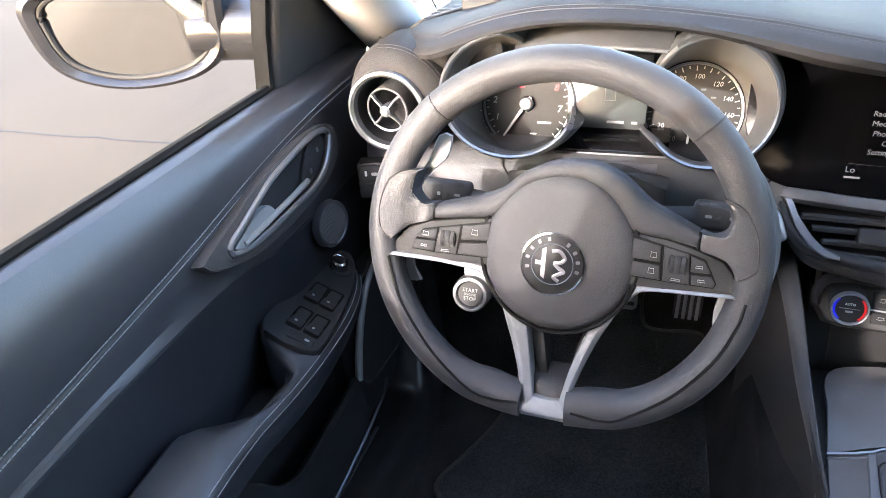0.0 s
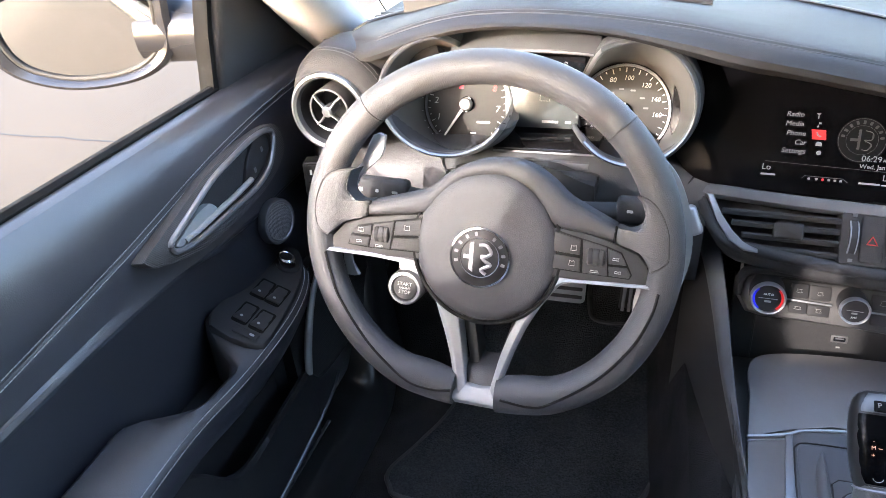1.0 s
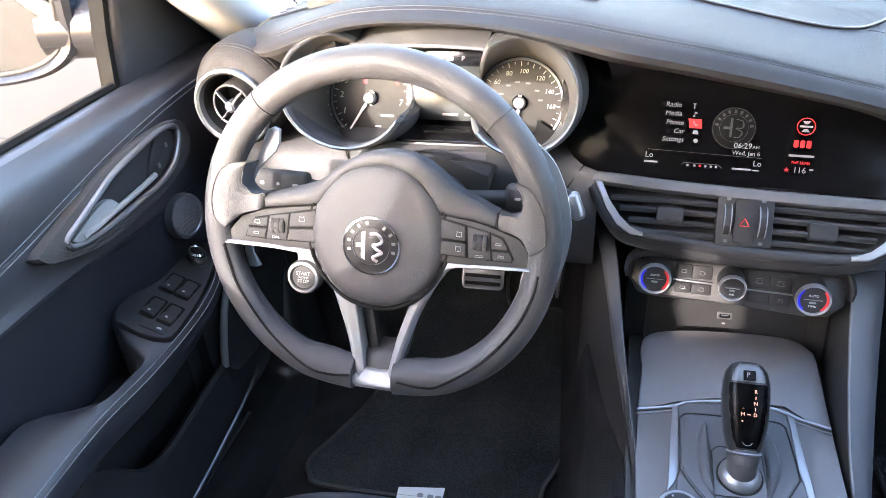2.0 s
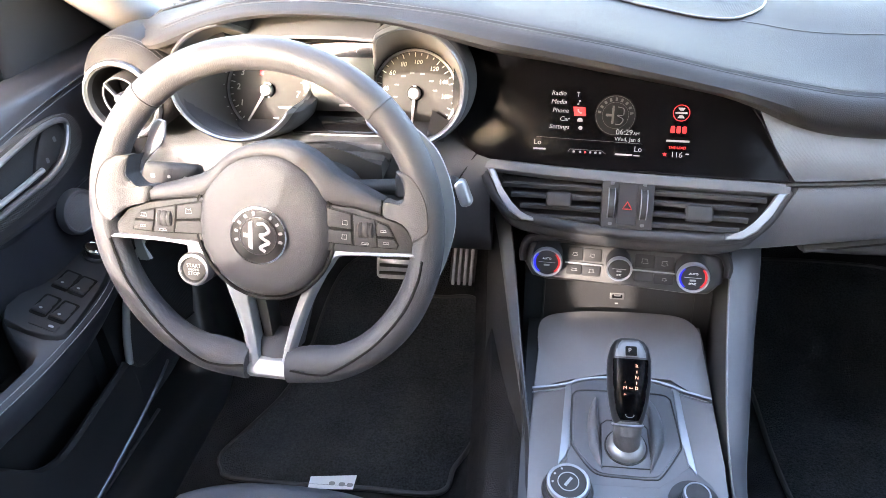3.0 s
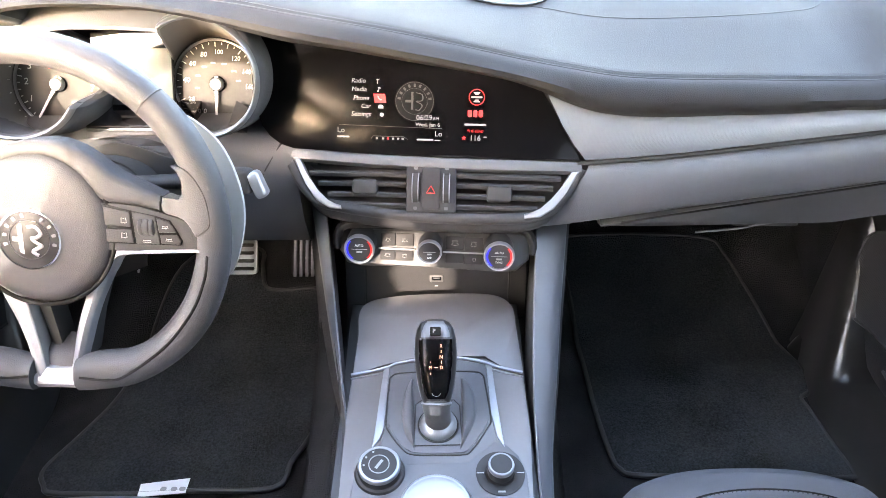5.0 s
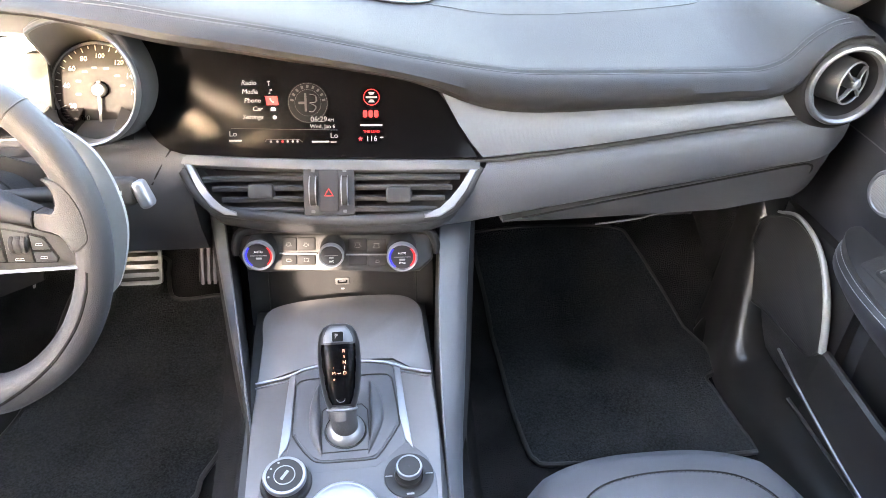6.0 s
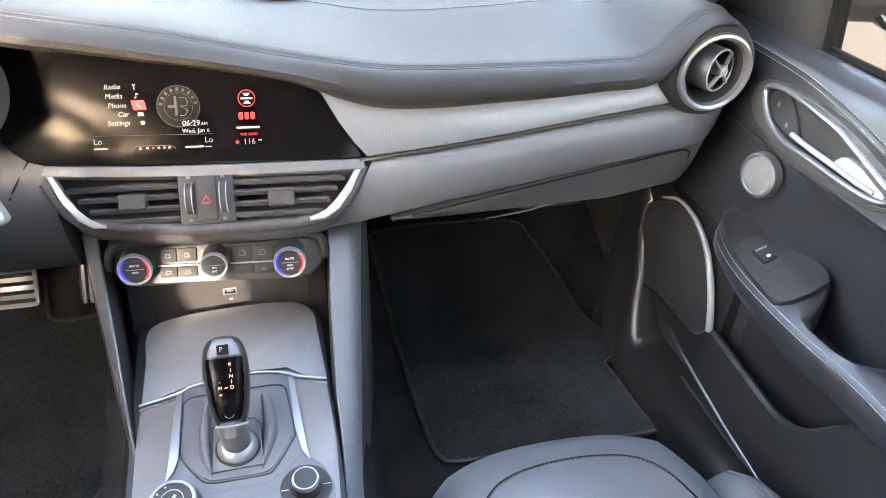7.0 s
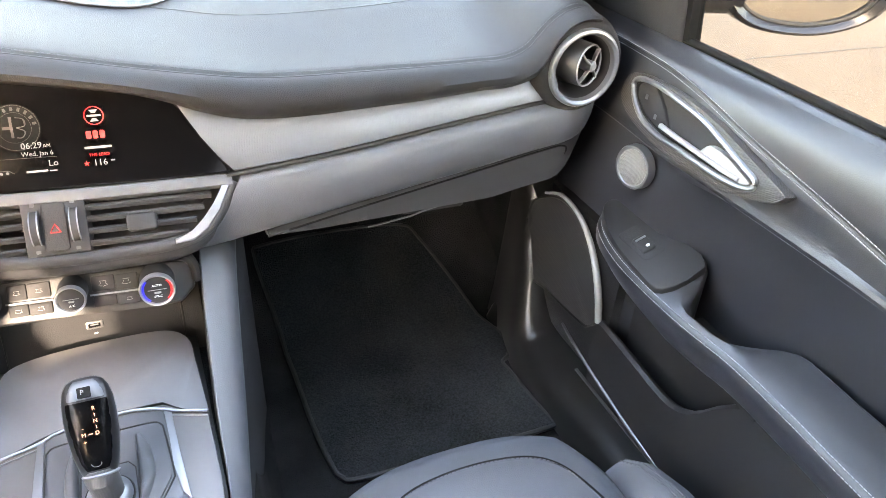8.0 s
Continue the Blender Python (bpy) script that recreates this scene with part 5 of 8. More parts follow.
spoke([(-0.1667, -0.0262), (-0.1095, -0.0246), (-0.0600, -0.0225), (-0.0600, 0.0230), (-0.0900, 0.0184), (-0.1234, 0.0123), (-0.1461, 0.0039), (-0.1584, -0.0107)],
      [(-0.1412, -0.0167), (-0.1196, -0.0176), (-0.0968, -0.0171), (-0.0640, -0.0161), (-0.0640, 0.0195), (-0.0932, 0.0131), (-0.1153, 0.0081), (-0.1306, 0.0044), (-0.1377, -0.0049)],
      ([(-0.1163, -0.0046), (-0.1150, 0.0072), (-0.1300, 0.0036), (-0.1355, -0.0005), (-0.1382, -0.0046)], [(-0.1190, -0.0168), (-0.1167, -0.0062), (-0.1387, -0.0062), (-0.1402, -0.0160)],
       [(-0.0932, -0.0025), (-0.0640, 0.0005), (-0.0640, 0.0186), (-0.0916, 0.0126)], [(-0.0957, -0.0163), (-0.0640, -0.0155), (-0.0640, -0.0010), (-0.0934, -0.0040)]),
      [(-0.1180, -0.0169), (-0.0963, -0.0163), (-0.0924, 0.0123), (-0.1141, 0.0074)], (-0.1052, -0.0022),
      ((-0.1275, 0.0005, 0.006, 0.004), (-0.1290, -0.0115, 0.006, 0.002), (-0.079, 0.0075, 0.006, 0.005), (-0.1075, -0.0140, 0.008, 0.0018)))
spoke([(0.0600, -0.0220), (0.1625, -0.0215), (0.1570, -0.0149), (0.1504, -0.0009), (0.1398, 0.0100), (0.1208, 0.0157), (0.0968, 0.0224), (0.0600, 0.0258)],
      [(0.0640, -0.0137), (0.0946, -0.0143), (0.1167, -0.0144), (0.1352, -0.0145), (0.1373, -0.0102), (0.1311, 0.0015), (0.1262, 0.0098), (0.1129, 0.0138), (0.0904, 0.0182), (0.0640, 0.0238)],
      ([(0.0640, 0.0030), (0.0898, 0.0018), (0.0890, 0.0178), (0.0640, 0.0230)], [(0.0640, -0.0130), (0.0915, -0.0136), (0.0899, 0.0001), (0.0640, 0.0012)],
       [(0.1147, -0.0028), (0.1316, -0.0022), (0.1300, 0.0018), (0.1252, 0.0092), (0.1133, 0.0129)], [(0.1165, -0.0138), (0.1348, -0.0139), (0.1364, -0.0100), (0.1325, -0.0038), (0.1151, -0.0042)]),
      [(0.0930, -0.0137), (0.1153, -0.0138), (0.1122, 0.0131), (0.0908, 0.0174)], (0.1036, 0.0026),
      ((0.0830, 0.0090, 0.005, 0.005), (0.0825, -0.0055, 0.005, 0.005), (0.1215, 0.0030, 0.006, 0.002), (0.1245, -0.0090, 0.006, 0.002), (0.1035, -0.0108, 0.008, 0.0018)))
# satin edges of the side spokes, each running on round the hub into a lower spoke
def trim_level(x, y):
    if y > -0.030:
        return -0.0050 + 0.0070 * min(1.0, max(0.0, (abs(x) - 0.07) / 0.09))
    if y < -0.125:
        return -0.0115 + 0.0035 * min(1.0, (-0.125 - y) / 0.03)
    return -0.0115 if y < -0.05 else -0.0115 + 0.0065 * (y + 0.05) / 0.02


def spoke_trim(lower, upper):
    a = smooth_path([(x, y, 0) for x, y in lower], 70)
    b = smooth_path([(x, y, 0) for x, y in upper], 70)
    rows = []
    for p, q in zip(a, b):
        row = []
        p = p.lerp(q, 0.35 * max(0.0, min(1.0, (p.y + 0.045) / 0.012)))
        for t, dz in ((0.0, -0.022), (0.0, -0.0058), (0.06, -0.0040), (0.20, -0.0018), (0.38, -0.0004), (0.45, -0.0004), (0.55, -0.0010), (0.93, -0.0022), (1.0, -0.0034), (1.0, -0.022)):
            c = p.lerp(q, t)
            row.append(WHL @ Vector((c.x, c.y, trim_level(c.x, c.y) + dz)))
        rows.append(row)
    return part("spoke_trim", loft(bmesh.new(), rows), TRIM, wheel, "satin silver spoke edge running into the lower spoke", angle=32)


spoke_trim([(-0.1638, -0.0281), (-0.1405, -0.0292), (-0.1163, -0.0296), (-0.0964, -0.0318), (-0.0783, -0.0351), (-0.0684, -0.0403), (-0.0595, -0.0502), (-0.0517, -0.0619), (-0.0449, -0.0804), (-0.0381, -0.0992), (-0.0309, -0.123), (-0.0249, -0.1474), (-0.0204, -0.1659)],
           [(-0.1651, -0.0216), (-0.1405, -0.022), (-0.1164, -0.0225), (-0.0954, -0.0233), (-0.0747, -0.0247), (-0.0626, -0.028), (-0.0541, -0.0363), (-0.046, -0.0496), (-0.0365, -0.0622), (-0.0257, -0.0758), (-0.0211, -0.0965), (-0.0169, -0.1208), (-0.0113, -0.1502)])
spoke_trim([(0.1607, -0.0216), (0.1401, -0.0232), (0.1191, -0.0254), (0.0977, -0.0277), (0.0841, -0.0298), (0.0742, -0.0348), (0.0649, -0.0438), (0.0574, -0.0548), (0.0504, -0.0688), (0.0434, -0.0836), (0.0354, -0.1048), (0.0286, -0.1269), (0.0237, -0.1453), (0.0212, -0.1648)],
           [(0.1586, -0.017), (0.1396, -0.0183), (0.1186, -0.0194), (0.0971, -0.0205), (0.0779, -0.0217), (0.0698, -0.0241), (0.0592, -0.0358), (0.048, -0.0503), (0.0385, -0.0634), (0.0345, -0.073), (0.0276, -0.0921), (0.0217, -0.1114), (0.0179, -0.1287), (0.0138, -0.1508)])
# saddle joining both lower spokes at the rim, with its rolled lower lip
rows = []
for t in np.linspace(0, 1, 9):
    x0, x1 = -0.0235 + 0.0500 * t, -0.0210 + 0.0440 * t
    edge = abs(2 * t - 1) ** 4
    rows.append([WHL @ Vector((x, y, z)) for x, y, z in ((x0 * 0.75, -0.1490, -0.030), (x0 * 0.75, -0.1490, -0.0130), (x0 * 0.78, -0.1505, -0.0108), (x0, -0.1585, -0.0086 + 0.001 * edge), (x0, -0.1610, -0.0066), (x1 * 1.08, -0.1650, -0.0062), (x1, -0.1700, -0.0100), (x1, -0.1725, -0.0180), (x1, -0.1725, -0.030))])
part("lower_spoke", loft(bmesh.new(), rows), TRIM, wheel, "satin silver saddle at the foot of the spokes", angle=40)
rows = []
for t in np.linspace(0, 1, 7):
    x = -0.0150 + 0.0340 * t
    rows.append([WHL @ Vector((x * k + 0.002, y, z - 0.004 * abs(2 * t - 1))) for k, y, z in ((1.20, -0.126, -0.050), (1.15, -0.130, -0.030), (1.10, -0.135, -0.0205), (1.05, -0.142, -0.0165), (1.0, -0.150, -0.0145), (1.0, -0.153, -0.030), (1.20, -0.132, -0.056))])
part("lower_spoke_base", loft(bmesh.new(), rows), RIM_LEATHER, wheel, angle=50)
for pts in ([(-0.0300, -0.060), (-0.0165, -0.060), (-0.0080, -0.100), (0.0005, -0.146), (-0.0085, -0.146), (-0.0190, -0.100)], [(0.0460, -0.060), (0.0340, -0.060), (0.0230, -0.100), (0.0155, -0.146), (0.0230, -0.146), (0.0330, -0.100)]):
    plate("spoke_flank", pts, -0.060, -0.0300, WHL, RUBBER, wheel, "dark inner flank of the lower spoke", 0.002)
# shift paddles behind the rim
for q, pts in ((-1, [(-0.1235, 0.0938), (-0.1173, 0.0914), (-0.1182, 0.0775), (-0.1218, 0.0685), (-0.1356, 0.0555), (-0.1438, 0.0459), (-0.1482, 0.0347), (-0.1520, 0.0240), (-0.1535, -0.0100), (-0.1495, -0.0438), (-0.1408, -0.0573), (-0.1461, -0.0593), (-0.1541, -0.0591), (-0.1589, -0.0425), (-0.1630, 0.0), (-0.1600, 0.0234), (-0.1585, 0.0355), (-0.1521, 0.0499), (-0.1420, 0.0614), (-0.1357, 0.0714), (-0.1346, 0.0820), (-0.1303, 0.0910)]),
               (1, [(r * math.cos(radians(d)), r * math.sin(radians(d)) + 0.004) for d, r in ((-28, 0.166), (-21, 0.177), (-14, 0.183), (0, 0.187), (12, 0.186), (24, 0.182), (34, 0.172), (41, 0.160), (38, 0.152), (24, 0.150), (10, 0.148), (-8, 0.147), (-20, 0.150))])):
    out = pts if q < 0 else [(p.x, p.y) for p in smooth_path([(x, y, 0) for x, y in pts], 66, True)]
    plate("shift_paddle", out, -0.039 if q < 0 else -0.046, -0.034 if q < 0 else -0.040, WHL, PADDLE, wheel, "long silver shift paddle", 0.0012)
# start button on the lower left of the hub
sm = at(WHL, -0.0835, -0.0587, -0.018)
start = part("start_button", lathe(bmesh.new(), [(0.0180, -0.03), (0.0180, -0.002), (0.0165, 0.0015), (0.0136, 0.0016), (0.0122, 0.0), (0.0003, 0.0006)], sm, 40), BUTTON, wheel, "round engine start button with a silver ring")
part("ring", lathe(bmesh.new(), [(0.0136, 0.0010), (0.0142, 0.0026), (0.0168, 0.0022), (0.0184, -0.001), (0.0184, -0.012)], sm, 44), GREY_SILVER, start)
for word, y, size in (("START", 0.0040, 0.0054), ("ENGINE", -0.0002, 0.0034), ("STOP", -0.0045, 0.0054)):
    letters("button_word", word, size, at(sm, 0, y, 0.0009), GREYPRINT, start)
plate("start_mount", [(-0.094, -0.032), (-0.066, -0.032), (-0.062, -0.052), (-0.072, -0.066), (-0.090, -0.060)], -0.034, -0.022, WHL, TRIM, wheel, bevel=0.004)
# light switch at the outer end of the dash
switch = thing("light_switch", (-0.645, 0.85, 0.575), "small black light switch panel beside the driver vent", "switch")
LS = plane((-0.646, 0.838, 0.603), 4, 14)
plate("panel", rounded(0.034, 0.048, 0.004, 4), -0.02, 0.002, LS, BUTTON, switch, bevel=0.002)
plate("key", rounded(0.026, 0.020, 0.003, 3, 0.0, 0.011), 0.001, 0.0045, LS, SOFT, switch, bevel=0.001)
plate("key", rounded(0.026, 0.018, 0.003, 3, 0.0, -0.012), 0.001, 0.0045, LS, SOFT, switch, bevel=0.001)
plate("mark", rounded(0.003, 0.007, 0.001, 2, -0.006, 0.011), 0.0044, 0.0050, LS, WHITE, switch, bevel=0)
plate("mark", rounded(0.008, 0.004, 0.001, 2, 0.005, 0.010), 0.0044, 0.0050, LS, GREYPRINT, switch, bevel=0)
# curved joint in the dash face under the gauges
part("face_joint", tube(bmesh.new(), smooth_path([(-0.53, 0.868, 0.642), (-0.49, 0.8655, 0.640), (-0.478, 0.858, 0.622), (-0.455, 0.850, 0.600), (-0.42, 0.850, 0.585)], 30), 0.0012, 6), RUBBER, dashboard)


part("face_joint", tube(bmesh.new(), [(-0.176, 0.8700, 0.6355), (-0.188, 0.8600, 0.6210), (-0.201, 0.8525, 0.6020), (-0.208, 0.8505, 0.5900)], 0.0012, 6), SEAL, dashboard)


# ---- centre console ----
console = thing("centre_console", (0, 0.62, 0.14), "black centre console with brown-grey metallic cover and silver lines", "console")
CON = plane((0, 0.72, 0.384), 82)
TRAY = plane((0, 0.72, 0.384), 74)
bm = bmesh.new()
rows = []
for y, z in ((0.30, 0.340), (0.45, 0.338), (0.60, 0.352), (0.72, 0.370), (0.80, 0.388), (0.92, 0.392)):
    rows.append([Vector((x, y, zz)) for x, zz in ((-0.112, 0.13), (-0.110, z), (0.116, z), (0.118, 0.13))])
loft(bm, rows)
part("body", bm, PLASTIC, console)
deck_edge = [(-0.0990, -0.003), (-0.0557, 0.0135), (-0.010, 0.0258), (0.0664, 0.0240), (0.0851, 0.0090), (0.1125, -0.0008)]
plate("cover", deck_edge[::-1] + [(-0.1005, -0.060), (-0.0995, -0.165), (-0.098, -0.32), (0.106, -0.32), (0.108, -0.165), (0.1128, -0.09)], -0.012, 0.0, CON, PLATE, console, "brown-grey metallic console cover", 0.0012)
tray_out = [(p.x, p.y) for p in smooth_path([(-0.0950, 0.060, 0), (-0.0965, 0.090, 0), (-0.0880, 0.1085, 0), (-0.0600, 0.1185, 0), (-0.009, 0.1235, 0), (0.060, 0.1245, 0), (0.0920, 0.1180, 0), (0.1065, 0.1000, 0), (0.1085, 0.0738, 0)], 40)]
plate("tray_lid", [(0.1130, 0.0012), (0.0851, 0.0110), (0.0664, 0.0255), (-0.010, 0.0272), (-0.0557, 0.0152), (-0.0985, -0.0012)] + tray_out, -0.010, -0.0012, TRAY, PLATE, console, "closed brown-grey tray lid", 0.0004)
line_pts = [(-0.1000, -0.0042), (-0.0705, 0.0027), (-0.0552, 0.0075), (-0.0461, 0.0131), (-0.0250, 0.0185), (-0.0036, 0.0213), (0.0160, 0.0222), (0.0356, 0.0221), (0.0566, 0.0179), (0.0677, 0.0136), (0.0771, 0.0084), (0.1111, -0.0016)]
part("silver_line", tube(bmesh.new(), [CON @ Vector((x, y + 0.0008, 0.0022)) for x, y in line_pts], 0.0019, 8), SATIN_LIGHT, console, "thin silver line")
for pts in (line_pts[:4], line_pts[-4:]):
    part("silver_line", tube(bmesh.new(), [CON @ Vector((x, y - 0.0042, 0.0006)) for x, y in pts], 0.0010, 6), SATIN_LIGHT, console)
for pts in ([(-0.0600, 0.0050), (-0.0520, 0.0105), (-0.0544, -0.0327), (-0.0546, -0.0812), (-0.0593, -0.0951), (-0.0677, -0.1080), (-0.0650, -0.0775), (-0.0625, -0.0328)], [(0.0665, 0.0125), (0.0740, 0.0085), (0.0765, -0.0425), (0.0815, -0.1062), (0.0734, -0.0937), (0.0690, -0.0589), (0.0683, -0.0216)]):
    plate("side_strip", pts, -0.006, 0.0030, CON, SATIN_LIGHT, console, "satin silver strip beside the selector", 0.0012)
# selector well: bezel, sunken panel with two curved ridges
def soft_outline(pts, n=64):
    return [(p.x, p.y) for p in smooth_path([(x, y, 0) for x, y in pts], n, True)]


well = plate("selector_bezel", [(-0.0523, 0.0070), (-0.0426, 0.0135), (-0.0036, 0.0185), (0.0390, 0.0194), (0.0660, 0.0122), (0.0690, -0.0216), (0.0700, -0.0589), (0.0745, -0.0974), (0.0400, -0.1260), (-0.0300, -0.1290), (-0.0589, -0.1041), (-0.0555, -0.0851), (-0.0537, -0.0327)], -0.004, 0.0018, CON, SHIFT, console, "black bezel round the selector", 0.0010)
groove_pts = [(-0.0522, -0.0181), (-0.0505, -0.0070), (-0.0388, -0.0008), (0.0050, 0.0004), (0.0487, 0.0010), (0.0615, -0.0040), (0.0642, -0.0174), (0.0682, -0.0668), (0.0654, -0.0786), (0.0442, -0.1114), (0.0332, -0.1167), (0.0060, -0.1172), (-0.0204, -0.1164), (-0.0332, -0.1094), (-0.0506, -0.0842), (-0.0537, -0.0694)]
part("bezel_groove", tube(bmesh.new(), [CON @ Vector((x, y, 0.0021)) for x, y in soft_outline(groove_pts, 90)], 0.0010, 6, closed=True), RUBBER, well)
c0 = (0.0065, -0.0600)
plate("bezel_panel", [(c0[0] + (x - c0[0]) * 0.955, c0[1] + (y - c0[1]) * 0.955) for x, y in soft_outline(groove_pts, 60)][::-1], 0.0010, 0.0034, CON, SHIFT, well, bevel=0.0014)
for pts in ([(-0.0246, -0.0123), (-0.0318, -0.0322), (-0.0345, -0.0570), (-0.0318, -0.0846), (-0.0217, -0.1055), (-0.0200, -0.1050), (-0.0216, -0.0648), (-0.0228, -0.0321)], [(0.0363, -0.0111), (0.0450, -0.0221), (0.0500, -0.0471), (0.0485, -0.0712), (0.0337, -0.1057), (0.0318, -0.1050), (0.0350, -0.0714), (0.0350, -0.0308)]):
    out = soft_outline(pts, 36)
    cx, cy = sum(p[0] for p in out) / 36, sum(p[1] for p in out) / 36
    rows = [[CON @ Vector((cx + (x - cx) * k, cy + (y - cy) * (1 - (1 - k) * 0.6), z)) for x, y in out] for k, z in ((1.08, 0.0030), (1.0, 0.0048), (0.75, 0.0078), (0.4, 0.0092), (0.05, 0.0094))]
    part("bezel_ridge", loft(bmesh.new(), rows, caps=False), SHIFT, well, "curved ridge beside the selector", angle=50)
plate_out = [(-0.0205, -0.1060), (0.0337, -0.1050), (0.0325, -0.0520), (0.0260, -0.0435), (-0.0128, -0.0440), (-0.0195, -0.0500)]
plate("slot_plate", plate_out, 0.0020, 0.0044, CON, SHIFT, well, bevel=0.0008)
part("bezel_groove", tube(bmesh.new(), [CON @ Vector((x, y, 0.0040)) for x, y in plate_out], 0.0009, 6, closed=True), RUBBER, well)
part("collar_groove", lathe(bmesh.new(), [(0.0200, 0.0005), (0.0236, 0.0014), (0.0242, 0.0)], at(CON, 0.0068, -0.0790, 0.0044), 48), RUBBER, well)
# rear deck with rotary controls
deck = plate("control_deck", [(-0.0640, -0.1000), (-0.0300, -0.1265), (0.0400, -0.1205), (0.0740, -0.0960), (0.0830, -0.1030), (0.0965, -0.1180), (0.1040, -0.1400), (0.1040, -0.1700), (0.092, -0.2300), (-0.078, -0.2300), (-0.0880, -0.1700), (-0.0850, -0.1420), (-0.0790, -0.1180)][::-1], -0.004, 0.0014, CON, SHIFT, console, "black deck under the rotary controls", 0.0012)
# the knobs rest on the deck as its parts
def rotary(x, y, r, h, base_r):
    m = at(CON, x, y, 0.0014)
    k = part("rotary_knob", lathe(bmesh.new(), [(base_r * 1.05, 0.0), (base_r, 0.003), (r * 1.06, 0.0035), (r * 1.02, h * 0.8), (r * 0.96, h), (r * 0.75, h * 1.02), (0.0003, h * 0.98)], m, 48), BUTTON, console, "rotary knob with silver ring")
    part("ring", lathe(bmesh.new(), [(r * 1.035, h * 0.70), (r * 1.05, h * 0.88), (r * 0.99, h * 1.03), (r * 0.89, h * 1.045), (r * 0.86, h * 1.0)], m, 48), SATIN_LIGHT, k)
    return k, m


k1, m1 = rotary(-0.0572, -0.1375, 0.0222, 0.016, 0.0265)
part("mark_ring", lathe(bmesh.new(), [(0.0105, 0.0155), (0.0105, 0.0168), (0.0114, 0.0168), (0.0114, 0.0155)], m1, 36), GREYPRINT, k1)
part("mark", block(bmesh.new(), (0.003, 0.012, 0.0006), m1 @ Matrix.Translation((0, 0, 0.0163)) @ Matrix.Rotation(-0.6, 4, "Z"), 0), GREYPRINT, k1)
for a in (115, 150, 185):
    plate("mark", rounded(0.0022, 0.0022, 0.0006, 2, 0.0165 * math.cos(radians(a)), 0.0165 * math.sin(radians(a))), 0.0156, 0.0166, m1, GREYPRINT, k1, bevel=0)
k2, m2 = rotary(0.0745, -0.1400, 0.0136, 0.019, 0.0150)
part("collar", lathe(bmesh.new(), [(0.0270, 0.0), (0.0268, 0.0012), (0.0200, 0.0018), (0.0160, 0.0012)], m2, 44), BUTTON, k2)
for x in (-0.0220, 0.0220):
    plate("mark", rounded(0.008, 0.0010, 0.0003, 2, x, 0.0), 0.0012, 0.0020, m2, GREYPRINT, k2, bevel=0)
plate("mark", rounded(0.008, 0.0020, 0.0003, 2, 0.0, -0.0225), 0.0012, 0.0018, m2, GREYPRINT, k2, bevel=0)
m3 = at(CON, 0.0045, -0.1850, 0.0014)
pad = part("control_pad", lathe(bmesh.new(), [(0.040, 0.0), (0.0385, 0.006), (0.036, 0.010), (0.030, 0.0115), (0.0003, 0.0112)], m3, 56), SILVER, console, "large round silver control dial")
part("pad_ring", lathe(bmesh.new(), [(0.0395, 0.004), (0.0392, 0.0085), (0.0362, 0.0112), (0.0345, 0.0112)], m3, 56), SATIN_LIGHT, pad)

# padded side wings running up to the dash: a strip whose inner edge is a crease, with dark panels on both sides
def wing(s, prof, y0, y1):
    f = [hermite([(p[0], p[i]) for p in prof]) for i in (1, 2, 3)]
    strip, inner, outer = [], [], []
    for i in range(60):
        y = y0 + (y1 - y0) * i / 59
        z, xi, xo = f[0](y), f[1](y), f[2](y)
        w = xo - xi
        rise = max(0.0, min(1.0, (y - 0.63) / 0.10))
        strip.append([Vector((s * x, y, h)) for x, h in ((xi + 0.002, z - 0.016), (xi - 0.0004, z - 0.004), (xi, z - 0.0012), (xi + 0.0016, z), (xi + w * 0.3, z - 0.0015 - 0.05 * w), (xi + w * 0.6, z - 0.004 - 0.14 * w), (xi + w * 0.86, z - 0.006 - 0.30 * w), (xo - 0.0012, z - 0.009 - 0.42 * w), (xo, z - 0.013 - 0.45 * w), (xo - 0.002, z - 0.024 - 0.45 * w))])
        inner.append([Vector((s * x, y, h)) for x, h in ((xi + 0.0006, z - 0.003), (xi - 0.0015 * rise, z - 0.02), (xi - 0.004 * rise, z - 0.05), (xi - 0.006 * rise, 0.15), (xi + 0.006, 0.15), (xi + 0.006, z - 0.006))])
        outer.append([Vector((s * x, y, h)) for x, h in ((xo - 0.0008, z - 0.012 - 0.45 * w), (xo + 0.004 * rise, z - 0.06), (xo + 0.010, 0.13), (xo - 0.004, 0.13), (xo - 0.004, z - 0.016 - 0.45 * w))])
    part("side_wing", loft(bmesh.new(), strip), WING, console, "padded grey strip between console and dash", angle=40)
    part("inner_panel", loft(bmesh.new(), inner), SOFT, console, "dark panel inside the wing", angle=50)
    part("outer_panel", loft(bmesh.new(), outer), SOFT, console, "dark panel outside the wing", angle=50)


wing(1, ((0.20, 0.345, 0.108, 0.122), (0.40, 0.352, 0.113, 0.127), (0.57, 0.362, 0.116, 0.134), (0.64, 0.372, 0.119, 0.142), (0.69, 0.398, 0.1205, 0.150), (0.75, 0.438, 0.1245, 0.159), (0.81, 0.482, 0.130, 0.168), (0.845, 0.512, 0.134, 0.174), (0.89, 0.532, 0.140, 0.182), (0.94, 0.545, 0.148, 0.192)), 0.20, 0.94)
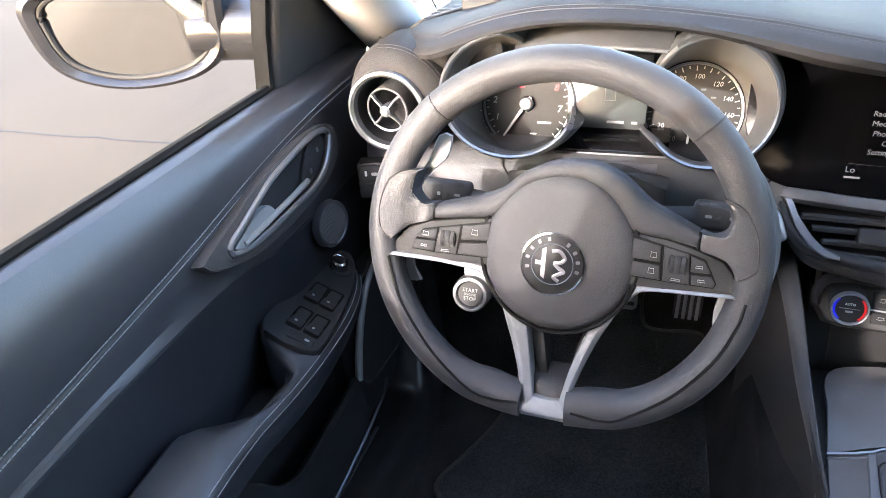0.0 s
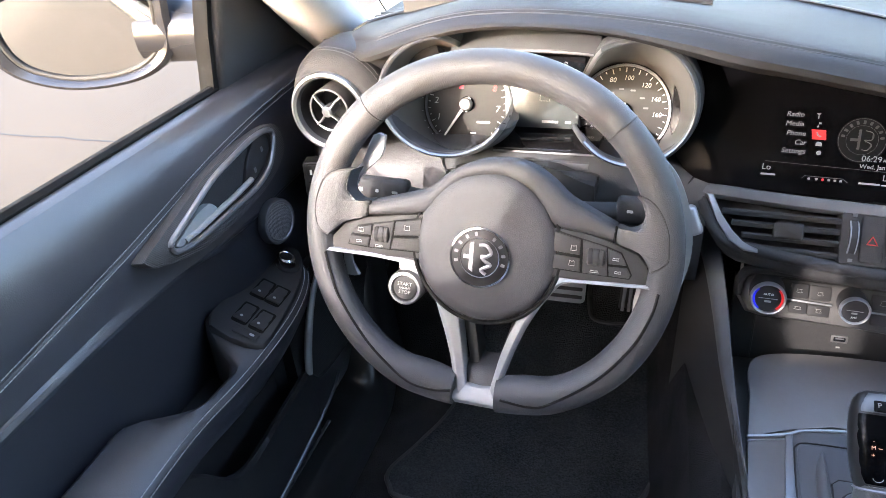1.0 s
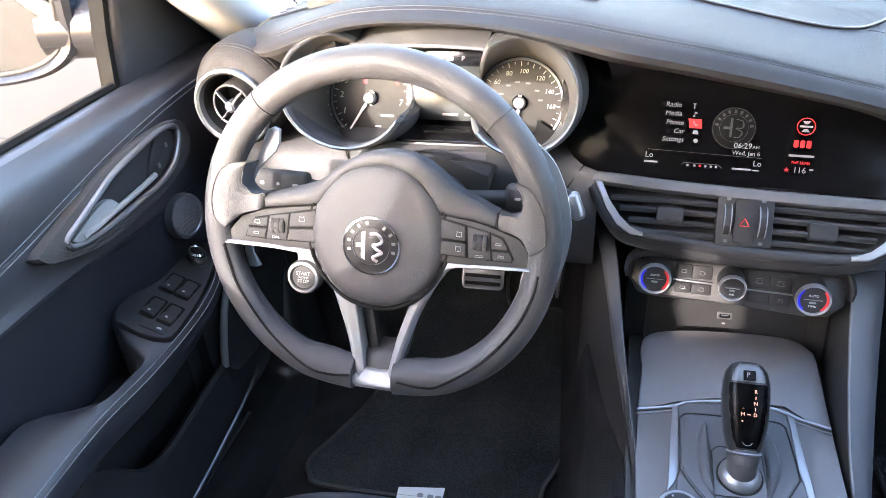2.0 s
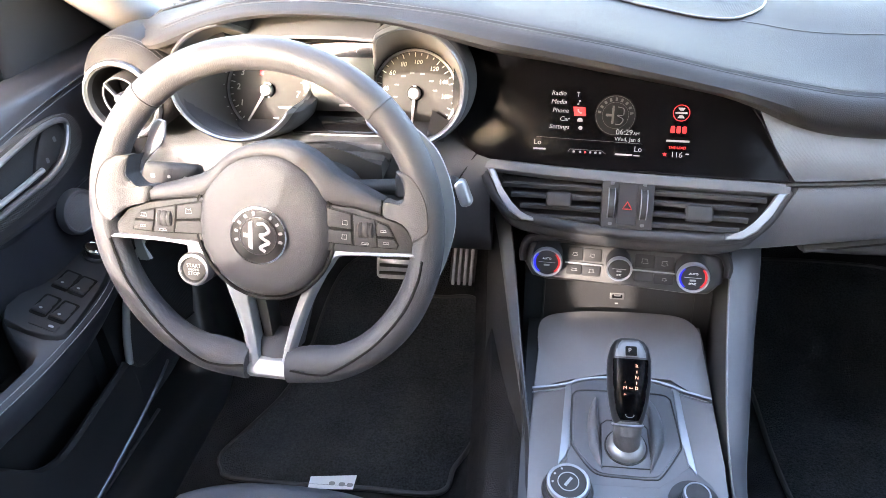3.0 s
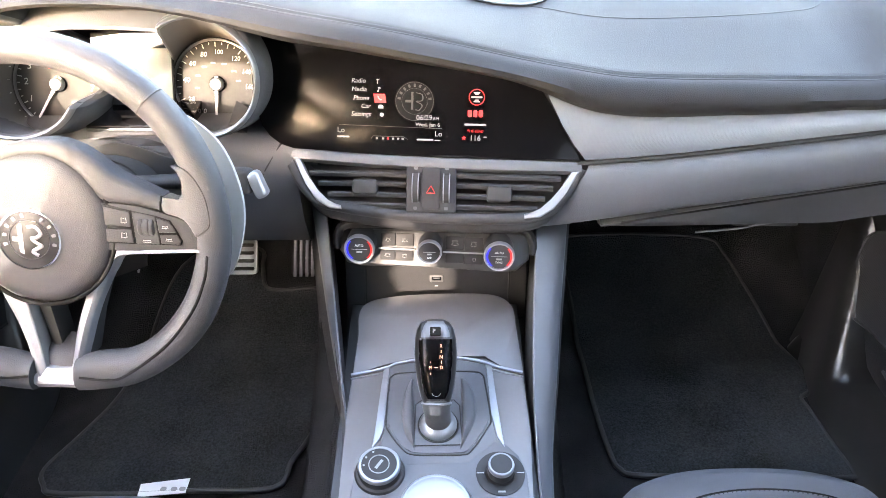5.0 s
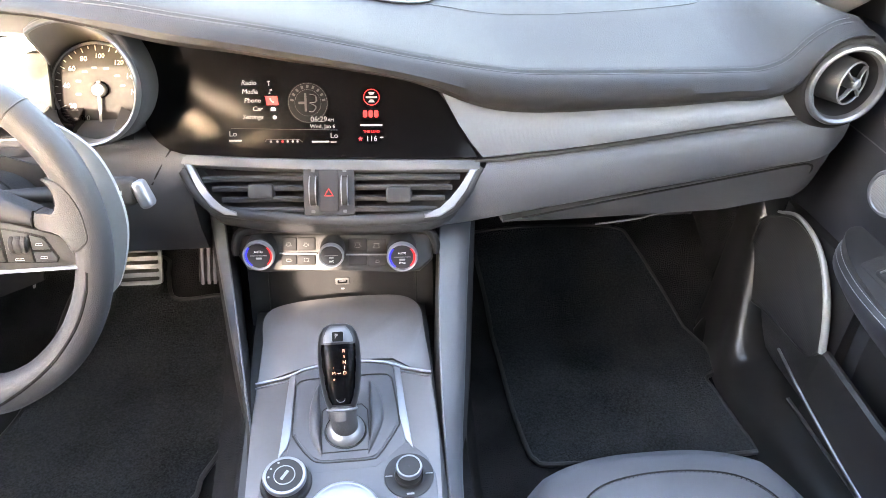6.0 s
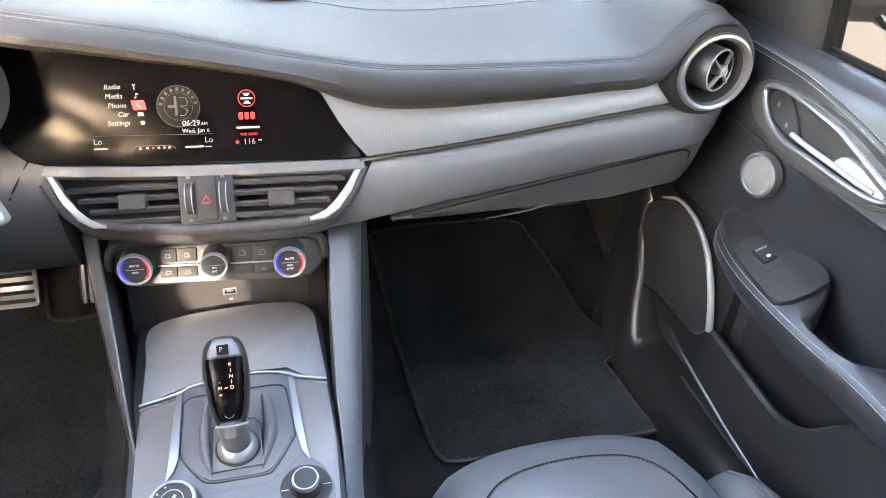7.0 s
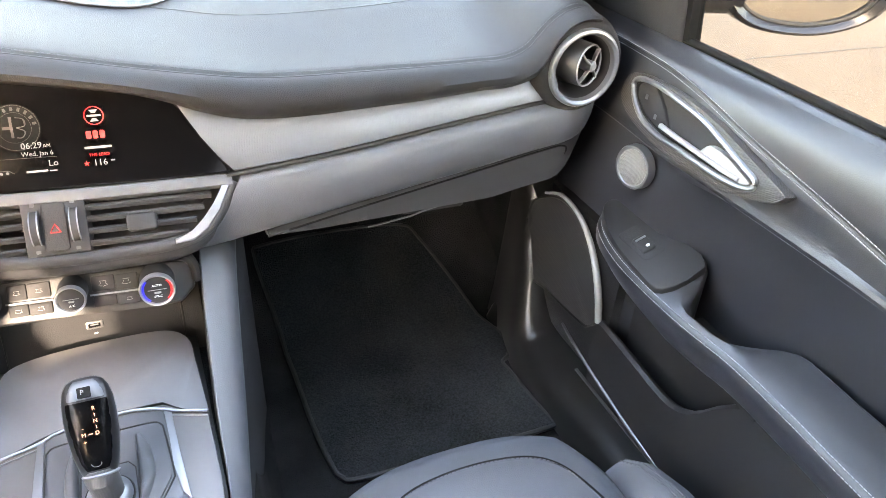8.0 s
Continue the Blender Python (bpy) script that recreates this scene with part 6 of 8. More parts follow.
wing(-1, ((0.20, 0.338, 0.094, 0.098), (0.60, 0.358, 0.097, 0.1005), (0.655, 0.376, 0.100, 0.104), (0.70, 0.400, 0.108, 0.114), (0.774, 0.446, 0.1205, 0.132), (0.835, 0.494, 0.1305, 0.146), (0.88, 0.520, 0.138, 0.156), (0.94, 0.540, 0.148, 0.170)), 0.20, 0.94)
# back wall with socket
USB = plane((0, 0.862, 0.429), 15)
wall = plate("back_wall", [(-0.118, -0.06), (0.128, -0.06), (0.128, 0.065), (-0.118, 0.065)], -0.02, 0.0, USB, SOFT, console, "grained black wall below the climate controls", 0.001)
sock = plate("usb_socket", rounded(0.0185, 0.0095, 0.0015, 3, 0.0055, -0.0015), -0.002, 0.0022, USB, BEZEL, console, "small charging socket", 0.0008)
plate("socket_tongue", rounded(0.0090, 0.0016, 0.0004, 2, 0.0055, -0.0006), 0.0022, 0.0029, USB, PARK, sock, bevel=0)
plate("socket_slot", rounded(0.0130, 0.0048, 0.0008, 2, 0.0055, -0.0015), 0.0020, 0.0026, USB, PIANO, sock, bevel=0)
plate("socket_mark", rounded(0.0045, 0.0020, 0.0006, 2, 0.0055, -0.0125), -0.001, 0.0006, USB, GREYPRINT, wall, bevel=0)
for x in (-0.092, 0.104):
    part("wall_joint", tube(bmesh.new(), [USB @ Vector((x, -0.05, 0.0003)), USB @ Vector((x + (0.002 if x < 0 else 0.001), 0.05, 0.0003))], 0.0012, 6), RUBBER, wall)

# ---- gear selector ----
selector = thing("gear_selector", CON @ Vector((0.005, -0.085, 0.007)), "black gloss gear selector with silver collar, marked P R N D", "gear selector")
bot, top = Vector((0.005, 0.640, 0.414)), Vector((0.004, 0.6985, 0.4865))
ax = (top - bot).normalized()
GS = axis_pose(bot, ax, up=(0, -1, 0))
# local x to the right, y to the driver, z along the lever
gx = Vector((1, 0, 0))
gy = gx.cross(ax).normalized()
if gy.y > 0:
    gy = -gy
GS = Matrix((gx, gy, ax)).transposed().to_4x4()
GS.translation = bot
rings = []
for z, a, f, b in ((0.0, 0.0150, 0.0130, 0.012), (0.006, 0.0175, 0.0150, 0.014), (0.020, 0.0208, 0.0172, 0.018), (0.038, 0.0232, 0.0185, 0.021), (0.056, 0.0240, 0.0185, 0.022), (0.072, 0.0232, 0.0165, 0.021), (0.083, 0.0208, 0.0130, 0.018), (0.090, 0.0165, 0.0085, 0.013), (0.0935, 0.010, 0.003, 0.007), (0.0942, 0.002, 0.000, 0.001)):
    ring = []
    for i in range(36):
        t = 2 * math.pi * i / 36
        c, sn = math.cos(t), math.sin(t)
        d = f if sn > 0 else b
        ring.append(GS @ Vector((a * math.copysign(abs(c) ** 0.8, c), d * math.copysign(abs(sn) ** 0.85, sn), z)))
    rings.append(ring)
knob_ob = part("knob", loft(bmesh.new(), rings), KNOB, selector, "smooth black knob")


def front(x, z, lift=0.0006):
    """Point on the knob's face turned to the driver."""
    f = hermite([(0.0, 0.0130), (0.006, 0.0150), (0.020, 0.0172), (0.038, 0.0185), (0.056, 0.0185), (0.072, 0.0165), (0.083, 0.0130), (0.090, 0.0085), (0.0935, 0.003)])(z)
    a = hermite([(0.0, 0.0150), (0.020, 0.0208), (0.038, 0.0232), (0.056, 0.0240), (0.072, 0.0232), (0.083, 0.0208), (0.090, 0.0165), (0.0935, 0.01)])(z)
    c = max(-0.98, min(0.98, x / a))
    return GS @ Vector((x, f * (1 - abs(c) ** 2.5) ** 0.425 + lift, z))


def knob_inset(name, z0, z1, wf, mat, lift):
    bm = bmesh.new()
    grid = []
    for i in range(16):
        z = z0 + (z1 - z0) * i / 15
        w = wf(z)
        grid.append([bm.verts.new(front(w * u, z, lift - (0.0012 if abs(u) > 0.99 else 0))) for u in np.linspace(-1, 1, 13)])
    for a, b in zip(grid, grid[1:]):
        for j in range(12):
            bm.faces.new((a[j], a[j + 1], b[j + 1], b[j]))
    return part(name, bm, mat, selector)


inset = knob_inset("display_inset", 0.006, 0.0715, lambda z: 0.0128 + 0.0060 * min(1, z / 0.05) - 0.003 * max(0, (0.016 - z) / 0.010), GLASS_BLACK, 0.0009)
cap = knob_inset("park_button", 0.0735, 0.0915, lambda z: 0.0165 - 0.0075 * ((z - 0.0735) / 0.018) ** 2, PARK, 0.0009)


def on_face(x, z, lift=0.0022):
    p, q, r = front(x, z, lift), front(x, z + 0.003, lift), front(x + 0.003, z, lift)
    up = (q - p).normalized()
    right = (Vector((1, 0, 0)) - up * up.x).normalized()
    m = Matrix((right, up, right.cross(up))).transposed().to_4x4()
    m.translation = p
    return m


plate("park_pad", rounded(0.0120, 0.0105, 0.001, 2), -0.003, -0.0004, on_face(0.0, 0.0805, 0.0026), SEAL, cap, bevel=0)
letters("park_letter", "P", 0.0072, on_face(-0.0015, 0.0805, 0.0030), WHITE_GLOW, cap)
for w, x, z in (("R", 0.0060, 0.0640), ("N", 0.0060, 0.0520), ("D", 0.0060, 0.0405), ("M", -0.0060, 0.0405), ("+", -0.0060, 0.0335), ("-", -0.0060, 0.0470)):
    letters("gear_letter", w, 0.0052, on_face(x, z), AMBER_GLOW, inset)
for x, z in ((0.0060, 0.0580), (0.0060, 0.0463)):
    plate("gear_line", rounded(0.0007, 0.0030, 0.0002, 2), -0.0008, 0.0, on_face(x, z), AMBER_GLOW, inset, bevel=0)
plate("gear_line", rounded(0.0035, 0.0007, 0.0002, 2), -0.0008, 0.0, on_face(0.0, 0.0405), AMBER_GLOW, inset, bevel=0)
arc = [front(0.0045 * math.cos(a), 0.0125 + 0.0035 * math.sin(a), 0.0014) for a in np.linspace(math.pi, 2 * math.pi, 12)]
part("knob_mark", tube(bmesh.new(), arc, 0.0003, 4), GREYPRINT, inset)
stem_base = CON @ Vector((0.0068, -0.0790, 0.0060))
bm = bmesh.new()
tube(bm, [bot + ax * 0.004, bot - ax * 0.004, bot * 0.6 + stem_base * 0.4, stem_base], lambda t: 0.0160 - 0.0012 * t, 32, up=(1, 0, 0))
part("stem", bm, BEZEL, selector, "dark grey metal stem")
part("collar_line", lathe(bmesh.new(), [(0.0160, -0.0014), (0.0176, 0.0), (0.0160, 0.0014)], axis_pose(bot, ax), 36), SATIN_LIGHT, selector)
part("collar", lathe(bmesh.new(), [(0.0218, 0.0), (0.0216, 0.003), (0.0198, 0.0070), (0.0172, 0.0100), (0.0150, 0.0112), (0.0140, 0.0)], at(CON, 0.0068, -0.0790, 0.0046), 48), SATIN_LIGHT, selector, "satin silver collar")


# ---- doors ----
STITCH = {1: hermite([(-0.40, 0.545), (0.0, 0.575), (0.20, 0.602), (0.314, 0.624), (0.371, 0.634), (0.4335, 0.648), (0.509, 0.663), (0.558, 0.672), (0.623, 0.684), (0.70, 0.701), (0.767, 0.711), (0.85, 0.715), (0.95, 0.716), (1.10, 0.717)]),
          -1: hermite([(-0.40, 0.555), (0.0, 0.585), (0.20, 0.610), (0.314, 0.6270), (0.371, 0.6345), (0.423, 0.6414), (0.480, 0.649), (0.552, 0.6595), (0.610, 0.670), (0.665, 0.680), (0.717, 0.688), (0.777, 0.695), (0.835, 0.700), (0.95, 0.705), (1.10, 0.708)])}
CREASE = {1: hermite([(-0.40, 0.515), (0.0, 0.548), (0.20, 0.580), (0.30, 0.598), (0.41, 0.609), (0.50, 0.611), (0.58, 0.611), (0.677, 0.611), (0.75, 0.612), (0.85, 0.618), (1.10, 0.622)]),
          -1: hermite([(-0.40, 0.520), (0.0, 0.552), (0.20, 0.580), (0.30, 0.594), (0.43, 0.602), (0.55, 0.603), (0.59, 0.601), (0.64, 0.596), (0.715, 0.590), (0.757, 0.589), (0.85, 0.592), (1.10, 0.596)])}
ARM_IN = hermite([(-0.40, 0.648), (0.0, 0.640), (0.20, 0.640), (0.347, 0.643), (0.426, 0.648), (0.514, 0.650), (0.593, 0.641), (0.66, 0.638), (0.715, 0.640), (0.76, 0.648), (0.79, 0.658), (0.815, 0.672), (0.835, 0.692), (0.845, 0.71)])
ARM_OUT = hermite([(-0.40, 0.712), (0.40, 0.714), (0.44, 0.716), (0.485, 0.714), (0.515, 0.690), (0.54, 0.672), (0.575, 0.666), (0.605, 0.668), (0.618, 0.690), (0.64, 0.718), (0.75, 0.716), (0.845, 0.714)])
POCKET = hermite([(-0.40, 0.425), (0.36, 0.421), (0.46, 0.420), (0.496, 0.412), (0.530, 0.378), (0.555, 0.345), (0.589, 0.323), (0.63, 0.320), (0.677, 0.324), (0.72, 0.327), (0.765, 0.331)])


def door_face(y, s):
    """(x, z) of the inner face from the belt down, as on the right-hand door."""
    zs, zc = STITCH[s](y), CREASE[s](y)
    d = zs - zc
    h = 0.7265 - zs
    g = max(0.0, min(1.0, (0.73 - y) / 0.10))
    g = 0.028 * g * g * (3 - 2 * g)
    w = max(0.0, min(1.0, (0.775 - y) / 0.03))
    return [(0.742, 0.715), (0.7415, 0.727), (0.738, 0.7315), (0.731, 0.7315), (0.7235, 0.7285), (0.7165, 0.7265 - 0.10 * h), (0.7105, 0.7265 - 0.24 * h), (0.7062, 0.7265 - 0.40 * h), (0.7036, 0.7265 - 0.58 * h), (0.7018, 0.7265 - 0.78 * h), (0.7006, zs + 0.0042), (0.7014, zs + 0.0012), (0.7014, zs - 0.0008), (0.7002, zs - 0.0036), (0.6994, zs - 0.25 * d), (0.6986, zs - 0.5 * d), (0.6974, zs - 0.75 * d), (0.6946, zc + 0.007), (0.6928, zc + 0.0022), (0.6932, zc - 0.0020),
            (0.6962 + 0.15 * g, zc - 0.0060), (0.6980 + 0.55 * g, zc - 0.016), (0.696 + 0.9 * g, zc - 0.040), (0.700 + g, 0.50), (0.701 + g, 0.46), (0.701 + 0.5 * g + 0.016 * w, 0.42), (0.700 + 0.022 * w, 0.33), (0.698 + 0.022 * w, 0.25), (0.702, 0.165)]


def soften(pts, times=2):
    """Cuts the corners of a closed outline."""
    for _ in range(times):
        pts = [q for a, b in zip(pts, pts[1:] + pts[:1]) for q in ((a[0] * 0.78 + b[0] * 0.22, a[1] * 0.78 + b[1] * 0.22), (a[0] * 0.22 + b[0] * 0.78, a[1] * 0.22 + b[1] * 0.78))]
    return pts


def side_mesh(bm, s):
    return mirror_x(bm) if s < 0 else bm


def car_door(s):
    driver = s < 0
    door = thing("driver_door" if driver else "passenger_door", (s * 0.75, 0.4, 0.165), "closed black driver door with stitched armrest and window switches" if driver else "closed black passenger door with stitched armrest and window switch", "car door", "front doors")
    rows = []
    for i in range(72):
        y = -0.40 + 1.40 * i / 71
        rows.append([Vector((x, y, z)) for x, z in door_face(y, s)] + [Vector((0.83, y, 0.165)), Vector((0.86, y, 0.45)), Vector((0.775, y, 0.700))])
    panel = part("door_panel", side_mesh(loft(bmesh.new(), rows), s), LEATHER, door, "black padded door panel", angle=22)
    for off in (0.0040, -0.0032):
        stitches("stitching", [(s * (0.7000 if off > 0 else 0.6998), -0.2 + 1.15 * i / 120, STITCH[s](-0.2 + 1.15 * i / 120) + off) for i in range(121)], door, THREAD, up=(s, 0, 0), step=0.0048, length=0.0036, r=0.00042)
    part("roll_seam", tube(bmesh.new(), [(s * 0.7019, -0.38 + 1.4 * i / 100, STITCH[s](-0.38 + 1.4 * i / 100)) for i in range(101)], 0.0009, 6), RUBBER, door)
    # belt seal and glass
    part("belt_seal", side_mesh(loft(bmesh.new(), [[Vector((x, y, z)) for x, z in ((0.7395, 0.722), (0.738, 0.734), (0.741, 0.7385), (0.746, 0.739), (0.7515, 0.736), (0.7525, 0.718))] for y in np.linspace(-0.40, 0.80, 12)]), s), SEAL, door, "black rubber belt seal")
    bm = bmesh.new()
    glass = [[Vector((0.7535 - 0.30 * max(0, z - 0.73) ** 1.3, y, z)) for z in (0.70, 0.80, 0.90, 1.0, 1.1, 1.2)] for y in np.linspace(-0.16, 0.805, 10)]
    back = [[p + Vector((0.004, 0, 0)) for p in r] for r in glass]
    loft(bm, [g + b[::-1] for g, b in zip(glass, back)])
    pane = part("window_glass", side_mesh(bm, s), GLASS if driver else DIMMING_GLASS, door, "raised clear side window")
    pane.visible_shadow = False
    # window guide and mirror sail panel
    part("window_guide", side_mesh(loft(bmesh.new(), [[Vector((0.748 - 0.30 * max(0, z - 0.73) ** 1.3 + dx, 0.803 + 0.10 * (z - 0.73) * 0.1 + dy, z)) for dx, dy in ((-0.008, -0.010), (-0.008, 0.012), (0.012, 0.012), (0.012, -0.010))] for z in (0.725, 0.80, 0.90, 1.0, 1.08)]), s), SEAL, door)
    sail = [(0.800, 0.715), (0.940, 0.700), (1.06, 0.690), (1.09, 0.720), (0.98, 0.83), (0.88, 0.94), (0.82, 1.02), (0.806, 1.02)]
    bm = bmesh.new()
    n = len(sail)
    lay = [[Vector((0.738 + dx - 0.30 * max(0, z - 0.73) ** 1.3, y, z)) for y, z in sail] for dx in (0.0, 0.03)]
    slab_v = [[bm.verts.new(p) for p in r] for r in lay]
    f0 = bm.faces.new(slab_v[0])
    bm.faces.new(slab_v[1][::-1])
    for i in range(n):
        bm.faces.new((slab_v[0][i], slab_v[1][i], slab_v[1][(i + 1) % n], slab_v[0][(i + 1) % n]))
    bmesh.ops.bevel(bm, geom=list(f0.edges), offset=0.012, segments=3, profile=0.5, affect="EDGES")
    part("sail_panel", side_mesh(bm, s), PLASTIC, door, "black triangular mirror cover")
    # door release: bezel, ring, dish, lever, lock keys
    DH = axis_pose((0.694, 0.70, 0.655) if driver else (0.694, 0.697, 0.6630), (-1, 0, 0.13))

    def dh(pts):
        return [(0.70 - y, z - 0.655) for y, z in pts]

    outer = [(p.x, p.y) for p in smooth_path([(a, b, 0) for a, b in dh([(0.8128, 0.6844), (0.8360, 0.6740), (0.8400, 0.6480), (0.8200, 0.6304), (0.7787, 0.6180), (0.7312, 0.6120), (0.6778, 0.6110), (0.6254, 0.6140), (0.5650, 0.6310), (0.5468, 0.6447), (0.5500, 0.6500), (0.5829, 0.6582), (0.6252, 0.6690), (0.6637, 0.6782), (0.7147, 0.6855), (0.7661, 0.6872)])], 64, True)]
    inner = [(p.x, p.y) for p in smooth_path([(a, b, 0) for a, b in dh([(0.8031, 0.6806), (0.8164, 0.6725), (0.8099, 0.6569), (0.7879, 0.6385), (0.7526, 0.6293), (0.7040, 0.6284), (0.6535, 0.6275), (0.6147, 0.6292), (0.5914, 0.6344), (0.5850, 0.6407), (0.5877, 0.6467), (0.6077, 0.6526), (0.6469, 0.6641), (0.6814, 0.6734), (0.7215, 0.6785), (0.7711, 0.6829)])], 64, True)]
    bm = bmesh.new()
    loft(bm, [[DH @ Vector((x, y, -0.012)) for x, y in outer], [DH @ Vector((x, y, 0.004)) for x, y in outer], [DH @ Vector((x * 0.94 + u * 0.06, y * 0.94 + v * 0.06, 0.0075)) for (x, y), (u, v) in zip(outer, inner)], [DH @ Vector((x, y, 0.0095)) for x, y in inner], [DH @ Vector((x * 0.97, y * 0.97, -0.001)) for x, y in inner]], caps=False)
    bezel = part("handle_bezel", side_mesh(bm, s), HANDLE_TRIM, door, "warm grey woven handle bezel")
    part("handle_ring", side_mesh(tube(bmesh.new(), [DH @ Vector((x, y, 0.0098)) for x, y in inner], 0.0036, 8, closed=True), s), SATIN, bezel, "satin silver ring")
    part("handle_dish", side_mesh(slab(bmesh.new(), [(x * 0.99, y * 0.99) for x, y in inner][::-1], -0.004, 0.0006, DH), s), SOFT, bezel)
    part("lever", side_mesh(slab(bmesh.new(), [(p.x, p.y) for p in smooth_path([(a, b, 0) for a, b in dh([(0.6730, 0.6384), (0.6680, 0.6480), (0.6600, 0.6530), (0.6343, 0.6515), (0.6071, 0.6440), (0.5940, 0.6400), (0.6000, 0.6350), (0.6198, 0.6335), (0.6542, 0.6340)])], 40, True)], 0.001, 0.0095, DH, 0.003, 3), s), PADDLE, bezel, "satin door release lever")
    part("pull_bar", side_mesh(tube(bmesh.new(), [DH @ Vector((x, y, 0.009)) for x, y in dh([(0.748, 0.6410), (0.7135, 0.6390), (0.664, 0.6375), (0.630, 0.6365), (0.6075, 0.6370)])], 0.0034, 8), s), PADDLE, bezel)
    part("lock_keys", side_mesh(slab(bmesh.new(), dh([(0.8040, 0.6771), (0.7805, 0.6788), (0.7660, 0.6680), (0.7550, 0.6590), (0.7380, 0.6385), (0.7531, 0.6338), (0.7857, 0.6402), (0.8070, 0.6560), (0.8120, 0.6690)]), 0.0, 0.005, DH, 0.0015), s), BUTTON, bezel)
    for y, z in ((0.7914, 0.6615), (0.7660, 0.6450)):
        part("lock_mark", side_mesh(slab(bmesh.new(), rounded(0.005, 0.006, 0.001, 2, *dh([(y, z)])[0]), 0.0048, 0.0054, DH), s), PARK, bezel)
    # tweeter
    TW = axis_pose((0.681, 0.781, 0.5675) if driver else (0.681, 0.774, 0.580), (-1, -0.18, 0.06)) @ Matrix.Scale(0.87, 4)
    tw = part("tweeter", side_mesh(lathe(bmesh.new(), [(0.0345, -0.008), (0.0340, 0.002), (0.0325, 0.0050), (0.0290, 0.0055), (0.0275, 0.004)], TW, 44), s), SATIN, door, "round door tweeter with a silver ring")
    part("tweeter_mesh", side_mesh(lathe(bmesh.new(), [(0.0003, 0.0058), (0.015, 0.0053), (0.0278, 0.0035), (0.0280, 0.0)], TW, 44), s), GRILLE, tw)
    # armrest with pull recess
    rows = []
    for i in range(90):
        y = -0.40 + 1.245 * i / 89
        xi, xo = ARM_IN(y), ARM_OUT(y)
        rise = 0.022 * (xo - xi - 0.02) / 0.05
        thick = 0.058 if y < 0.62 else 0.058 - 0.03 * min(1, (y - 0.62) / 0.2)
        zt = 0.472 + 0.006 * max(0, min(1, (y - 0.55) / 0.25))
        rows.append([Vector((x, y, z)) for x, z in ((xi + 0.020, zt - thick), (xi + 0.006, zt - thick * 0.72), (xi + 0.0005, zt - 0.020), (xi, zt - 0.009), (xi + 0.003, zt - 0.002), (xi + 0.010, zt + 0.0025), (xi + 0.5 * (xo - xi), zt + 0.3 * rise + 0.006), (xo - 0.006, zt + rise), (xo, zt + rise - 0.004), (xo, zt - thick))])
    arm = part("armrest", side_mesh(loft(bmesh.new(), rows), s), LEATHER, door, "stitched leather armrest with a pull recess", angle=50)
    ys = [-0.2 + 1.01 * i / 100 for i in range(101)]
    for dx, dz in ((0.0010, -0.0055), (0.0062, -0.0002)):
        stitches("stitching", [(s * (ARM_IN(y) + dx - 0.0006), y, 0.472 + 0.006 * max(0, min(1, (y - 0.55) / 0.25)) + dz + 0.001) for y in ys], arm, THREAD, up=(-s, 0, 1), step=0.0050, length=0.0035, r=0.00050)
    # Dark floor stands in for the deep shade of the pull recess.
    part("recess_shade_floor", side_mesh(loft(bmesh.new(), [[Vector((x, y, z)) for x, z in ((0.664, 0.428), (0.722, 0.428), (0.722, 0.417), (0.664, 0.417))] for y in (0.47, 0.63)]), s), DARK, arm)
    # Dark plate added so the inside of the map pocket reads as shade.
    part("pocket_shade_back", side_mesh(loft(bmesh.new(), [[Vector((x, y, z)) for x, z in ((0.7185, 0.24), (0.7165, 0.405), (0.735, 0.405), (0.735, 0.24))] for y in (-0.2, 0.772)]), s), DARK, door)
    # switch panel on the armrest
    SP = Matrix(((1, 0, 0, 0), (0, 1, 0, 0), (0.42, 0, 1, 0.497 - 0.42 * 0.685), (0, 0, 0, 1)))
    outline = [(0.6985, 0.823), (0.684, 0.824), (0.672, 0.806), (0.660, 0.775), (0.652, 0.740), (0.647, 0.700), (0.644, 0.660), (0.645, 0.640), (0.668, 0.630), (0.716, 0.634), (0.712, 0.72), (0.704, 0.800)]
    sw = part("switch_panel", side_mesh(slab(bmesh.new(), soften(outline, 1), -0.012, 0.0022, SP, 0.002), s), BUTTON, door, "black window switch panel")
    if driver:
        for y0, xs in ((0.726, (0.667, 0.686)), (0.676, (0.662, 0.683))):
            for x in xs:
                part("switch_well", side_mesh(slab(bmesh.new(), rounded(0.0190, 0.038, 0.003, 3, x, y0 - 0.001), 0.001, 0.0026, SP, 0.0006), s), SEAL, sw)
                # rocker key: low at the back, rising to a lip at the front
                rows = []
                for dx in np.linspace(-0.0080, 0.0080, 7):
                    drop = 0.0012 * abs(dx / 0.0080) ** 4
                    rows.append([SP @ Vector((x + dx, y0 + dy, h - drop)) for dy, h in ((0.0150, 0.0010), (0.0145, 0.0032), (0.0080, 0.0036), (0.0010, 0.0034), (-0.0060, 0.0042), (-0.0115, 0.0056), (-0.0140, 0.0054), (-0.0150, 0.0040), (-0.0150, 0.0010))])
                key = part("window_switch", side_mesh(loft(bmesh.new(), rows), s), BUTTON, sw, "black rocker window switch", angle=50)
                part("switch_mark", side_mesh(slab(bmesh.new(), rounded(0.0034, 0.0034, 0.0015, 3, x, y0 - 0.0090), 0.0044, 0.0056, SP), s), PADDLE, sw)
        part("lock_switch", side_mesh(slab(bmesh.new(), rounded(0.030, 0.012, 0.002, 3, 0.668, 0.6465), 0.001, 0.004, SP, 0.001), s), SOFT, sw)
        part("switch_mark", side_mesh(slab(bmesh.new(), rounded(0.0055, 0.0030, 0.001, 2, 0.660, 0.6465), 0.0036, 0.0046, SP), s), SILVER, sw)
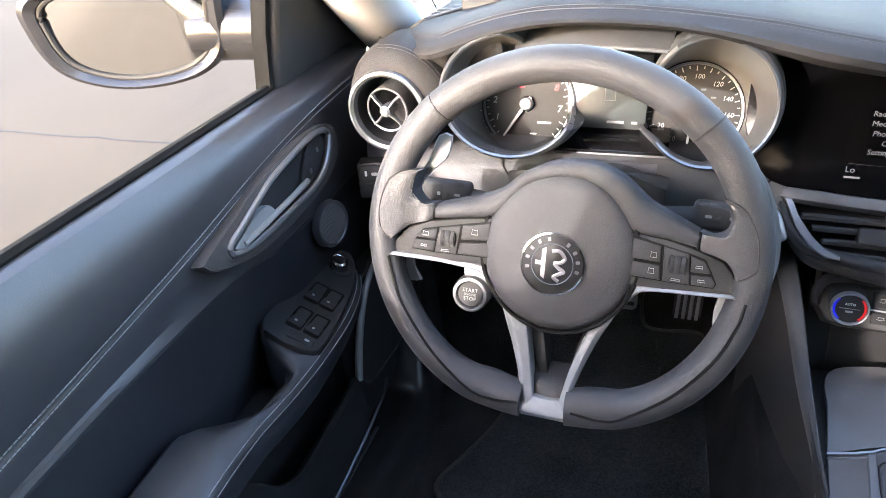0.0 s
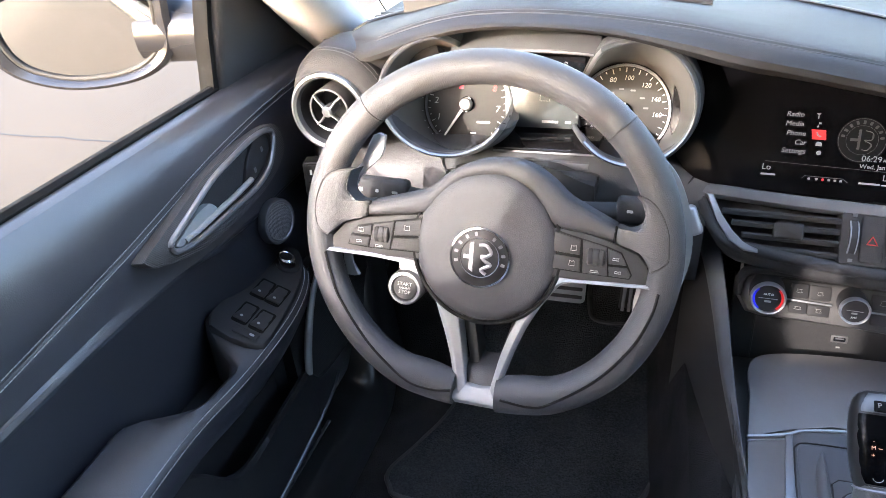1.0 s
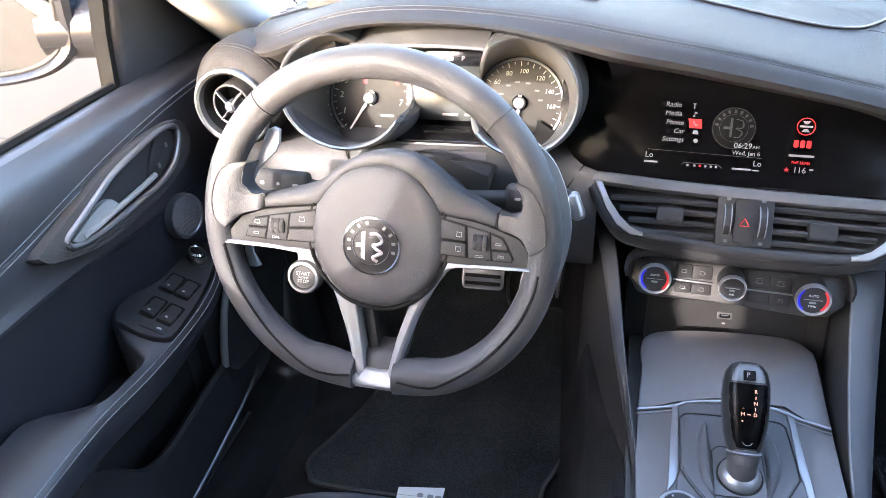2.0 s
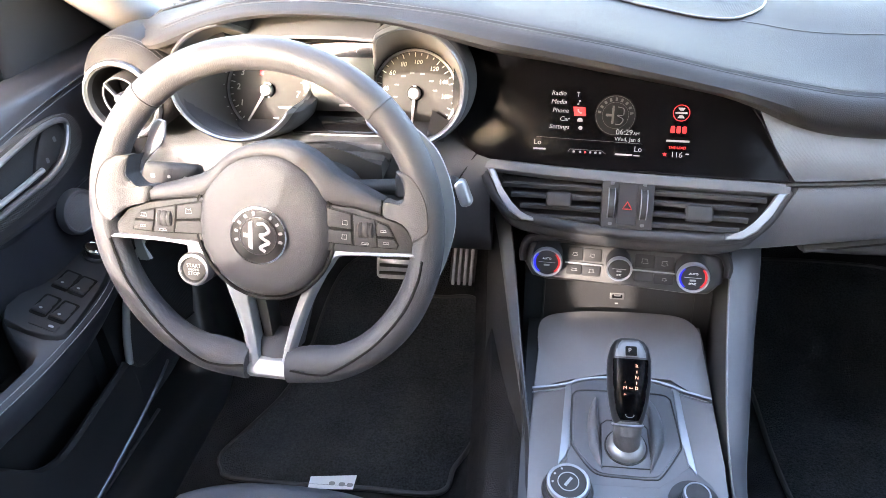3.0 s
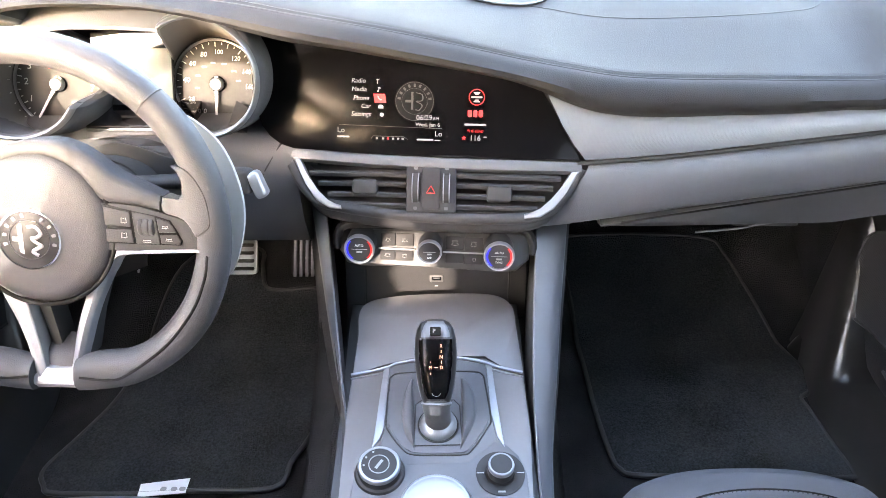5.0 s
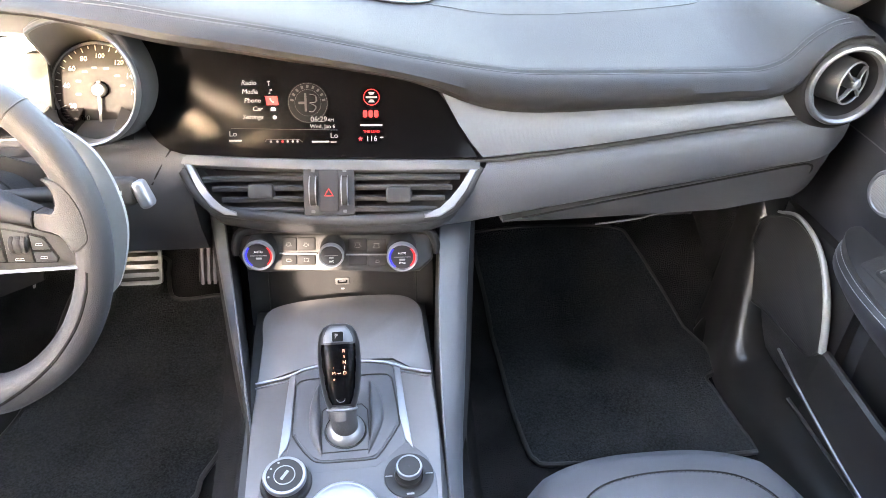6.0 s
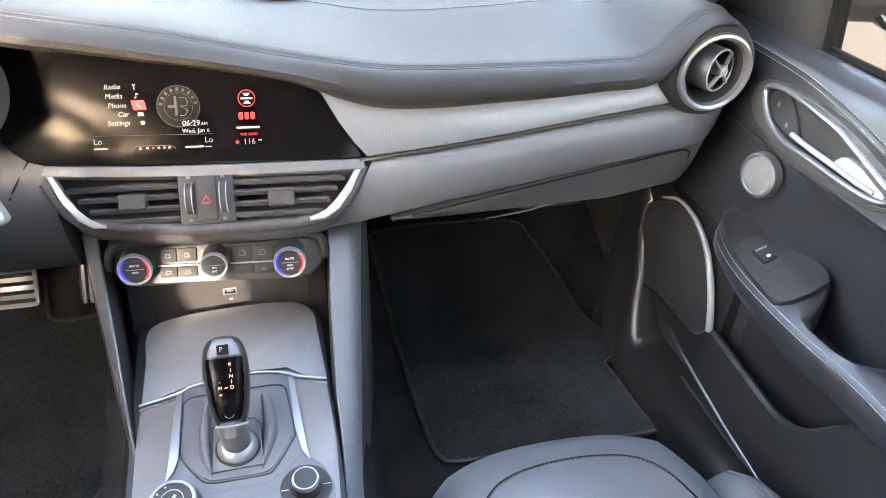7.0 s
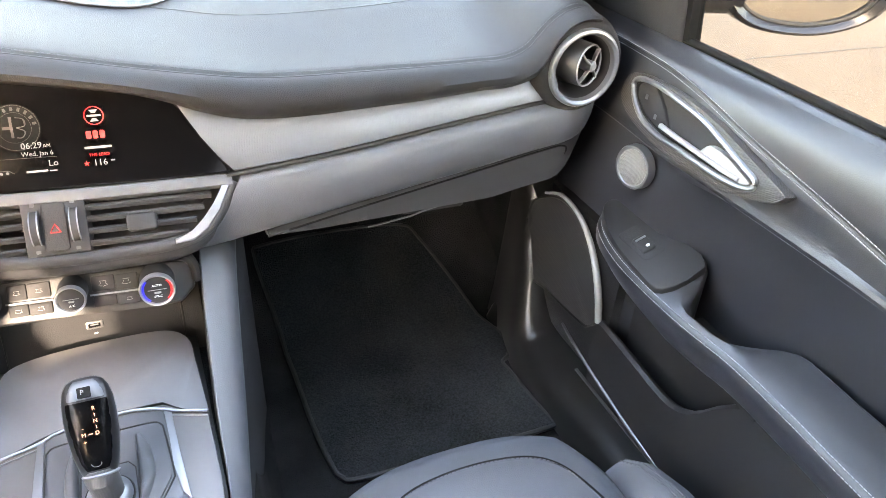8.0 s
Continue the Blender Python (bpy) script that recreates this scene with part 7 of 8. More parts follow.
        MK = SP @ Matrix.Translation((0.682, 0.785, 0.002))
        mk = part("mirror_knob", side_mesh(lathe(bmesh.new(), [(0.0150, 0.0), (0.0145, 0.003), (0.0105, 0.004), (0.0100, 0.013), (0.0085, 0.0150), (0.0003, 0.0145)], MK, 32), s), BUTTON, sw, "small mirror adjusting knob")
        part("ring", side_mesh(lathe(bmesh.new(), [(0.0103, 0.010), (0.0108, 0.0135), (0.0088, 0.0155), (0.0078, 0.0148)], MK, 32), s), CHROME, sw)
    else:
        part("switch_well", side_mesh(slab(bmesh.new(), rounded(0.030, 0.066, 0.006, 4, 0.676, 0.722), 0.001, 0.0028, SP, 0.0012), s), SOFT, sw)
        key = part("window_switch", side_mesh(slab(bmesh.new(), rounded(0.0175, 0.030, 0.003, 3, 0.675, 0.716), 0.002, 0.0075, SP, 0.003, 3), s), SOFT, sw)
        part("switch_mark", side_mesh(slab(bmesh.new(), rounded(0.0048, 0.0048, 0.002, 3, 0.675, 0.708), 0.0070, 0.0080, SP), s), WHITE, sw)
        part("switch_lip", side_mesh(tube(bmesh.new(), [SP @ Vector((0.668 + 0.014 * i / 6, 0.724, 0.0075)) for i in range(7)], 0.0016, 6), s), SILVER, sw)
    # lower panel with map pocket
    rows = []
    for i in range(70):
        y = -0.40 + 1.165 * i / 69
        zt = POCKET(y)
        rows.append([Vector((x, y, z)) for x, z in ((0.686, 0.235), (0.684, zt - 0.012), (0.6815, zt), (0.676, zt + 0.0015), (0.671, zt - 0.003), (0.667, zt - 0.03), (0.664, 0.27), (0.670, 0.215), (0.700, 0.185), (0.722, 0.20), (0.722, 0.235))])
    lower = part("map_pocket", side_mesh(loft(bmesh.new(), rows), s), LOWER, door, "hard black lower panel with an open map pocket")
    part("pocket_edge", side_mesh(tube(bmesh.new(), [(0.6745, y, POCKET(y) + 0.0012) for y in np.linspace(-0.2, 0.50, 40)], 0.0013, 6), s), GREYPRINT, lower)
    part("pocket_liner", side_mesh(tube(bmesh.new(), smooth_path([(0.690, 0.70, 0.300), (0.688, 0.65, 0.305), (0.690, 0.60, 0.300), (0.692, 0.56, 0.305)], 20), 0.004, 8), s), RUBBER, lower)
    # Satin tube drawn in for the bright reflection along the panel's lower seam.
    part("lower_edge_glint", side_mesh(tube(bmesh.new(), smooth_path([(0.6775, 0.86, 0.252), (0.663, 0.815, 0.2625), (0.6615, 0.766, 0.2525), (0.6635, 0.714, 0.240), (0.667, 0.655, 0.2250), (0.671, 0.58, 0.2115)], 40), 0.0024, 8, up=(1, 0, 0)), s), SATIN, lower, "satin line standing in for the reflection along the door panel's lower edge")
    # low-frequency speaker with its grille and strip
    SPK = axis_pose((0.677, 0.86, 0.37), (-1, -0.05, 0.05))
    pts = [(0.86 - y, z - 0.37) for y, z in ((0.992, 0.400), (0.955, 0.440), (0.913, 0.457), (0.872, 0.452), (0.838, 0.430), (0.812, 0.400), (0.792, 0.365), (0.778, 0.328), (0.786, 0.306), (0.810, 0.295), (0.90, 0.293), (0.975, 0.292))]
    spk = part("door_speaker", side_mesh(slab(bmesh.new(), [(p.x, p.y) for p in smooth_path([(a, b, 0) for a, b in pts], 60, True)], -0.010, 0.004, SPK, 0.003), s), MESH_CLOTH, door, "large door speaker behind fine mesh")
    part("speaker_edge", side_mesh(tube(bmesh.new(), [SPK @ p + Vector((-0.001, 0, 0)) for p in smooth_path([(a, b, 0.003) for a, b in pts], 60, True)], 0.0022, 6, closed=True), s), RUBBER, spk)
    strip = [SPK @ Vector((0.86 - y, z - 0.37, 0.006)) for y, z in ((0.955, 0.448), (0.913, 0.465), (0.868, 0.458), (0.832, 0.436), (0.804, 0.403), (0.784, 0.366), (0.769, 0.325))]
    part("speaker_strip", side_mesh(tube(bmesh.new(), smooth_path(strip, 40), lambda t: 0.0022 + 0.0034 * min(1, t * 1.4), 10, up=(1, 0, 0)), s), PADDLE, spk, "curved silver speaker strip")
    rows = []
    for y, dx in ((1.02, 0.012), (0.98, 0.006), (0.93, 0.0), (0.86, 0.0), (0.80, 0.0), (0.762, 0.004)):
        rows.append([Vector((0.684 + dx + a, y, z)) for a, z in ((0.018, 0.46), (0.006, 0.455), (0.003, 0.40), (0.0, 0.32), (-0.004, 0.27), (0.002, 0.22), (0.018, 0.19))])
    part("speaker_surround", side_mesh(loft(bmesh.new(), rows), s), LOWER, door)
    return door


car_door(-1)
car_door(1)


# ---- floor, sills, kick panels ----
def floor_z(y):
    return 0.140 if y < 1.05 else 0.140 + (y - 1.05) * 0.55


bm = bmesh.new()
rows = []
for y in (-1.0, 0.2, 0.7, 1.0, 1.05, 1.1, 1.2, 1.3, 1.42, 1.46):
    z = floor_z(y) if y < 1.45 else 0.66
    rows.append([Vector((x, y, zz)) for x, zz in ((-0.75, z - 0.05), (-0.75, z), (-0.60, z), (-0.30, z), (0.0, z), (0.30, z), (0.60, z), (0.75, z), (0.75, z - 0.05))])
loft(bm, rows)
floor_ob = tagged(part("floor", bm, CARPET), "black carpeted car floor rising to the bulkhead", "floor", kind="structure")
# carpeted tunnel sides
for s in (-1, 1):
    bm = bmesh.new()
    rows = []
    for y in (0.2, 0.6, 0.75, 0.9, 1.05, 1.2, 1.4):
        w = 0.150 + 0.05 * max(0, (y - 0.7) / 0.7)
        z = floor_z(y)
        top = 0.33 + 0.16 * max(0, (y - 0.7) / 0.7)
        rows.append([Vector((s * x, y, zz)) for x, zz in ((0.10, top), (w - 0.03, top), (w, top - 0.03), (w + 0.018, z + 0.05), (w + 0.035, z + 0.002), (w + 0.035, z - 0.02), (0.10, z - 0.02))])
    loft(bm, rows)
    tagged(part("tunnel_carpet", bm, CARPET), "black carpet over the transmission tunnel", "carpet", kind="structure")
for s in (-1, 1):
    sill = thing("door_sill", (s * 0.66, 0.4, 0.14), "black plastic door sill with a thin metal strip", "door sill", "door sills")
    rows = []
    for y in [-0.5, -0.1, 0.3, 0.6, 0.8, 0.86] + list(np.linspace(0.88, 1.06, 19)):
        up = max(0.0, min(1.0, (y - 0.88) / 0.17))
        up = up * up * (3 - 2 * up)
        rows.append([Vector((s * x, y, z)) for x, z in ((0.615 + 0.030 * up, 0.139), (0.618 + 0.036 * up, 0.160 + 0.04 * up), (0.626 + 0.036 * up, 0.182 + 0.12 * up), (0.637 + 0.032 * up, 0.196 + 0.20 * up), (0.652 + 0.026 * up, 0.203 + 0.26 * up), (0.70, 0.205 + 0.29 * up), (0.74, 0.190 + 0.29 * up), (0.74, 0.139))])
    part("sill_cover", loft(bmesh.new(), rows), KICK, sill, "gloss black sill sweeping up into the footwell", angle=60)
    part("metal_strip", loft(bmesh.new(), [[Vector((s * x, y, z)) for x, z in ((0.672, 0.203), (0.6725, 0.2065), (0.677, 0.2065), (0.6775, 0.203))] for y in np.linspace(0.30, 0.80, 6)]), SATIN, sill, "thin bright metal strip")
    bm = bmesh.new()
    rows = []
    for y, x0 in ((0.975, 0.690), (0.985, 0.686), (1.000, 0.679), (1.015, 0.674), (1.028, 0.671), (1.040, 0.671), (1.048, 0.675), (1.053, 0.684), (1.055, 0.70)):
        rows.append([Vector((s * (x0 + dx), y, z)) for dx, z in ((0.05, 0.50), (0.004, 0.49), (0.003, 0.42), (0.002, 0.36), (0.0, 0.31), (-0.003, 0.27), (-0.007, 0.235), (-0.012, 0.205), (-0.019, 0.180), (-0.027, 0.160), (-0.036, 0.14), (0.06, 0.13))])
    loft(bm, rows)
    side = bmesh.new()
    loft(side, [[Vector((s * x, y, z)) for x, z in ((0.705, 0.13), (0.700, 0.36), (0.705, 0.60), (0.745, 0.60), (0.745, 0.13))] for y in (1.0, 1.2, 1.45)])
    tagged(part("side_carpet", side, CARPET), "black carpet on the footwell side", "carpet", kind="structure")
    tagged(part("kick_panel", bm, KICK), "curved dark plastic kick panel in the footwell", "trim", kind="structure")


# ---- mats ----
def floor_mat(name, outline, label):
    mat = thing(name, (outline[0][0], outline[0][1], floor_z(outline[0][1])), label, "floor mat", "floor mats")
    ring = smooth_path([(x, y, 0) for x, y in outline], 120, True)
    bm = bmesh.new()
    vs = [bm.verts.new((p.x, p.y, 0)) for p in ring]
    bm.faces.new(vs)
    for yc in (1.0, 1.03, 1.06, 1.1):
        geom = list(bm.verts) + list(bm.edges) + list(bm.faces)
        bmesh.ops.bisect_plane(bm, geom=geom, plane_co=(0, yc, 0), plane_no=(0, 1, 0))
    ext = bmesh.ops.extrude_face_region(bm, geom=list(bm.faces))
    tops = [e for e in ext["geom"] if isinstance(e, bmesh.types.BMVert)]
    for v in bm.verts:
        v.co.z = floor_z(v.co.y) + 0.001
    for v in tops:
        v.co.z += 0.008
    part("velour_top", bm, VELOUR, mat, "short black velour pile")
    part("binding", tube(bmesh.new(), [(p.x, p.y, floor_z(p.y) + 0.0065) for p in ring], 0.0042, 8, closed=True), BINDING, mat, "sewn black edge binding")
    return mat


def back(x, y):
    """Where a point read on the flat floor lies once the floor rises."""
    if y < 1.06:
        return (x, y)
    ex, ey, ez = 0.0, 0.06, 1.0
    k = (ez - 0.15 + (1.05 - ey) * 0.55) / (0.85 + (y - ey) * 0.55)
    return (ex + (x - ex) * k, ey + (y - ey) * k)


floor_mat("floor_mat", [back(*p) for p in ((0.268, 0.790), (0.276, 0.768), (0.300, 0.757), (0.45, 0.752), (0.600, 0.750), (0.617, 0.758), (0.612, 0.80), (0.606, 0.88), (0.603, 0.904), (0.606, 0.914), (0.622, 0.925), (0.633, 0.950), (0.634, 0.985), (0.624, 1.02), (0.62, 1.12), (0.62, 1.33), (0.60, 1.40), (0.45, 1.42), (0.30, 1.41), (0.275, 1.37), (0.265, 1.15), (0.260, 1.0), (0.261, 0.88))], "black velour passenger floor mat with bound edge")
floor_mat("floor_mat", [back(*p) for p in ((-0.335, 0.735), (-0.25, 0.735), (-0.218, 0.748), (-0.212, 0.785), (-0.196, 0.822), (-0.186, 0.862), (-0.190, 0.92), (-0.199, 1.0), (-0.207, 1.10), (-0.220, 1.19), (-0.240, 1.222), (-0.300, 1.215), (-0.335, 1.228), (-0.355, 1.30), (-0.37, 1.36), (-0.45, 1.38), (-0.52, 1.30), (-0.515, 1.10), (-0.515, 0.93), (-0.545, 0.84), (-0.572, 0.775), (-0.560, 0.745), (-0.54, 0.732), (-0.44, 0.730))], "black velour driver floor mat with bound edge")
# paper tag on the driver mat
tag = tagged(part("paper_tag", slab(bmesh.new(), [(-0.418, 0.722), (-0.352, 0.728), (-0.352, 0.754), (-0.420, 0.744)], 0.1500, 0.1506, Matrix()), WHITE), "small white printed paper tag lying on the driver mat", "tag")
for x in (-0.385, -0.370, -0.358):
    bar = part("print_bar", slab(bmesh.new(), rounded(0.009, 0.007, 0.003, 3, x, 0.735), 0.1505, 0.1509, Matrix()), GREYPRINT)
    bar.parent = tag

# ---- pedals ----
accel = thing("accelerator_pedal", (-0.247, 1.16, floor_z(1.16)), "metal accelerator pedal with black rubber ribs", "pedal", "pedals")
AP = plane((-0.244, 1.188, 0.230), 24, 0, 3)
plate("plate", rounded(0.048, 0.098, 0.006), -0.010, 0.0, AP, RUBBER, accel, bevel=0.002)
for x in (-0.0165, -0.0055, 0.0055, 0.0165):
    plate("rib", rounded(0.0062, 0.092, 0.002, 3, x, 0.0), -0.002, 0.004, AP, SATIN, accel, "brushed metal rib", 0.001)
plate("hinge", rounded(0.040, 0.03, 0.005, 3, 0.0, -0.058), -0.02, -0.004, AP, PLASTIC, accel, bevel=0.002)
brake = thing("brake_pedal", (-0.37, 1.2, 0.30), "metal brake pedal with black rubber ribs, hung from above", "pedal", "pedals")
BP = plane((-0.368, 1.180, 0.250), 30, 0, 0)
plate("pad", rounded(0.078, 0.066, 0.008), -0.010, 0.0, BP, SATIN, brake, bevel=0.003)
for y in (-0.022, -0.0075, 0.0075, 0.022):
    plate("rib", rounded(0.068, 0.0065, 0.002, 3, 0.0, y), -0.002, 0.0035, BP, RUBBER, brake, bevel=0.001)
part("arm", tube(bmesh.new(), smooth_path([BP @ Vector((0, 0, -0.008)), (-0.368, 1.22, 0.30), (-0.368, 1.26, 0.42), (-0.368, 1.26, 0.60)], 12), 0.008, 8), DARK, brake)
rest = thing("foot_rest", (-0.57, 1.18, floor_z(1.15)), "black foot rest with metal outline", "foot rest")
FP = plane((-0.575, 1.170, 0.190), 30, 14)
plate("plate", rounded(0.075, 0.20, 0.01), -0.02, 0.0, FP, RUBBER, rest, bevel=0.004)
part("metal_outline", tube(bmesh.new(), [FP @ Vector(p) for p in ((0.020, 0.030, 0.002), (0.024, -0.045, 0.002), (-0.020, -0.030, 0.002), (0.016, -0.028, 0.002))], 0.003, 6, closed=True), SILVER, rest)


# ---- front seats ----
def front_seat(s):
    seat = thing("front_seat", (s * 0.385, 0.3, 0.14), "black leather front seat cushion with dark double stitching", "car seat", "front seats")

    dy = -0.045 if s < 0 else -0.010

    def cushion(u, v):
        """u across -1..1, v from back 0 to the front edge 1 and over it down to 1.35."""
        x = 0.385 + 0.175 * u
        crown = 0.010 * (1 - u * u)
        if v <= 1:
            y = 0.02 + 0.645 * v - 0.045 * abs(u) ** 3 * v
            z = 0.295 + crown + 0.006 * math.sin(math.pi * v) - 0.022 * max(0, (v - 0.88) / 0.12) ** 2
        else:
            w = (v - 1) / 0.35
            y = 0.665 - 0.045 * abs(u) ** 3 + 0.018 * math.sin(math.pi * min(1, w * 0.9)) - 0.02 * w
            z = 0.273 + crown - 0.10 * w
        z -= 0.022 * max(0, abs(u) - 0.82) / 0.18
        return Vector((s * x, y + dy, z))

    vv = [0, 0.15, 0.3, 0.45, 0.6, 0.7, 0.78, 0.84, 0.88, 0.92, 0.95, 0.975, 1.0, 1.03, 1.07, 1.13, 1.2, 1.28, 1.35]
    uu = np.linspace(-1, 1, 33)
    bm = bmesh.new()
    rows = [[cushion(u, v) for u in uu] + [Vector((s * 0.56, cushion(1, v).y, 0.155)), Vector((s * 0.21, cushion(-1, v).y, 0.155))] for v in vv]
    loft(bm, rows)
    part("cushion", bm, SEAT, seat, "smooth black leather cushion", angle=60)
    for off in (0.0, 0.006):
        path = [(-0.80 + off * 4, 0.30), (-0.80 + off * 4, 0.70), (-0.74 + off * 3, 0.84), (-0.55, 0.905 - off), (-0.2, 0.925 - off), (0.2, 0.925 - off), (0.55, 0.905 - off), (0.72 - off * 3, 0.84), (0.80 - off * 4, 0.70), (0.80 - off * 4, 0.30)]
        pts = smooth_path([(a, b, 0) for a, b in path], 120)
        stitches("stitching", [cushion(p.x, p.y) + Vector((0, 0, 0.0008)) for p in pts], seat, THREAD_DARK, step=0.0055, length=0.0040, r=0.0006)
    pts = smooth_path([(-0.80, 0.30, 0), (-0.80, 0.70, 0), (-0.74, 0.84, 0), (-0.55, 0.905, 0), (-0.2, 0.925, 0), (0.2, 0.925, 0), (0.55, 0.905, 0), (0.72, 0.84, 0), (0.80, 0.70, 0), (0.80, 0.30, 0)], 120)
    part("seam", tube(bmesh.new(), [cushion(p.x, p.y - 0.003) + Vector((0, 0, 0.0002)) for p in pts], 0.0019, 6), SEAL, seat)
    for q in (-1, 1):
        rows = []
        for y, w, h in ((0.0, 0.045, 0.32), (0.2, 0.046, 0.335), (0.42, 0.045, 0.325), (0.50, 0.044, 0.310), (0.555, 0.042, 0.290), (0.585, 0.036, 0.265), (0.598, 0.024, 0.235), (0.602, 0.010, 0.205)):
            c = 0.385 + q * 0.213
            rows.append([Vector((s * (c + w * math.cos(t)), y + dy, 0.17 + (h - 0.17) * (0.5 + 0.5 * math.sin(t)) if math.sin(t) > -0.2 else 0.17)) for t in np.linspace(0, 2 * math.pi, 20, endpoint=False)])
        b = part("bolster", loft(bmesh.new(), rows), SEAT, seat, "raised side bolster", angle=70)
        for dx in (-0.004, 0.004):
            stitches("stitching", [(s * (0.385 + q * 0.213 + dx), y + dy, z + 0.0012) for y, z in ((0.20, 0.335), (0.42, 0.325), (0.50, 0.310), (0.555, 0.290), (0.585, 0.265), (0.598, 0.236))], b, THREAD_DARK, step=0.0055, length=0.0040, r=0.0006)
    part("base", loft(bmesh.new(), [[Vector((s * x, y, z)) for x, z in ((0.20, 0.141), (0.20, 0.20), (0.57, 0.20), (0.57, 0.141))] for y in (0.0, 0.50)]), PLASTIC, seat)
    # Backrest added out of view; its low top sets where sun reaches the console.
    rows = []
    for y, z, w, d in ((0.10, 0.26, 0.22, 0.05), (0.05, 0.36, 0.235, 0.06), (-0.03, 0.50, 0.24, 0.06), (-0.10, 0.62, 0.225, 0.055), (-0.15, 0.70, 0.18, 0.050), (-0.160, 0.735, 0.170, 0.042), (-0.166, 0.756, 0.155, 0.034), (-0.168, 0.766, 0.125, 0.022), (-0.170, 0.770, 0.08, 0.010)):
        rows.append([Vector((s * (0.385 + w * math.copysign(abs(math.cos(t)) ** 0.6, math.cos(t))), y + dy + d * math.copysign(abs(math.sin(t)) ** 0.8, math.sin(t)), z)) for t in np.linspace(0, 2 * math.pi, 24, endpoint=False)])
    part("backrest", loft(bmesh.new(), rows), SEAT, seat, "padded black leather backrest, unseen, cut low to shape the sun patches", angle=60)
    rows = []
    for q in (-1, 1):
        part("headrest_post", tube(bmesh.new(), [(s * (0.385 + q * 0.030), -0.170 + dy, 0.74), (s * (0.385 + q * 0.030), -0.185 + dy, 0.80), (s * (0.385 + q * 0.030), -0.20 + dy, 0.86)], 0.006, 12), CHROME, seat, "chrome headrest post")
    # Headrest added out of view to keep sun off the centre of the dash.
    rows = []
    for z, w, d in ((0.836, 0.080, 0.026), (0.855, 0.100, 0.036), (0.90, 0.112, 0.045), (0.96, 0.120, 0.050), (1.02, 0.112, 0.045), (1.055, 0.085, 0.028)):
        rows.append([Vector((s * (0.385 + w * math.copysign(abs(math.cos(t)) ** 0.6, math.cos(t))), -0.20 + dy + d * math.copysign(abs(math.sin(t)) ** 0.8, math.sin(t)), z)) for t in np.linspace(0, 2 * math.pi, 24, endpoint=False)])
    part("headrest", loft(bmesh.new(), rows), SEAT, seat, "padded black leather headrest, unseen, placed to block the sun", angle=60)
    return seat


front_seat(-1)
front_seat(1)

# ---- body shell round the cabin ----
body = thing("car", (0, 0, -0.02), "dark grey car body shell round the cabin", "car")
SIDE = hermite([(-1.3, 1.10), (-0.9, 1.165), (-0.5, 1.20), (0.0, 1.215), (0.35, 1.20), (0.60, 1.12)])


def roof_piece(y0, y1, x0, x1):
    rows = []
    for y in np.linspace(y0, y1, 8):
        z = SIDE(y)
        across = np.linspace(x0, x1, 9)
        lift = [0.05 * (1 - (x / 0.64) ** 2) for x in across]
        rows.append([Vector((x, y, z + h)) for x, h in zip(across, lift)] + [Vector((x, y, z + h + 0.035)) for x, h in zip(across[::-1], lift[::-1])])
    return loft(bmesh.new(), rows)


part("roof", roof_piece(-1.15, 0.50, -0.64, 0.64), HEADLINER, body, "light grey headliner under the roof")
skin = roof_piece(-1.15, 0.50, -0.64, 0.64)
for v in skin.verts:
    v.co.z += 0.038
part("roof_skin", skin, PAINT, body, "dark grey painted roof")
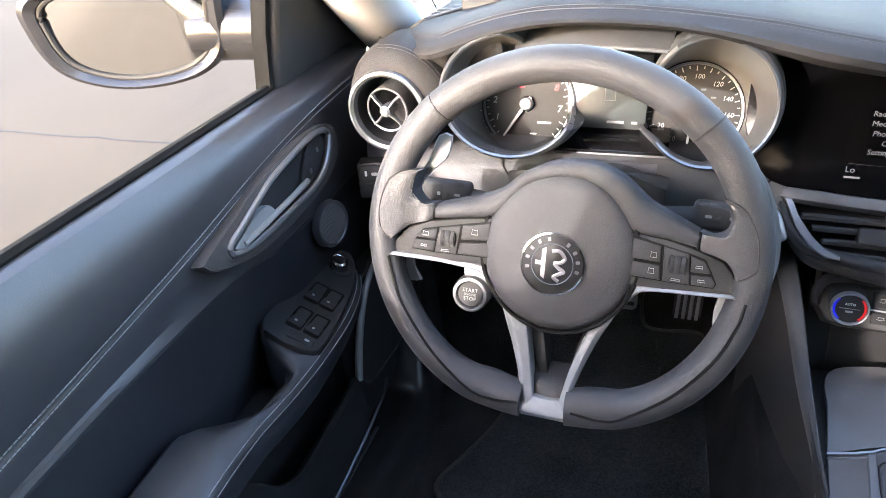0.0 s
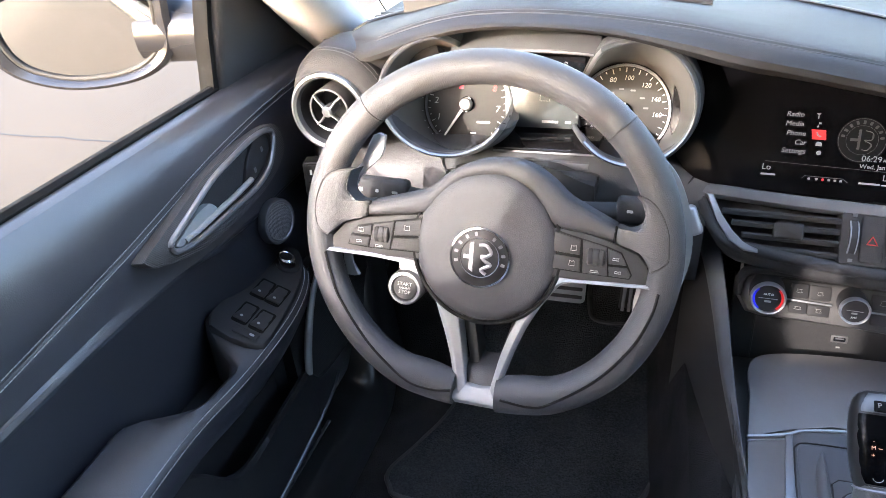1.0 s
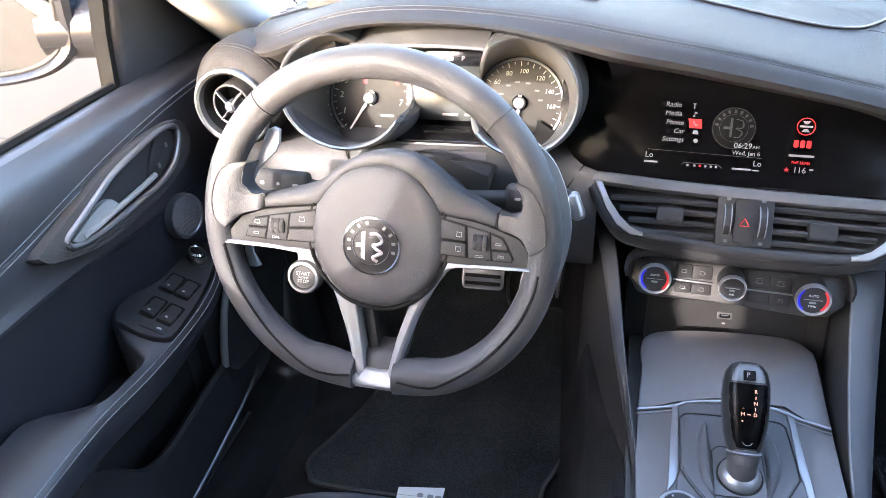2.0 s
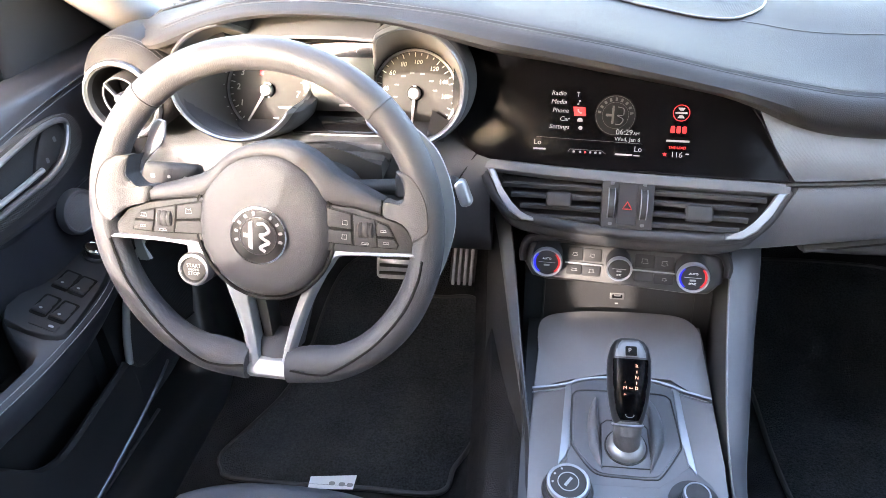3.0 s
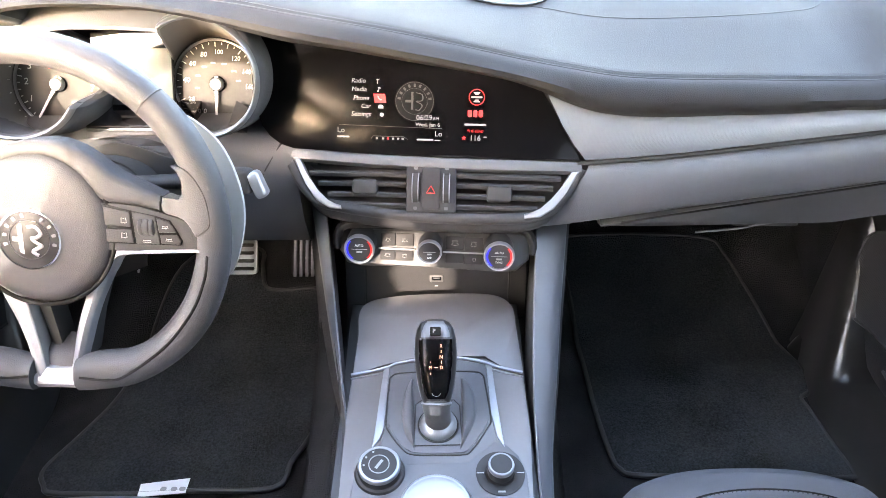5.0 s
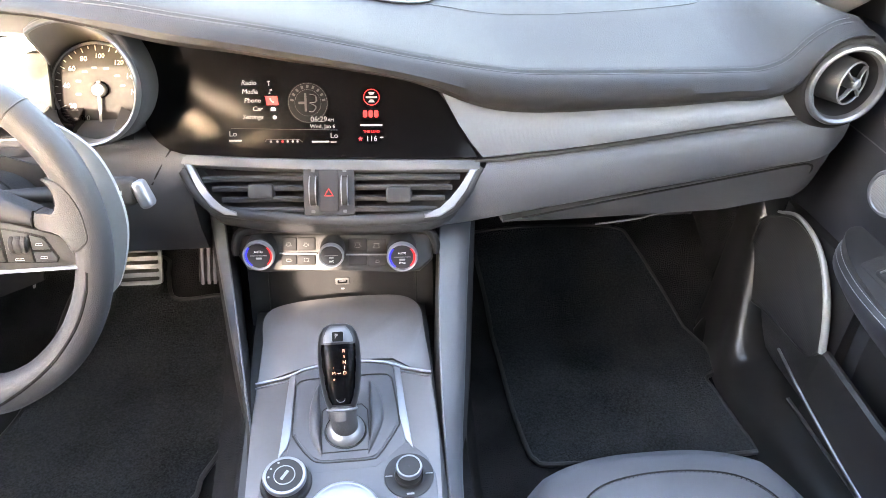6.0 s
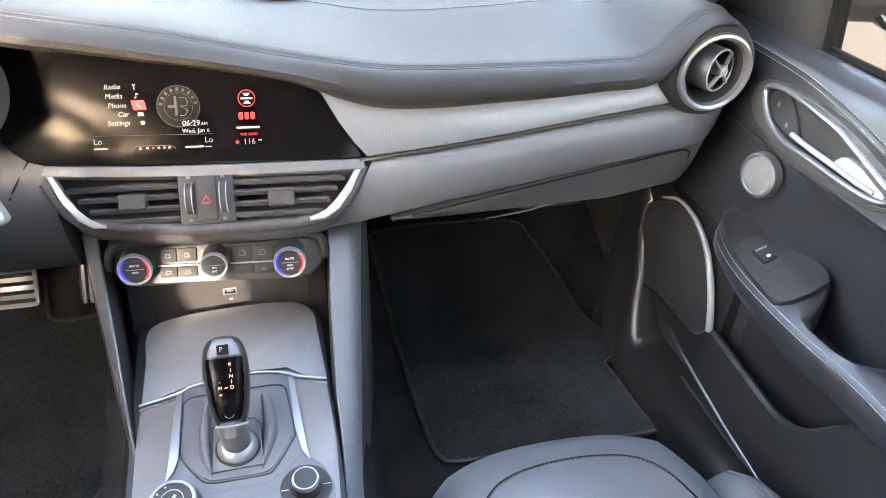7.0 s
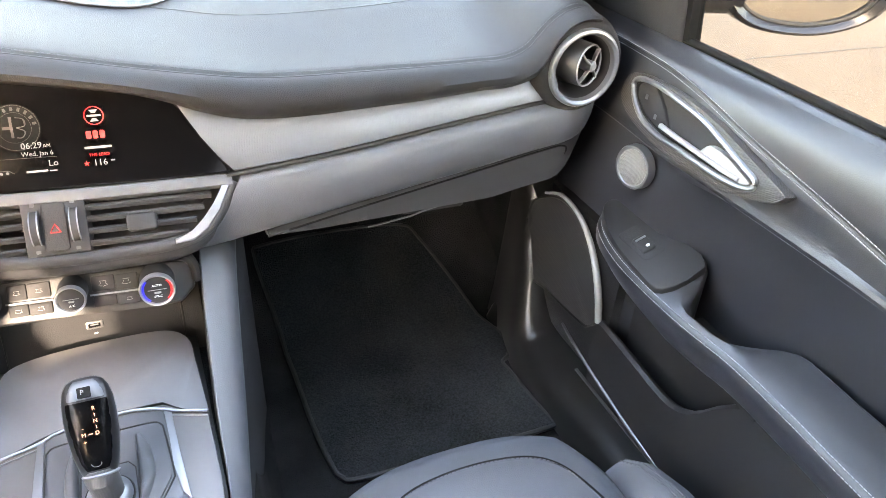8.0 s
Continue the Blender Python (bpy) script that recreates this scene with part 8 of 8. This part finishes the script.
for s in (-1, 1):
    # windscreen pillar
    path = [(s * 0.735, 1.22, 0.660), (s * 0.700, 1.06, 0.745), (s * 0.668, 0.90, 0.838), (s * 0.640, 0.72, 0.960), (s * 0.618, 0.56, 1.075), (s * 0.600, 0.40, 1.185)]
    part("windscreen_pillar", tube(bmesh.new(), smooth_path(path, 24), 0.050, 16, flat=0.75), HEADLINER, body, "light grey windscreen pillar trim")
    # Out of view; widened well past a normal pillar to cut the sun patches.
    part("middle_pillar_sun_block", loft(bmesh.new(), [[Vector((s * x, y, z)) for x, y in ((a, b - w), (a, b - 0.005), (a + 0.06, b - 0.005), (a + 0.06, b - w))] for a, b, z, w in ((0.745, -0.10, 0.15, 0.53), (0.738, -0.05, 0.74, 0.59), (0.722, -0.085, 0.84, 0.56), (0.707, -0.17, 0.885, 0.475), (0.700, -0.205, 0.917, 0.35), (0.68, -0.215, 1.01, 0.34), (0.662, -0.238, 1.055, 0.335), (0.652, -0.262, 1.09, 0.10), (0.644, -0.285, 1.13, 0.10), (0.62, -0.42, 1.21, 0.05))]), HEADLINER, body)
    # Added out of view to keep the sun off the screen and vents.
    part("rear_frame_sun_block", loft(bmesh.new(), [[Vector((s * x, y, z)) for x, y in ((a, -0.62), (a, b), (a + 0.06, b), (a + 0.06, -0.62))] for a, b, z in ((0.672, -0.36, 1.042), (0.655, -0.35, 1.08), (0.642, -0.36, 1.13), (0.615, -0.43, 1.21))]), HEADLINER, body)
    # Unseen side, raised so that no sun reaches the console tray.
    part("rear_side_sun_block", loft(bmesh.new(), [[Vector((s * x, y, z)) for x, z in ((0.72, 0.15), (0.72, 0.895), (0.78, 0.895), (0.80, 0.15))] for y in (-1.2, -0.40)]), DARK, body)
    # Unseen; its stepped front edge shapes the strip of sun on the console.
    part("rear_pillar_sun_block", loft(bmesh.new(), [[Vector((s * x, y, z)) for x, y in ((a, b - 0.30), (a, b), (a + 0.06, b), (a + 0.06, b - 0.30))] for a, b, z in ((0.72, -0.66, 0.76), (0.705, -0.645, 0.895), (0.700, -0.830, 0.917), (0.69, -0.850, 0.98), (0.62, -0.66, 1.20))]), HEADLINER, body)
# Unseen dark wall in place of a rear window, holding back sun and fill.
part("rear_wall_sun_block", loft(bmesh.new(), [[Vector((x, y, z)) for y, z in ((-1.12, 0.10), (-1.12, 1.26), (-1.20, 1.26), (-1.20, 0.10))] for x in (-0.80, 0.80)]), SOFT, body)
part("tailgate", loft(bmesh.new(), [[Vector((x, y, z)) for y, z in ((-1.204, -0.02), (-1.204, 1.27), (-1.24, 1.22), (-1.27, 0.85), (-1.28, 0.10))] for x in (-0.82, 0.82)]), PAINT, body, "dark grey painted rear")
part("header_rail", tube(bmesh.new(), [(-0.62, 0.46, 1.20), (-0.3, 0.49, 1.245), (0, 0.50, 1.255), (0.3, 0.49, 1.245), (0.62, 0.46, 1.20)], 0.035, 10), HEADLINER, body)
bm = bmesh.new()
ws = []
for u in np.linspace(-1, 1, 13):
    ws.append([Vector((u * (0.70 - 0.12 * t), 1.44 - 0.94 * t - 0.10 * u * u * (1 - t), 0.68 + 0.565 * t - 0.03 * u * u)) for t in np.linspace(0, 1, 8)])
ws2 = [[p + Vector((0, 0.004, 0.004)) for p in r] for r in ws]
loft(bm, [a + b[::-1] for a, b in zip(ws, ws2)])
screen_glass = part("windscreen", bm, SCREEN_GLASS, body, "clear raked windscreen")
screen_glass.visible_shadow = False
bm = bmesh.new()
rows = []
for u in np.linspace(-1, 1, 13):
    rows.append([Vector((u * 0.78, y - 0.10 * u * u, z - 0.03 * u * u)) for y, z in ((1.42, 0.67), (1.60, 0.70), (1.95, 0.66), (2.30, 0.58), (2.62, 0.42), (2.65, 0.10), (1.42, 0.10))])
loft(bm, rows)
part("bonnet", bm, PAINT, body, "dark grey bonnet")
for s in (-1, 1):
    part("wing_panel", loft(bmesh.new(), [[Vector((s * x, y, z)) for x, z in ((0.76, 0.10), (0.90, 0.12), (0.92, 0.45), (0.88, 0.64), (0.76, 0.67))] for y in (1.10, 1.6, 2.2, 2.55)]), PAINT, body)
    part("door_skin", loft(bmesh.new(), [[Vector((s * x, y, z)) for x, z in ((0.842, 0.10), (0.90, 0.16), (0.92, 0.45), (0.885, 0.60), (0.81, 0.668), (0.778, 0.668), (0.842, 0.45))] for y in (-1.2, -0.4, 0.3, 1.10)]), PAINT, body)


# ---- outside mirrors ----
def side_mirror(s):
    mir = thing("side_mirror", (s * 0.86, 0.90, 0.70), "dark grey outside mirror reflecting the bright ground", "side mirror", "side mirrors")
    MP = axis_pose((-0.984 if s < 0 else 1.008, 0.875, 0.780), (-0.34 * s, -0.93, -0.08)) @ Matrix.Scale(0.92, 4)
    out = [(p.x, p.y) for p in smooth_path([(x, y, 0) for x, y in ((-0.135, 0.058), (-0.148, 0.005), (-0.120, -0.055), (-0.040, -0.084), (0.060, -0.078), (0.118, -0.045), (0.130, 0.010), (0.120, 0.070), (0.0, 0.085))], 56, True)]
    if s > 0:
        out = [(-x, y) for x, y in out][::-1]
    bm = bmesh.new()
    loft(bm, [[MP @ Vector((x * k, y * k, z)) for x, y in out] for k, z in ((0.82, -0.006), (0.86, 0.006), (0.95, 0.012), (1.02, 0.006), (1.06, -0.02), (1.05, -0.05), (0.90, -0.085), (0.6, -0.11), (0.2, -0.12))], caps=False)
    part("housing", bm, PAINT, mir, "dark grey mirror housing")
    part("mirror_glass", slab(bmesh.new(), [(x * 0.825, y * 0.825) for x, y in out], -0.006, -0.001, MP, 0.001), MIRROR, mir, "mirror glass")
    part("glass_seal", tube(bmesh.new(), [MP @ Vector((x * 0.835, y * 0.835, 0.001)) for x, y in out], 0.004, 8, closed=True), RUBBER, mir)
    part("mirror_arm", tube(bmesh.new(), smooth_path([(s * 0.93, 0.935, 0.765), (s * 0.87, 0.95, 0.765), (s * 0.78, 0.95, 0.765)], 10), 0.044, 18, flat=1.0), PAINT, mir)
    return mir


side_mirror(-1)
side_mirror(1)

# ---- ground outside ----
bm = bmesh.new()
bmesh.ops.create_grid(bm, x_segments=60, y_segments=60, size=400)
for v in bm.verts:
    v.co.z = -0.18
ground = tagged(part("ground", bm, CONCRETE), "pale sunlit concrete yard", "ground", kind="structure")
rnd = random.Random(4)


def joint(a, b, name):
    pts = []
    for i in range(60):
        t = i / 59
        p = Vector(a).lerp(Vector(b), t)
        pts.append(p + Vector((rnd.uniform(-0.008, 0.008), rnd.uniform(-0.008, 0.008), 0)))
    part(name, tube(bmesh.new(), pts, 0.008, 5, flat=0.25), SEALANT, ground)


joint((-9, 2.58, -0.1785), (-1.2, 2.58, -0.1785), "joint")
joint((1.5, 2.95, -0.1785), (9, 2.80, -0.1785), "joint")
